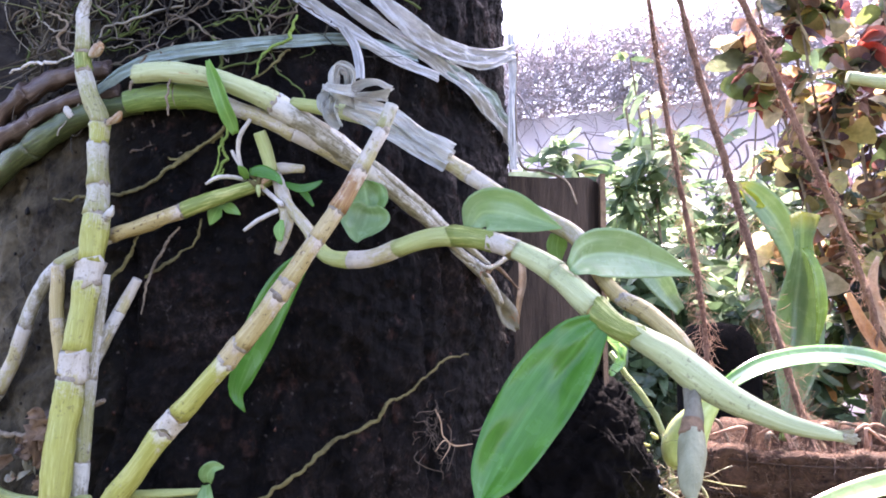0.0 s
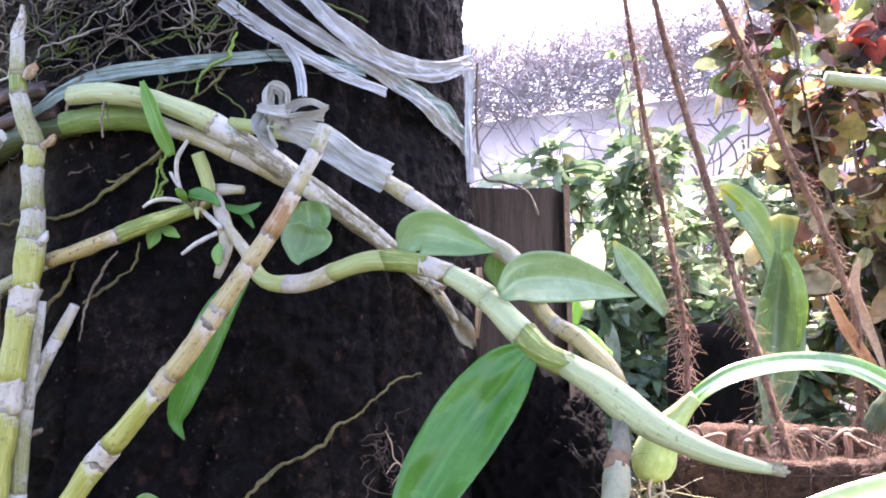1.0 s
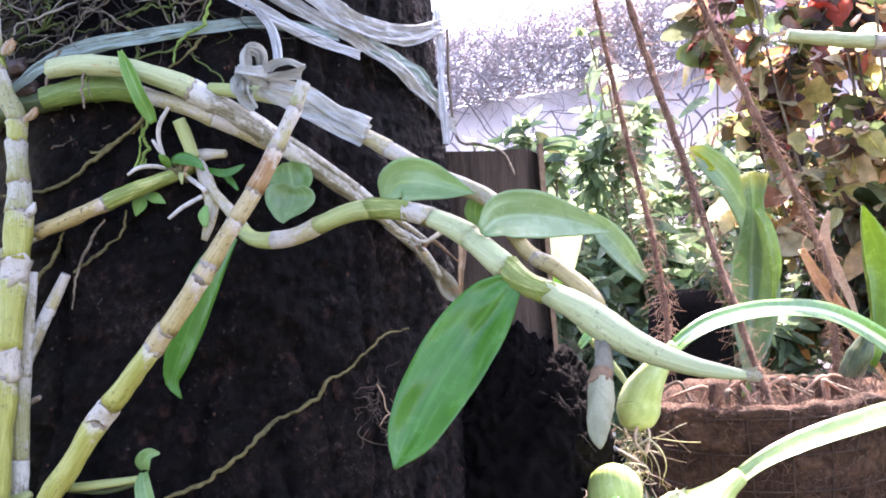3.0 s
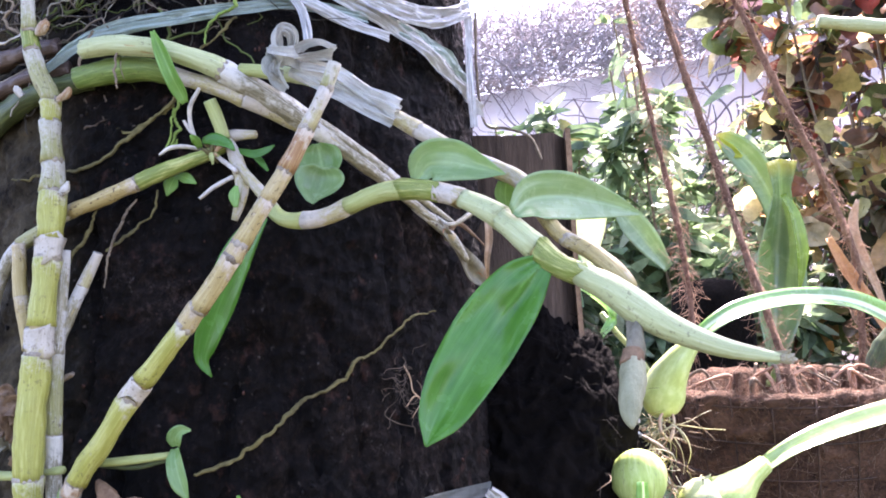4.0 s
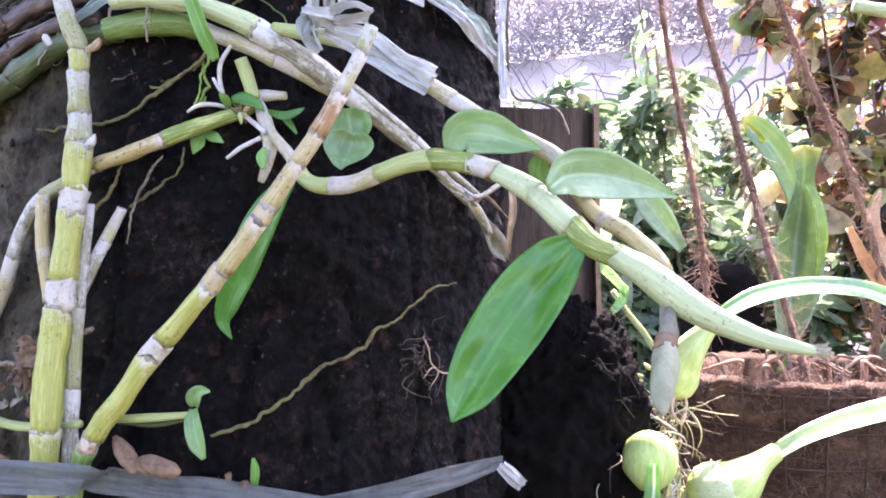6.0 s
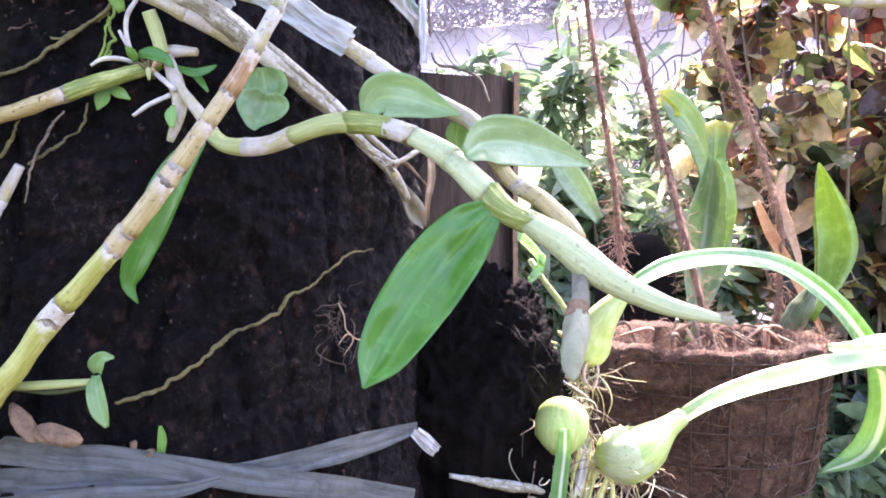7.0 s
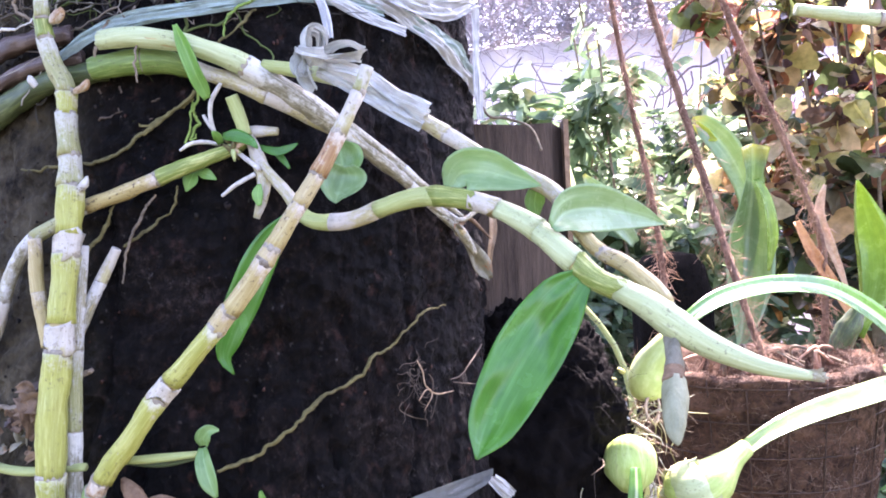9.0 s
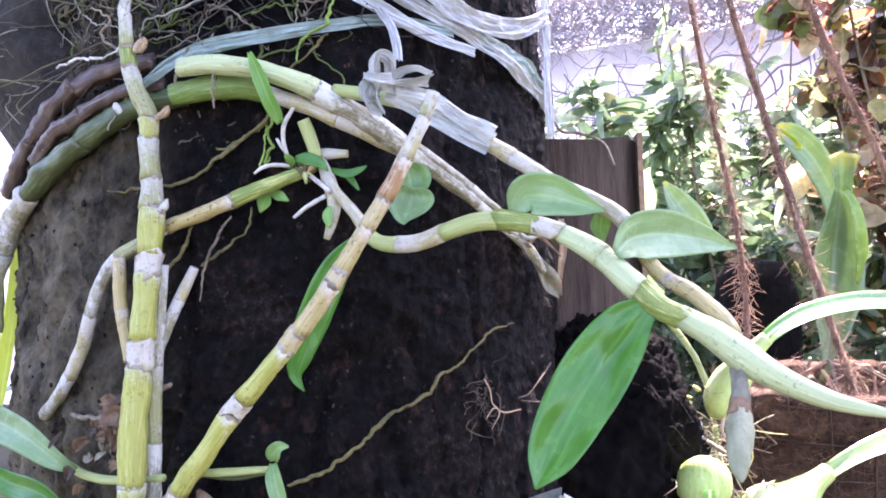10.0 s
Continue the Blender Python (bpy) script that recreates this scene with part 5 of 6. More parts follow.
def knotted_strip():
    """A knot of crumpled film: loops, wings and tails."""
    knot = thing("plastic_knot", "crumpled knot of cloudy plastic strip round a cane", "plastic strip")
    for k, (name, line, facing) in enumerate((
            ("loop", [(-0.0055, 0.427, 1.3425, 0.0022), (-0.0068, 0.421, 1.3519, 0.0030), (-0.0045, 0.419, 1.3582, 0.0034), (0.0005, 0.421, 1.3565, 0.0032), (-0.0002, 0.426, 1.3489, 0.0026), (-0.0024, 0.428, 1.3429, 0.0020)], (0.7, -1, 0.1)),
            ("tail", [(-0.0022, 0.424, 1.3480, 0.0016), (0.0067, 0.421, 1.3500, 0.0026), (0.0140, 0.423, 1.3512, 0.0030), (0.0202, 0.426, 1.3485, 0.0030)], (0, -1, 0.5)),
            ("tail", [(-0.0022, 0.426, 1.3455, 0.0014), (0.0082, 0.424, 1.3450, 0.0022), (0.0178, 0.428, 1.3440, 0.0026)], (0.2, -1, -0.5)),
            ("tail", [(-0.0074, 0.425, 1.3459, 0.0030), (-0.0092, 0.421, 1.34, 0.0040), (-0.0075, 0.422, 1.3345, 0.0036), (-0.0040, 0.425, 1.3306, 0.0018)], (0.3, -1, 0.1)),
            ("loop", [(-0.0110, 0.428, 1.3500, 0.0016), (-0.0125, 0.424, 1.3450, 0.0026), (-0.0108, 0.423, 1.3390, 0.0024), (-0.0060, 0.426, 1.3380, 0.0016)], (-0.5, -1, 0.2)),
            ("wrap", [(-0.0120, 0.432, 1.3475, 0.0024), (-0.0070, 0.4205, 1.3440, 0.0036), (-0.0012, 0.4205, 1.3430, 0.0034), (0.0035, 0.431, 1.3440, 0.0022)], (0, -1, 0.4)))):
        part(name, blade_mesh(line, facing, 0.0, 34, 10, 0.0004, 1.0, 60 + k, 0.9 * (k % 3 - 1), 1.7), FILM_KNOT, knot)


knotted_strip()
strip([(0.0859, 0.5998, 1.433, 0.00237), (0.0862, 0.5967, 1.4, 0.00293), (0.0852, 0.5895, 1.3668, 0.00307), (0.0859, 0.5879, 1.3355, 0.00267)], "white plastic strip hanging at the trunk's side", facing=(0.6, -1, 0), seed=11)
strip([(-0.1659, 0.4, 1.1331, 0.00784), (-0.1429, 0.402, 1.1317, 0.00785), (-0.1279, 0.404, 1.1306, 0.00762), (-0.1155, 0.406, 1.1296, 0.00738), (-0.1089, 0.42, 1.1258, 0.00709), (-0.0869, 0.4295, 1.1194, 0.00614), (-0.0668, 0.4313, 1.1185, 0.00594), (-0.0364, 0.438, 1.1117, 0.00582), (-0.002, 0.4514, 1.101, 0.00666), (0.0357, 0.478, 1.0885, 0.00684), (0.0799, 0.5434, 1.0605, 0.0061)], "grey plastic strip round the lower trunk", FILM_GREY, seed=12, wave=0.14, crease=0.05)
strip([(-0.141, 0.4388, 1.1029, 0.00942), (-0.1086, 0.4335, 1.1043, 0.00885), (-0.0676, 0.4348, 1.1059, 0.00818), (-0.0396, 0.4415, 1.1059, 0.00559), (-0.0107, 0.4532, 1.1042, 0.00493), (0.0174, 0.4708, 1.1046, 0.00608), (0.0487, 0.5019, 1.1047, 0.00687), (0.0818, 0.5631, 1.0998, 0.00371)], "grey plastic strip crossing another on the trunk", FILM_GREY, seed=13, wave=0.14, crease=0.05)
strip([(0.08, 0.5516, 1.1005, 0.00363), (0.0871, 0.5625, 1.0912, 0.00483), (0.0947, 0.5765, 1.0808, 0.0042)], "white loose end of a plastic strip", facing=(0, -1, 0.2), seed=14)
strip([(-0.1213, 0.4266, 1.0939, 0.00657), (-0.0708, 0.4266, 1.1013, 0.00481), (-0.0357, 0.4338, 1.1012, 0.0033), (-0.0151, 0.4418, 1.1044, 0.00197)], "grey plastic strip round the lower trunk", FILM_GREY, seed=15, wave=0.2, crease=0.06)
tie = np.vstack([spline([(0.0926, 0.655, 1.4357, 0.00086), (0.0908, 0.655, 1.3899, 0.00086), (0.0944, 0.65, 1.35, 0.00106), (0.11, 0.645, 1.3434, 0.00105), (0.126, 0.64, 1.3353, 0.00104), (0.134, 0.64, 1.3176, 0.00083)], 60)])
tagged(part("tie_wire", tube_mesh(tie * (1, 1, 1, 1.1), 0, 0.5, 8), ROOT_BROWN), "thin tan tie looped over the post", "tie")

# ---- post and dark root ball ----
post = thing("wooden_post", "weathered brown wooden post with a split top", "post")
pv = [(x, y) for x, y in ((0.060, 0.672), (0.082, 0.662), (0.118, 0.664), (0.146, 0.668), (0.156, 0.682), (0.152, 0.725), (0.120, 0.742), (0.075, 0.735))]
bm = bmesh.new()
rings = []
for z in np.r_[0.0, np.linspace(0.9, 1.335, 24), 1.341]:
    rings.append([bm.verts.new((x + 0.0025 * noise.noise(Vector((x * 90, y * 90, z * 6))), y + 0.003 * noise.noise(Vector((x * 90, y * 90 + 9, z * 6))), z + (0.004 * noise.noise(Vector((x * 60, y * 60, 3))) if z > 1.33 else 0))) for x, y in pv])
for a, b in zip(rings, rings[1:]):
    for k in range(len(pv)):
        k2 = (k + 1) % len(pv)
        bm.faces.new((a[k], a[k2], b[k2], b[k]))
bm.faces.new(rings[-1])
part("post_body", from_bm(bm, False), WOOD, post)
bm = bmesh.new()
sl = []
for z in (1.08, 1.15, 1.22, 1.30, 1.344):
    sl.append([bm.verts.new((x + 0.001 * noise.noise(Vector((z * 30, x * 90, 1))), y, z)) for x, y in ((0.1550, 0.664), (0.1590, 0.666), (0.161, 0.690), (0.156, 0.692))])
for a, b in zip(sl, sl[1:]):
    for k in range(4):
        bm.faces.new((a[k], a[(k + 1) % 4], b[(k + 1) % 4], b[k]))
bm.faces.new(sl[-1])
part("split_edge", from_bm(bm, False), HUSK_DARK, post)


def root_ball():
    verts, faces = [], []
    nu, nv = 240, 200
    cx, cy, cz = 0.114, 0.69, 0.99
    for j in range(nv + 1):
        th = math.pi * j / nv
        for i in range(nu):
            ph = 2 * math.pi * i / nu
            d = Vector((math.sin(th) * math.cos(ph), math.sin(th) * math.sin(ph), math.cos(th)))
            q = Vector([math.copysign(abs(v) ** 0.76, v) for v in d])
            p = Vector((q.x * 0.085, q.y * 0.078, q.z * 0.215))
            p += d * (0.014 * noise.noise(p * 26) + 0.008 * noise.noise(p * 70) + 0.006 * noise.noise(p * 160) + 0.003 * noise.noise(p * 380))
            verts.append((cx + p.x, cy + p.y, cz + p.z))
    for j in range(nv):
        for i in range(nu):
            i2 = (i + 1) % nu
            faces.append((j * nu + i, (j + 1) * nu + i, (j + 1) * nu + i2, j * nu + i2))
    ball = thing("root_ball", "black shaggy ball of old roots against the post", "root ball")
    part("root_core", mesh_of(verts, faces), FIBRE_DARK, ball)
    r2 = random.Random(5)
    made = []
    for _ in range(900):
        ph, th = r2.uniform(-3.1, 0.6), math.acos(r2.uniform(-0.9, 1))
        d = np.array([math.sin(th) * math.cos(ph), math.sin(th) * math.sin(ph), math.cos(th)])
        p = np.array([cx, cy, cz]) + np.sign(d) * np.abs(d) ** 0.76 * (0.085, 0.078, 0.217)
        pts = [p]
        v = np.cross(d, (r2.uniform(-1, 1), r2.uniform(-1, 1), r2.uniform(-1, 1))) * 0.008 + d * r2.uniform(-0.002, 0.0025)
        for i in range(4):
            v = v + np.array([r2.uniform(-1, 1), r2.uniform(-1, 1), r2.uniform(-1.4, 0.8)]) * 0.003
            p = p + v
            pts.append(p)
        made.append(thread(spline(pts, 9), r2.uniform(0.00008, 0.00022), 4))
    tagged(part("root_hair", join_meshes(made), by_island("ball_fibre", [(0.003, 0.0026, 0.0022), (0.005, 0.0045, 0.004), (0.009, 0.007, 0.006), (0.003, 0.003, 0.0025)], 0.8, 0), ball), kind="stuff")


root_ball()

# ---- coir basket ----
POT_X, POT_Y, POT_R, POT_TOP, POT_LOW = 0.392, 0.92, 0.128, 1.108, 0.962


def pot_point(a, z, out=0.0):
    k = (z - POT_LOW) / (POT_TOP - POT_LOW)
    r = POT_R * (0.84 + 0.16 * min(1, max(0, k)) ** 0.8) + out
    return np.array([POT_X + r * math.cos(a), POT_Y + r * math.sin(a), z])


def coir_basket():
    pot = thing("hanging_basket", "round brown coir basket with wire mesh", "basket")
    verts, faces = [], []
    na = 170
    prof = [(0.0, POT_LOW), (0.5, POT_LOW)] + [(1, z) for z in np.linspace(POT_LOW, POT_TOP, 46)] + [(0.93, POT_TOP + 0.004), (0.86, POT_TOP - 0.004), (0.84, POT_TOP - 0.03), (0.4, POT_TOP - 0.034), (0.0, POT_TOP - 0.03)]
    for f, z in prof:
        for k in range(na):
            a = 2 * math.pi * k / na
            p = pot_point(a, z)
            c = np.array([POT_X, POT_Y, z])
            n = 0.007 * noise.noise(Vector(p * 40)) + 0.005 * noise.noise(Vector(p * 110)) + 0.0015 * noise.noise(Vector(p * 240))
            q = c + (p - c) * f * (1 + n / POT_R) + np.array([0, 0, 0.006 * noise.noise(Vector(p * 35)) if z > POT_TOP - 0.006 else 0])
            verts.append(q)
    for j in range(len(prof) - 1):
        for k in range(na):
            k2 = (k + 1) % na
            faces.append((j * na + k, j * na + k2, (j + 1) * na + k2, (j + 1) * na + k))
    part("coir_liner", mesh_of(verts, faces), COIR, pot)
    for k in range(22):
        a = 2 * math.pi * k / 22
        line = [(*pot_point(a, z, 0.0022), 0.0009) for z in np.linspace(POT_LOW, POT_TOP, 8)]
        part("mesh_wire", tube_mesh(line, 0, 0, 5), WIRE, pot)
    for z in np.linspace(POT_LOW + 0.004, POT_TOP - 0.008, 5):
        line = [(*pot_point(a, z, 0.0022), 0.0009) for a in np.linspace(0, 2 * math.pi, 61)]
        part("hoop_wire", tube_mesh(line, 0, 0, 5, close=False), WIRE, pot)
    r2 = random.Random(9)
    made = []
    rads = []
    for i in range(7000):
        a = r2.uniform(-math.pi, 0.5) if i % 3 else r2.uniform(-math.pi, math.pi)
        rim = r2.random() < 0.32
        z = POT_TOP + r2.uniform(-0.012, 0.004) if rim else r2.uniform(POT_LOW, POT_TOP)
        p = pot_point(a, z, -0.03 * r2.random() if rim else 0.001)
        d = (p - np.array([POT_X, POT_Y, z])) / POT_R
        v = np.array([-d[1], d[0], 0]) * r2.uniform(-0.006, 0.006) + d * r2.uniform(-0.001, 0.003) + np.array([0, 0, r2.uniform(-0.004, 0.006)])
        pts = [p]
        for _ in range(4):
            v = v * 0.8 + np.array([r2.uniform(-1, 1), r2.uniform(-1, 1), r2.uniform(-1.2, 1)]) * (0.003 if rim else 0.0045)
            p = p + v
            out = p[:2] - (POT_X, POT_Y)
            if not rim:
                p[:2] = (POT_X, POT_Y) + out * (np.linalg.norm(pot_point(a, p[2])[:2] - (POT_X, POT_Y)) + r2.uniform(0, 0.003)) / np.linalg.norm(out)
            pts.append(p.copy())
        made.append(pts)
        rads.append(r2.uniform(0.0001, 0.0003))
    tagged(part("loose_fibre", thread_heap(made, rads, 8), by_island("coir_threads", [(0.16, 0.08, 0.045), (0.26, 0.14, 0.085), (0.10, 0.05, 0.03), (0.40, 0.27, 0.19), (0.13, 0.065, 0.04), (0.07, 0.035, 0.025)], 0.8, 0.15), pot), kind="stuff")
    return pot


pot = coir_basket()


def hairy_cord(line, seed):
    c = spline(line, 90)
    c[:, 3] *= 0.52
    root = part("hanging_cord", tube_mesh(c, 0.05, 0.5, 12, seed), CORD, pot, "hairy reddish-brown cord")
    r2 = random.Random(seed)
    made = []
    for _ in range(950):
        i = r2.randint(2, 87)
        p = c[i, :3].copy()
        v = np.array([r2.uniform(-1, 1), r2.uniform(-1, 1), r2.uniform(-1, 1)]) * 0.0026
        pts = [p]
        for _ in range(4):
            v = v + np.array([r2.uniform(-1, 1), r2.uniform(-1, 1), r2.uniform(-1.3, 0.9)]) * 0.0032
            p = p + v
            pts.append(p)
        made.append(thread(spline(pts, 8), r2.uniform(0.00008, 0.00022), 4))
    tagged(part("cord_hair", join_meshes(made), FIBRE, root), kind="stuff")


hairy_cord([(0.2758, 1.08, 1.6628, 0.0057), (0.286, 1.06, 1.54, 0.00557), (0.2958, 1.05, 1.4523, 0.00584), (0.3087, 1.04, 1.3597, 0.0061), (0.3183, 1.03, 1.2832, 0.00603), (0.3245, 1.02, 1.2022, 0.00628), (0.3192, 1, 1.1248, 0.00614)], 1)
hairy_cord([(0.2945, 1, 1.6261, 0.00657), (0.3135, 0.98, 1.5113, 0.00705), (0.3299, 0.96, 1.421, 0.00719), (0.3468, 0.94, 1.3317, 0.00731), (0.3549, 0.9, 1.2463, 0.00726), (0.3612, 0.86, 1.1771, 0.00718), (0.3657, 0.81, 1.1029, 0.00698)], 2)
hairy_cord([(0.3932, 1.1, 1.66, 0.00722), (0.4349, 1.08, 1.5328, 0.00775), (0.464, 1.07, 1.4424, 0.00799), (0.4929, 1.06, 1.3613, 0.00822), (0.5166, 1.05, 1.2793, 0.00811), (0.5278, 1.04, 1.2137, 0.00801), (0.5153, 1.02, 1.0963, 0.00783)], 3)

# ---- bulbs and strap leaves ----
def bulb(line, label, mat=None, seed=0):
    ob = thing("orchid_bulb", label, "orchid bulb", "fat orchid bulbs by the basket")
    part("bulb_body", tube_mesh(spline(line, 26), 0.015, 0.06, 22, seed), mat or BULB, ob)
    return ob


b1 = bulb([(0.1847, 0.625, 1.1039, 0.00631), (0.1845, 0.622, 1.0991, 0.0155), (0.1847, 0.62, 1.089, 0.01922), (0.1845, 0.62, 1.0784, 0.01756), (0.1844, 0.622, 1.0681, 0.0084)], "round pale green orchid bulb", seed=1)
leaf(b1, [(0.1816, 0.59, 1.0915, 0.00358), (0.1803, 0.588, 1.0727, 0.00516), (0.1779, 0.588, 1.0527, 0.00556), (0.176, 0.588, 1.0285, 0.00517)], STRAP, "stem_leaf", cup=0.5)
b2 = bulb([(0.2212, 0.655, 1.061, 0.0098), (0.2278, 0.65, 1.0596, 0.0178), (0.2385, 0.645, 1.0580, 0.0208), (0.2506, 0.645, 1.0635, 0.0182), (0.2632, 0.65, 1.0715, 0.0124), (0.2742, 0.655, 1.0782, 0.0082), (0.284, 0.66, 1.083, 0.0066)], "swollen pale green orchid bulb with papery skin", seed=2)
skin_line = spline([(0.2200, 0.654, 1.0604, 0.0102), (0.2278, 0.65, 1.0596, 0.0182), (0.2371, 0.645, 1.0581, 0.0212), (0.2462, 0.645, 1.0615, 0.0198)], 16)
part("papery_skin", tube_mesh(skin_line * (1, 1, 1, 1.035), 0.03, 0.10, 22, 7, False, 1.2), CANE_PALE, b2)
leaf(b2, [(0.2614, 0.65, 1.0707, 0.00534), (0.2844, 0.66, 1.0833, 0.00635), (0.312, 0.67, 1.0946, 0.00785), (0.3552, 0.69, 1.1033, 0.01053), (0.4011, 0.71, 1.109, 0.0119), (0.4554, 0.74, 1.1126, 0.01196), (0.5136, 0.77, 1.1094, 0.0109), (0.5825, 0.8, 1.0914, 0.00857)], STRAP_PALE, "strap_leaf", cup=0.5, facing=(0, -0.6, 1), rows=40)
leaf(b2, [(0.4579, 0.78, 1.118, 0.00437), (0.4931, 0.775, 1.1131, 0.0164), (0.5376, 0.77, 1.0972, 0.03012), (0.5865, 0.77, 1.069, 0.03317), (0.6491, 0.77, 1.0288, 0.01119)], STRAP_PALE, "strap_leaf", cup=0.2, facing=(0.2, -0.8, 1), rows=30)
leaf(b2, [(0.4783, 0.79, 1.1163, 0.00555), (0.5198, 0.79, 1.1218, 0.01285), (0.5682, 0.79, 1.1183, 0.01407), (0.6239, 0.79, 1.109, 0.00852)], STRAP_PALE, "strap_leaf", cup=0.2, facing=(0, -0.5, 1), rows=24, seed=8)
b3 = bulb([(0.2203, 0.71, 1.1132, 0.0048), (0.2207, 0.71, 1.118, 0.01295), (0.2224, 0.708, 1.1284, 0.01722), (0.2257, 0.705, 1.1409, 0.01619), (0.2327, 0.7, 1.1549, 0.0123), (0.2455, 0.7, 1.1701, 0.00758), (0.2555, 0.7, 1.1797, 0.00569)], "tall yellow-green orchid bulb", BULB_PLAIN, seed=3)
leaf(b3, [(0.2469, 0.7, 1.1716, 0.00521), (0.2681, 0.71, 1.1866, 0.00674), (0.3029, 0.73, 1.1978, 0.00896), (0.3621, 0.77, 1.2013, 0.01058), (0.427, 0.81, 1.1914, 0.01236), (0.4865, 0.84, 1.1606, 0.01352), (0.5311, 0.86, 1.1206, 0.01333), (0.5571, 0.87, 1.0789, 0.01356), (0.5588, 0.87, 1.0353, 0.01359), (0.5418, 0.87, 0.9981, 0.01358), (0.498, 0.87, 0.9766, 0.00246)], STRAP, "strap_leaf", cup=0.4, facing=(-0.2, -0.8, 0.6), rows=60)


def basket_plant():
    plant = thing("basket_orchid", "upright folded green leaves growing in the basket", "orchid plant")
    leaf(plant, [(0.4321, 1.045, 1.1801, 0.00600), (0.4414, 1.05, 1.2315, 0.00830), (0.4446, 1.05, 1.2683, 0.01133), (0.4369, 1.05, 1.3119, 0.01435), (0.418, 1.055, 1.3553, 0.01739), (0.3959, 1.06, 1.3826, 0.01362), (0.3804, 1.06, 1.392, 0.00226)], UPRIGHT, "upright_leaf", cup=0.5, facing=(-0.5, -1, 0.4), rows=40, seed=1)
    leaf(plant, [(0.3835, 1.062, 1.3866, 0.00378), (0.397, 1.064, 1.3729, 0.00758), (0.4096, 1.06, 1.3635, 0.00152)], YELLOW_LEAF, "leaf_tip", cup=0.4, facing=(-0.2, -1, 0.1), rows=12, seed=5)
    leaf(plant, [(0.4017, 1, 1.091, 0.00504), (0.408, 1, 1.1192, 0.00647), (0.4194, 1.01, 1.1536, 0.01888), (0.4272, 1.015, 1.1961, 0.02772), (0.4329, 1.02, 1.2388, 0.02641), (0.438, 1.02, 1.2817, 0.01765), (0.4398, 1.02, 1.3138, 0.01032), (0.4393, 1.015, 1.3311, 0.01323), (0.4388, 1.01, 1.3475, 0.01685)], UPRIGHT, "upright_leaf", cup=1.25, facing=(-0.15, -1, 0.25), rows=50, cols=12, wave=0.15, seed=2)
    leaf(plant, [(0.4381, 1.012, 1.3111, 0.00512), (0.448, 1.005, 1.285, 0.00802), (0.4517, 1.003, 1.2429, 0.00946), (0.4466, 1.008, 1.2003, 0.00219)], UPRIGHT_LIT, "leaf_fold", cup=0.5, facing=(0.5, -1, 0.2), rows=24, seed=6)
    leaf(plant, [(0.5487, 1, 1.1169, 0.00455), (0.5571, 1, 1.1349, 0.00608), (0.5803, 1.02, 1.1697, 0.02021), (0.5937, 1.03, 1.2061, 0.02909), (0.5928, 1.04, 1.2429, 0.02613), (0.5873, 1.05, 1.2763, 0.01433), (0.5788, 1.05, 1.3051, 0.00159)], UPRIGHT_LIT, "upright_leaf", cup=1.3, facing=(0.25, -1, 0.2), rows=40, cols=12, seed=3)
    leaf(plant, [(0.5554, 1.04, 1.1715, 0.00266), (0.5445, 1.05, 1.2194, 0.00607), (0.5353, 1.06, 1.2547, 0.0075), (0.5354, 1.06, 1.2787, 0.00614), (0.5428, 1.06, 1.3021, 0.00205)], HUSK, "dry_leaf", cup=0.7, wave=0.5, seed=4)
    leaf(plant, [(0.5006, 1.05, 1.258, 0.0044), (0.5129, 1.04, 1.2231, 0.0075), (0.5385, 1.02, 1.1634, 0.0070), (0.5657, 1, 1.0941, 0.0023)], ORANGE_DRY, "dry_leaf", cup=0.5, wave=0.5, seed=7)
    part("stem_bulb", tube_mesh(spline([(0.5355, 0.97, 1.1584, 0.0058), (0.5255, 0.97, 1.1416, 0.0115), (0.5112, 0.97, 1.118, 0.0135), (0.4983, 0.97, 1.088, 0.0087)], 24), 0.03, 0.2, 16, 9), CANE_MOSS, plant)
    r2 = random.Random(12)
    for k in range(14):
        a, rr = r2.uniform(0, 6.28), r2.uniform(0.02, 0.09)
        p = np.array([POT_X + rr * math.cos(a), POT_Y + rr * math.sin(a), POT_TOP - 0.02])
        line = [(*p, 0.003), (*(p + (r2.uniform(-0.02, 0.02), r2.uniform(-0.02, 0.02), 0.03)), 0.0028), (*(p + (r2.uniform(-0.06, 0.06), r2.uniform(-0.05, 0.05), 0.012)), 0.002)]
        part("surface_root", tube_mesh(spline(line, 26) * (1, 1, 1, 0.6), 0.05, 0.9, 8, k), ROOT_BROWN if k % 2 else FIBRE, plant)


basket_plant()
cane("orchid_cane", [(0.489, 1, 1.506, 0.00752), (0.54, 1, 1.4976, 0.00894), (0.5991, 1, 1.4909, 0.00971), (0.6587, 1, 1.4923, 0.00978), (0.7341, 1, 1.5013, 0.00916)], "pale orchid cane hanging over the basket", [(0, .4, CANE_PALE, "internode"), (.4, .75, W, "internode"), (.75, 1, W, "internode")], seed=30, group="")
cane("orchid_cane", [(0.6327, 0.98, 1.4801, 0.0071), (0.6636, 0.98, 1.4904, 0.0094), (0.7231, 0.98, 1.5056, 0.0105), (0.7834, 0.98, 1.5196, 0.0108)], "pale orchid cane beside another over the basket", [(0, .3, W, "internode"), (.3, .7, CANE_PALE, "internode"), (.7, 1, W, "internode")], seed=31, group="")


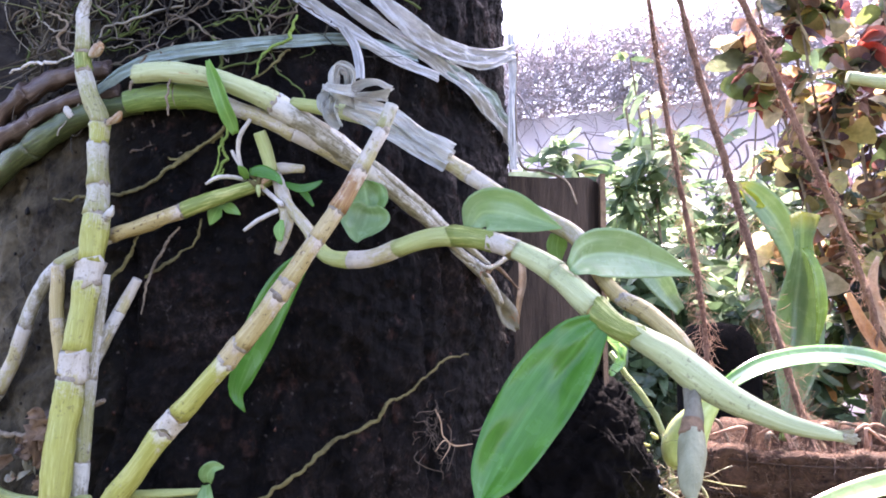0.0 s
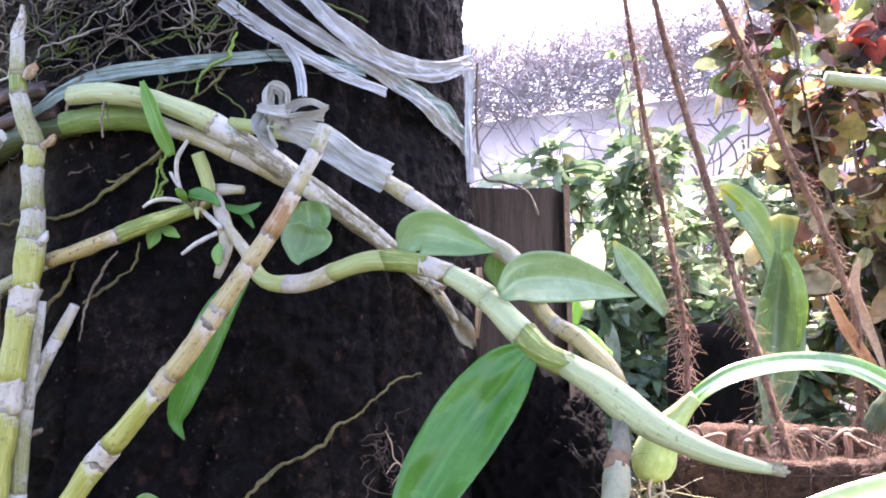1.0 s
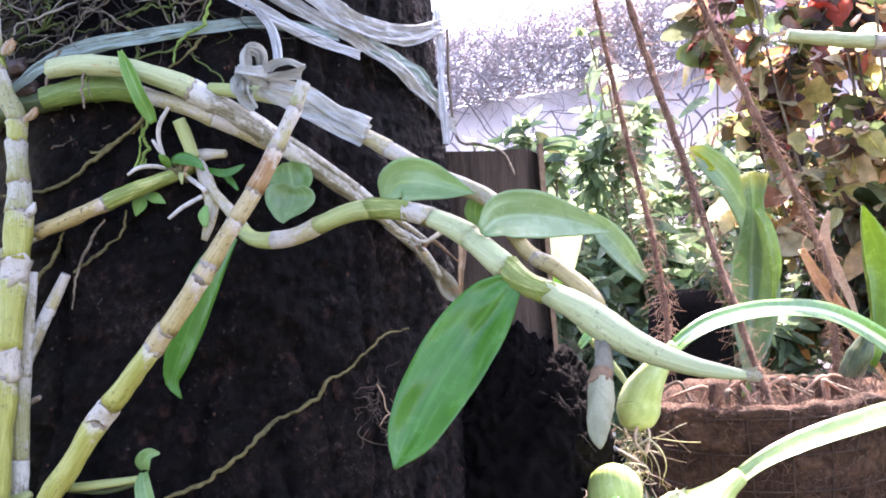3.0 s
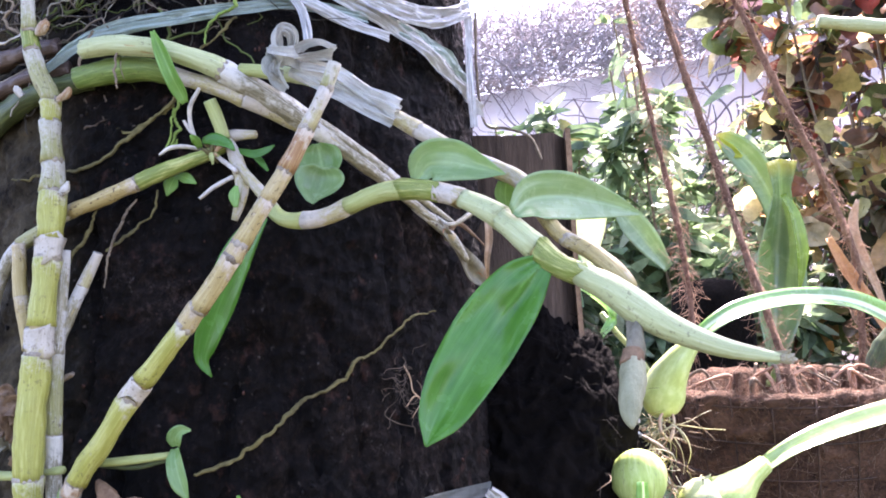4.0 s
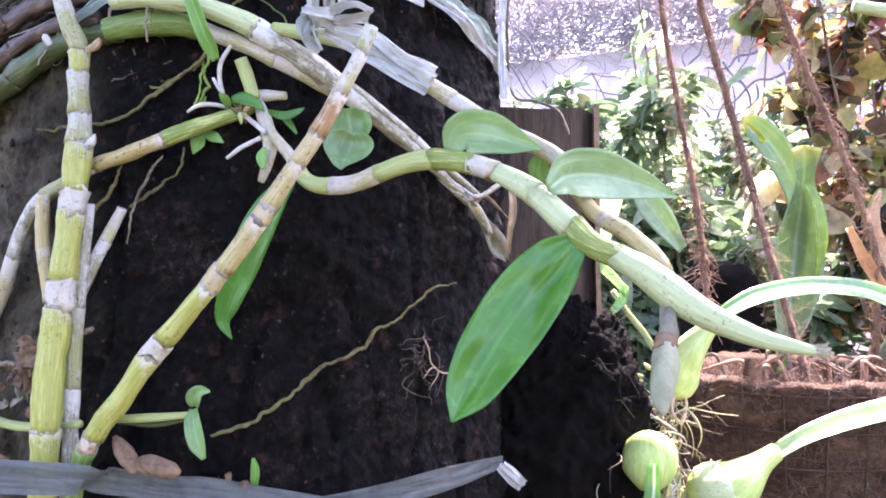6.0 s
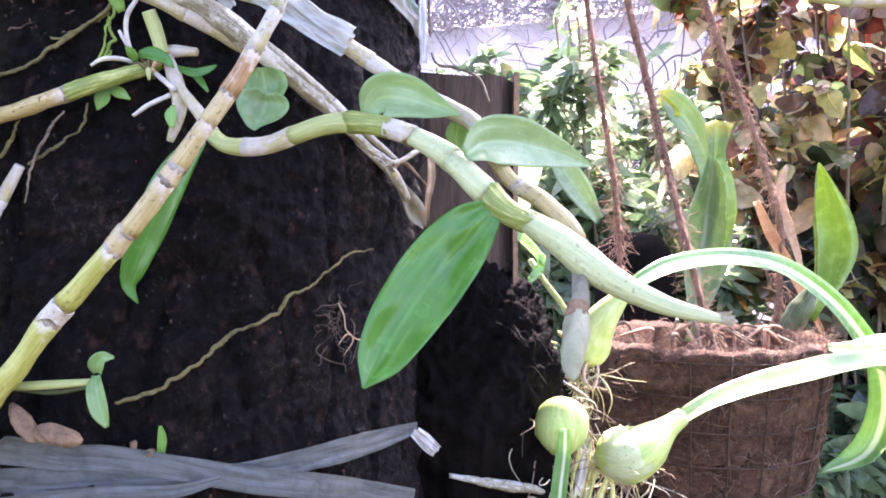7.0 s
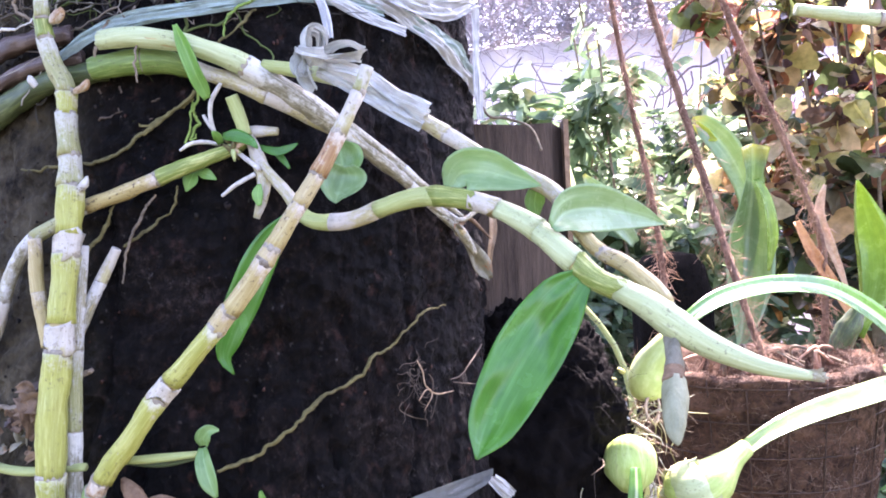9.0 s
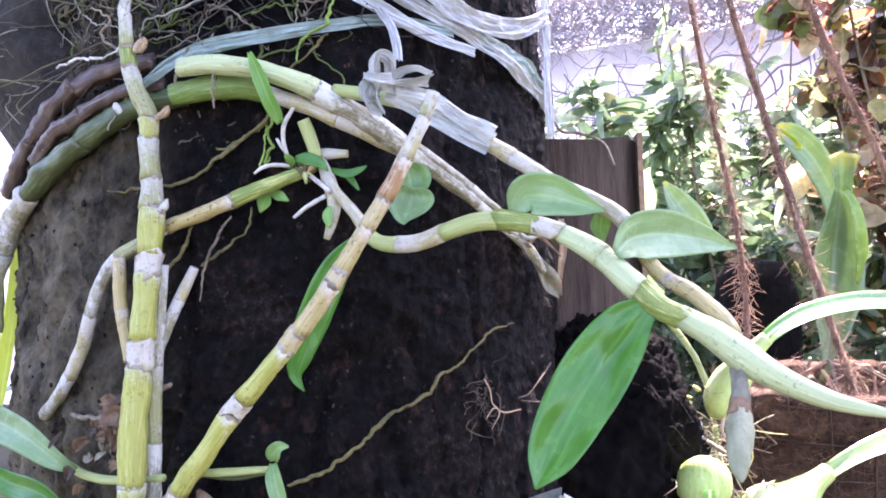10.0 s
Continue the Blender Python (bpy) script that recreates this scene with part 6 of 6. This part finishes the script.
def bulb_roots():
    r2 = random.Random(21)
    made = []
    for cx, cy, cz, n, sx, sz in ((0.180, 0.65, 1.055, 150, 0.03, 0.045), (0.240, 0.665, 1.04, 70, 0.022, 0.02), (0.182, 0.735, 1.095, 60, 0.010, 0.016), (0.205, 0.715, 1.09, 30, 0.02, 0.02), (0.165, 0.635, 1.035, 12, 0.012, 0.015), (0.221, 0.704, 1.110, 34, 0.010, 0.006), (0.210, 0.712, 1.088, 40, 0.012, 0.016)):
        for _ in range(n):
            p = np.array([r2.gauss(cx, sx * 0.6), r2.gauss(cy, 0.015), r2.gauss(cz, sz * 0.6)])
            v = np.array([r2.uniform(-1, 1), r2.uniform(-0.6, 0.6), r2.uniform(-1.3, 0.5)]) * 0.0045
            pts = [p]
            for _ in range(5):
                v = v + np.array([r2.uniform(-1, 1), r2.uniform(-1, 1), r2.uniform(-1, 0.8)]) * 0.004
                p = p + v
                pts.append(p)
            made.append(thread(spline(pts, 12), np.linspace(1, 0.6, 12) * r2.uniform(0.0002, 0.0007), 5))
    tagged(part("bulb_roots", join_meshes(made), by_island("bulb_root", [(0.62, 0.56, 0.36), (0.50, 0.46, 0.20), (0.70, 0.65, 0.50), (0.34, 0.22, 0.13), (0.24, 0.16, 0.10)], 0.7, 0.1)), "tangle of pale yellow roots under the bulbs", "roots", kind="stuff")


bulb_roots()


def thick_roots():
    bunch = thing("root_bunch", "bunch of short bright yellow-green roots under the bulbs", "roots")
    r2 = random.Random(14)
    top, low = [(0.2039, 0.655, 1.0619), (0.2232, 0.66, 1.052)], [(0.1955, 0.64, 1.026), (0.2159, 0.645, 1.0266)]
    for k in range(17):
        u = r2.random()
        a = np.array(top[0]) * (1 - u) + np.array(top[1]) * u
        u = min(1.2, max(-0.2, u + r2.uniform(-0.5, 0.1)))
        b = np.array(low[0]) * (1 - u) + np.array(low[1]) * u
        b = a + (b - a) * r2.uniform(0.5, 1.15)
        m = (a + b) / 2 + np.array([r2.uniform(-1, 1), r2.uniform(-1.5, 0.5), r2.uniform(-1, 1)]) * 0.003
        rad = r2.uniform(0.0009, 0.0017)
        part("root", tube_mesh(spline([(*a, rad), (*m, rad * 1.1), (*b, rad * 0.7)], 9), 0, 0.3, 7, k), ROOT_YELLOW if k % 3 else ROOT_PALE, bunch)
    for k, line in enumerate(([(0.2249, 0.64, 1.045, 0.00177), (0.2265, 0.638, 1.0313, 0.00176), (0.2244, 0.638, 1.009, 0.00177)], [(0.2237, 0.642, 1.0435, 0.00199), (0.218, 0.64, 1.0309, 0.00221), (0.2095, 0.64, 1.0109, 0.00199)])):
        part("root", tube_mesh(spline(line, 16), 0, 0.2, 8, 30 + k), ROOT_YELLOW, bunch)
    for k, line in enumerate(([(0.226, 0.7, 1.1223, 0.00096), (0.2178, 0.695, 1.1174, 0.00119), (0.2153, 0.69, 1.1082, 0.00118), (0.2198, 0.688, 1.0996, 0.00141)], [(0.226, 0.7, 1.1213, 0.00096), (0.2273, 0.695, 1.1135, 0.00119), (0.2242, 0.69, 1.103, 0.00166), (0.2209, 0.688, 1.0981, 0.00189)], [(0.1965, 0.66, 1.108, 0.00158), (0.2041, 0.65, 1.1037, 0.00178), (0.2153, 0.65, 1.0955, 0.00112)])):
        part("looped_root", tube_mesh(spline(line, 20), 0, 0.35, 8, 40 + k), ROOT_BROWN if k == 2 else HUSK, bunch)
    for k in range(26):
        p = np.array([(0.1898, 0.7, 1.1175)][0]) + np.array([r2.gauss(0, 0.008), r2.gauss(0, 0.006), r2.gauss(0, 0.013)])
        d = np.array([r2.uniform(-1, 1), r2.uniform(-0.6, 0.2), r2.uniform(-0.6, 0.6)]) * 0.008
        rad = r2.uniform(0.0010, 0.0022)
        part("knob", tube_mesh(spline([(*p, rad * 0.6), (*(p + d * 0.5), rad), (*(p + d), rad * 0.5)], 7), 0, 0.5, 7, k), (ROOT_YELLOW, ROOT_PALE, HUSK)[k % 3], bunch)
    stick = thing("dead_twig", "pale grey broken stick below the bulbs", "twig")
    part("twig_body", tube_mesh(spline([(0.1047, 0.605, 1.0564, 0.00161), (0.1384, 0.61, 1.0483, 0.00347), (0.1603, 0.615, 1.0437, 0.0031), (0.1743, 0.62, 1.0384, 0.00126)], 24), 0.05, 0.5, 10, 5), CANE_GREY, stick)


thick_roots()

dry_tuft = thing("dried_sheath", "dry grey-green sheaths at the end of a cane", "dried sheath")
leaf(dry_tuft, [(0.0644, 0.5253, 1.2628, 0.00204), (0.0735, 0.5426, 1.2498, 0.00387), (0.0815, 0.5577, 1.2369, 0.00653), (0.0867, 0.5646, 1.2274, 0.00147)], SHEATH_DRY, "flake", cup=0.6, wave=0.6, seed=71)
leaf(dry_tuft, [(0.0903, 0.585, 1.2788, 0.0019), (0.0913, 0.585, 1.2606, 0.00267), (0.089, 0.59, 1.2454, 0.00192), (0.0886, 0.6, 1.2318, 0.00078)], HUSK, "flake", cup=0.5, wave=0.4, seed=72)
part("stem", tube_mesh(spline([(0.047, 0.5142, 1.2766, 0.00148), (0.0613, 0.5299, 1.2646, 0.00205), (0.0686, 0.5348, 1.2575, 0.00311), (0.0761, 0.547, 1.2446, 0.0016)], 20), 0.05, 0.5, 9, 73), CANE_GREY, dry_tuft)
part("stem", tube_mesh(spline([(0.0569, 0.5265, 1.2738, 0.00136), (0.0682, 0.5313, 1.2666, 0.00206), (0.0801, 0.5495, 1.2739, 0.00249), (0.085, 0.5554, 1.2766, 0.0007)], 20) * (1, 1, 1, 0.62), 0.05, 0.5, 9, 74), CANE_GREY, dry_tuft)
part("stem", tube_mesh(spline([(0.066, 0.535, 1.262, 0.0016), (0.072, 0.543, 1.268, 0.0015), (0.080, 0.553, 1.262, 0.0011), (0.088, 0.566, 1.254, 0.0006)], 20), 0.05, 0.5, 9, 75), HUSK_DARK, dry_tuft)
part("knob", tube_mesh(spline([(0.0645, 0.5315, 1.2625, 0.0014), (0.0672, 0.5345, 1.2592, 0.0034), (0.0695, 0.5375, 1.2560, 0.0013)], 12), 0.1, 0.5, 10, 76), CANE_TAN, dry_tuft)
for k, line in enumerate(([(-0.1409, 0.45, 1.377, 0.00213), (-0.1352, 0.446, 1.3787, 0.00302), (-0.1328, 0.445, 1.3807, 0.00181)], [(-0.1287, 0.444, 1.3388, 0.0021), (-0.1219, 0.44, 1.3408, 0.00297), (-0.12, 0.44, 1.3436, 0.00119)], [(-0.1281, 0.44, 1.2875, 0.00179), (-0.1229, 0.437, 1.291, 0.00236), (-0.1216, 0.437, 1.2948, 0.00089)], [(-0.1493, 0.447, 1.3428, 0.00152), (-0.1511, 0.446, 1.3458, 0.00212), (-0.1517, 0.446, 1.3482, 0.00091)])):
    part("bud", tube_mesh(spline(line, 12) * (1, 1, 1, 0.72), 0.16, 0.9, 12, 80 + k, True, 0.8), CANE_RUST if k < 2 else CANE_GREY, cane_tall)
broad = thing("broad_leaf_plant", "broad-leaved plant behind the post, one leaf painted pale as if sunlit", "plant")
leaf(broad, [(0.2592, 1.4, 1.2443, 0.00918), (0.2574, 1.4, 1.2905, 0.02573), (0.2647, 1.4, 1.3361, 0.02851), (0.2785, 1.4, 1.372, 0.0046)], LEAF_SUNLIT, cup=0.3, seed=90, facing=(0.2, -1, 0.5))
leaf(broad, [(0.39, 1.42, 1.2348, 0.00927), (0.3535, 1.4, 1.283, 0.02289), (0.3248, 1.4, 1.3221, 0.02018), (0.3045, 1.4, 1.3533, 0.00276)], UPRIGHT, cup=0.3, seed=91, facing=(0, -1, 0.4))
leaf(broad, [(0.2347, 1.45, 1.2189, 0.01428), (0.2494, 1.45, 1.2846, 0.01905), (0.2398, 1.45, 1.3429, 0.00382)], LEAF_YOUNG, cup=0.3, seed=92)
leaf(broad, [(0.2686, 1.4, 1.1333, 0.00915), (0.2868, 1.38, 1.1692, 0.02075), (0.2516, 1.36, 1.208, 0.01781), (0.2258, 1.36, 1.2189, 0.00268)], LEAF_YOUNG, cup=0.3, seed=93, facing=(0, -0.6, 1))
part("stem", tube_mesh(spline([(0.36, 1.42, -0.02, 0.006), (0.37, 1.42, 0.6, 0.006), (0.365, 1.41, 1.0, 0.005), [(0.2728, 1.41, 1.1695, 0.00461)][0]], 30), 0, 0.1, 8, 4), CANE_GREEN, broad)

# ---- garden behind ----
def leaf_shape(length, width, rows=5, bend=0.2, curl=0.0, ruffle=0.0):
    """A pointed leaf lying along +x, as (verts, faces); ruffle: a wavy, toothed edge."""
    v, f = [], []
    for i in range(rows + 1):
        u = i / rows
        w = width / 2 * math.sin(math.pi * (0.02 + 0.96 * u) ** 0.8) ** 0.62
        z = -bend * length * u * u
        wl, wr = w * (1 + ruffle * math.sin(17 * u + 1)), w * (1 + ruffle * math.sin(19 * u + 4))
        v += [(u * length, -wl, z + 0.18 * w + 1.4 * ruffle * w * math.sin(11 * u)), (u * length, 0, z), (u * length, wr, z + 0.18 * w + 1.4 * ruffle * w * math.sin(13 * u + 2))]
    for i in range(rows):
        for k in (0, 1):
            a = i * 3 + k
            f.append((a, a + 3, a + 4, a + 1))
    return [(x, y + curl * x * x / length, z + curl * y * x / length * 2) for x, y, z in v], f


def shrub(name, label, base, height, spread, n_leaf, length, width, mat, seed, parts=True, limbs=9, wood=None, low=0.1, zone=None, ruffle=0.0):
    """A shrub: stems from the base with leaves along them."""
    r2 = random.Random(seed)
    bush = thing(name, label, "shrub")
    bush.location = base
    shapes = []
    for k in range(4):
        v, f = leaf_shape(length * (0.8 + 0.15 * k), width * (0.85 + 0.1 * k), 7, 0.08 + 0.2 * k, (k - 1.5) * 0.25, ruffle)
        shapes.append((v, f))
    kinds = mat if zone else [mat]
    meshes = [[mesh_of(v, f) for v, f in shapes] for _ in kinds] if parts else None
    heaps = [[] for _ in kinds]
    made, stems = [], []
    tips = []
    for s in range(limbs):
        a = r2.uniform(0, 6.283)
        top = np.array([math.cos(a) * spread[0] * r2.uniform(0.3, 1), math.sin(a) * spread[1] * r2.uniform(0.3, 1), height * r2.uniform(0.6, 1.05)])
        pts = [np.array([r2.uniform(-0.05, 0.05), r2.uniform(-0.05, 0.05), -0.05]), top * (0.3, 0.3, 0.4) + (r2.uniform(-0.1, 0.1) * spread[0], 0, 0), top * (0.75, 0.75, 0.75), top]
        c = spline(pts, 30)
        stems.append(c)
        part("stem", mesh_of(*thread(c, np.linspace(0.008, 0.003, 30), 6)), wood or ROOT_BROWN, bush)
        for _ in range(5):
            i = r2.randint(8, 28)
            d = np.array([r2.uniform(-1, 1) * spread[0] * 0.4, r2.uniform(-1, 1) * spread[1] * 0.4, r2.uniform(-0.1, 0.25) * height * 0.5])
            c2 = spline([c[i], c[i] + d * 0.5 + (0, 0, 0.02), c[i] + d], 12)
            made.append(thread(c2, np.linspace(0.003, 0.0012, 12), 4))
            stems.append(c2)
    tagged(part("twig_mass", join_meshes(made), wood or ROOT_BROWN, bush), kind="stuff")
    for n in range(n_leaf):
        c = stems[r2.randrange(len(stems))]
        i = r2.randrange(len(c) // 4, len(c))
        p = Vector(c[i]) + Vector((r2.gauss(0, 0.015), r2.gauss(0, 0.015), r2.gauss(0, 0.015)))
        if p.z < low * height:
            continue
        m = Matrix.Translation(p) @ Euler((r2.uniform(-1.2, 1.2), r2.uniform(-0.7, 0.9), r2.uniform(0, 6.283))).to_matrix().to_4x4() @ Matrix.Scale(r2.uniform(0.65, 1.25), 4)
        k = r2.randrange(4)
        z = zone(p + Vector(base), r2) if zone else 0
        if parts and n < 280:
            ob = new("leaf", meshes[z][k])
            if not meshes[z][k].materials:
                meshes[z][k].materials.append(kinds[z][0])
            ob.parent, ob.matrix_local = bush, m
        else:
            v, f = shapes[k]
            heaps[z].append(([tuple(m @ Vector(x)) for x in v], f))
    for heap, pair in zip(heaps, kinds):
        if heap:
            tagged(part("foliage", join_meshes(heap), pair[1], bush), kind="stuff")
    return bush


RED_YELLOW = [(0.69, 0.60, 0.20), (0.39, 0.17, 0.08), (0.18, 0.23, 0.07), (0.80, 0.71, 0.41), (0.10, 0.14, 0.06), (0.60, 0.37, 0.18), (0.34, 0.30, 0.11), (0.16, 0.09, 0.06), (0.76, 0.60, 0.34)]
DARK_RED = [(0.22, 0.09, 0.08), (0.13, 0.07, 0.07), (0.46, 0.11, 0.08), (0.12, 0.14, 0.08), (0.36, 0.20, 0.12), (0.16, 0.10, 0.13), (0.84, 0.72, 0.46), (0.09, 0.08, 0.08), (0.26, 0.15, 0.11), (0.12, 0.10, 0.06)]
DARK_GREEN = [(0.07, 0.10, 0.045), (0.12, 0.16, 0.06), (0.20, 0.11, 0.07), (0.07, 0.08, 0.055), (0.48, 0.44, 0.16), (0.15, 0.12, 0.07), (0.06, 0.07, 0.05), (0.62, 0.36, 0.14), (0.08, 0.09, 0.07)]
GREENS = [(0.13, 0.21, 0.10), (0.21, 0.32, 0.16), (0.31, 0.43, 0.24), (0.08, 0.13, 0.07), (0.46, 0.55, 0.36), (0.17, 0.24, 0.15)]
mats_red = [(by_object(n + "_leaf", c, 0.12, 0.55), by_island(n + "_foliage", c, 0.12, 0.55)) for n, c in (("croton_bright", RED_YELLOW), ("croton_red", DARK_RED), ("croton_green", DARK_GREEN))]


def croton_zone(p, r2):
    """Dark red on top, a bright band, dull green below, with patches."""
    h = p.z + 0.16 * noise.noise(p * 2.6) + r2.gauss(0, 0.04)
    if h < 1.34:
        return 2 if r2.random() < 0.85 else 0
    patch = noise.noise(p * 3.1 + Vector((7, 0, 2)))
    if h < 1.56 and patch > -0.12:
        return 0
    return 1 if r2.random() < 0.55 + 0.6 * patch else 0


mats_green = (by_object("shrub_leaf", GREENS, 0.16, 0.42), by_island("shrub_foliage", GREENS, 0.16, 0.42))
shrub("croton_shrub", "dense shrub with yellow, orange and dark red leaves", (1.15, 2.05, 0), 2.35, (0.42, 0.35), 3600, 0.058, 0.048, mats_red, 1, True, 20, zone=croton_zone, ruffle=0.07)
shrub("croton_shrub", "dense shrub with brown, red and green leaves", (1.7, 2.3, 0), 2.4, (0.5, 0.4), 3600, 0.062, 0.050, mats_red, 2, True, 18, zone=croton_zone, ruffle=0.07)
shrub("croton_shrub", "tall dark red shrub at the back of the garden", (1.75, 2.95, 0), 2.75, (0.6, 0.4), 3600, 0.070, 0.058, mats_red, 8, True, 22, zone=croton_zone, ruffle=0.07)
shrub("green_shrub", "green shrub with narrow glossy leaves", (0.66, 2.35, 0), 1.74, (0.44, 0.3), 4600, 0.075, 0.024, mats_green, 3, True, 16)
shrub("green_shrub", "low green shrub with narrow glossy leaves", (1.15, 1.75, 0), 1.22, (0.38, 0.3), 3000, 0.07, 0.028, mats_green, 4, True, 14)
shrub("green_shrub", "green shrub behind the post", (0.33, 2.4, 0), 1.60, (0.32, 0.25), 3400, 0.085, 0.028, mats_green, 5, True, 12)
shrub("green_shrub", "green shrub beside the trunk", (-0.95, 2.2, 0), 1.3, (0.3, 0.3), 900, 0.12, 0.045, mats_green, 6, False, 10)
shrub("green_shrub", "tall green shrub with narrow leaves", (0.86, 2.9, 0), 2.3, (0.42, 0.3), 4200, 0.08, 0.025, mats_green, 7, True, 12)
shrub("green_shrub", "low dark green shrub along the fence", (0.5, 3.5, 0), 1.68, (0.75, 0.25), 3600, 0.075, 0.034, mats_green, 9, False, 18)

# Stands in for a dark pot-like lump; shaped as a stump down to the ground.
stump = thing("dark_lump", "dark rounded lump among the shrubs, built as a stump", "stump")
part("lump_body", tube_mesh([(0.53, 1.72, 0.0, 0.085), (0.53, 1.72, 0.5, 0.08), (0.53, 1.72, 0.9, 0.078), (0.53, 1.72, 1.12, 0.078), (0.53, 1.72, 1.18, 0.07), (0.53, 1.72, 1.205, 0.05), (0.53, 1.72, 1.212, 0.01)], 0.04, 0.12, 30, 2), FIBRE_DARK, stump)

def shade_crown():
    """Unseen limbs and leaves, added over the big tree's trunk to shade the canes below."""
    r2 = random.Random(77)
    tree = bpy.data.objects["tree"]
    twigs, leaves = [], []
    shapes = [leaf_shape(0.13 * k, 0.06 * k, 4, 0.2, 0.2) for k in (0.8, 1.0, 1.2)]
    for s in range(12):
        a = 6.283 * s / 12 + r2.uniform(-0.2, 0.2)
        d = np.array([math.cos(a), math.sin(a), 0])
        reach = r2.uniform(0.95, 1.2)
        start = np.array([TRUNK_X, trunk_y(2.4), 2.38 + 0.02 * s])
        c = spline([start, start + d * reach * 0.4 + (0, 0, 0.25), start + d * reach + (0, 0, 0.45)], 24)
        part("added_limb", mesh_of(*thread(c, np.linspace(0.045, 0.008, 24), 8)), ROOT_BROWN, tree)
        for _ in range(20):
            i = r2.randint(5, 23)
            e = c[i] + np.array([r2.uniform(-1, 1), r2.uniform(-1, 1), r2.uniform(-0.5, 0.7)]) * 0.30
            t = spline([c[i], (c[i] + e) / 2 + (0, 0, 0.03), e], 9)
            twigs.append(thread(t, np.linspace(0.006, 0.002, 9), 4))
            for _ in range(15):
                p = Vector(t[r2.randrange(2, 9)]) + Vector((r2.gauss(0, 0.03), r2.gauss(0, 0.03), r2.gauss(0, 0.03)))
                m = Matrix.Translation(p) @ Euler((r2.uniform(-0.6, 0.6), r2.uniform(-0.5, 0.8), r2.uniform(0, 6.283))).to_matrix().to_4x4()
                v, f = shapes[r2.randrange(3)]
                leaves.append(([tuple(m @ Vector(x)) for x in v], f))
    tagged(part("twig_mass", join_meshes(twigs), ROOT_BROWN, tree), kind="stuff")
    tagged(part("crown", join_meshes(leaves), mats_green[1], tree), kind="stuff")


shade_crown()

# wall, hedge
PLASTER, pnt, pp = material("white_sheet", (0.8, 0.78, 0.8), 0.6, 0.3)
sheet_col = ramp(pnt, noise_of(pnt, coords(pnt), 3, 6, 0.65), [(0.3, (0.62, 0.58, 0.62)), (0.7, (0.84, 0.82, 0.84))])
pnt.links.new(sheet_col, pp.inputs["Base Color"])
see_through(pnt, pp, sheet_col, 0.34)
bm = bmesh.new()
bmesh.ops.create_cube(bm, size=1)
bmesh.ops.scale(bm, vec=(14, 0.012, 2.42), verts=bm.verts)
bmesh.ops.bevel(bm, geom=bm.edges[:], offset=0.003, segments=1, affect="EDGES")
bmesh.ops.translate(bm, vec=(0, 0, 1.21), verts=bm.verts)
TURN_WALL = pose(0.5, 5.2, 0, 0, 0, -23)
bmesh.ops.transform(bm, matrix=TURN_WALL, verts=bm.verts)
tagged(part("wall_garden", from_bm(bm, False), PLASTER), "white translucent sheet fence behind the garden", "fence", kind="structure")


def twig_hedge(name, label, centre, size, n, seed, thick, cols, reach=0.08):
    r2 = np.random.RandomState(seed)
    p = (r2.rand(n, 1, 3) - 0.5) * size + centre
    turn = np.array(TURN_WALL.to_3x3())
    first = (r2.rand(n, 3) * 2 - 1) * (1, 0.5, 0.85) + (0, 0, 0.15)
    steps = first[:, None] * reach + np.cumsum((r2.rand(n, 5, 3) * 2 - 1) * reach * 0.6, 1)
    p = np.concatenate([p, p + np.cumsum(steps, 1)], 1) @ turn.T + np.array(TURN_WALL.translation)
    ob = thing(name, label, "hedge")
    tagged(part("twig_mass", thread_heap(p, (0.4 + 0.6 * r2.rand(n)) * thick), by_island(name + "_twig", cols, 0.7, 0), ob), kind="stuff")


twig_hedge("bare_hedge", "dense bare twigs of a creeper above the wall", (0.3, 0.05, 2.66), (7, 0.5, 0.5), 17000, 1, 0.0042, [(0.48, 0.43, 0.46), (0.38, 0.34, 0.36), (0.56, 0.51, 0.54)], 0.036)


def creeper():
    """Long bare vines that wind over the fence, each a stem of its own."""
    r2 = random.Random(2)
    vine = thing("bare_creeper", "thin bare purple-grey vines winding over the white fence", "creeper")
    vine_mat = by_object("vine_stem", [(0.26, 0.21, 0.23), (0.36, 0.30, 0.32), (0.30, 0.25, 0.25), (0.22, 0.18, 0.20)], 0.7, 0)
    for k in range(120):
        p = np.array([r2.uniform(-1.4, 2.4), r2.uniform(-0.5, -0.1), r2.uniform(1.75, 2.35)])
        way = r2.uniform(0, 6.283)
        pts = [p]
        for _ in range(9):
            way += r2.gauss(0, 0.45)
            p = p + np.array([math.cos(way) * 0.075, r2.uniform(-0.03, 0.03), math.sin(way) * 0.075])
            pts.append(p)
        c = np.array([TURN_WALL @ Vector(q) for q in spline(pts, 30)])
        part("stem", mesh_of(*thread(c, np.linspace(1, 0.4, 30) * r2.uniform(0.003, 0.008), 5)), vine_mat, vine)


creeper()
twig_hedge("low_hedge", "dim tangle of grey-green twigs at the foot of the fence", (0.3, -0.45, 1.32), (7, 0.35, 0.75), 6500, 3, 0.006, [(0.12, 0.12, 0.12), (0.18, 0.18, 0.18), (0.14, 0.17, 0.12), (0.24, 0.23, 0.25)], 0.045)
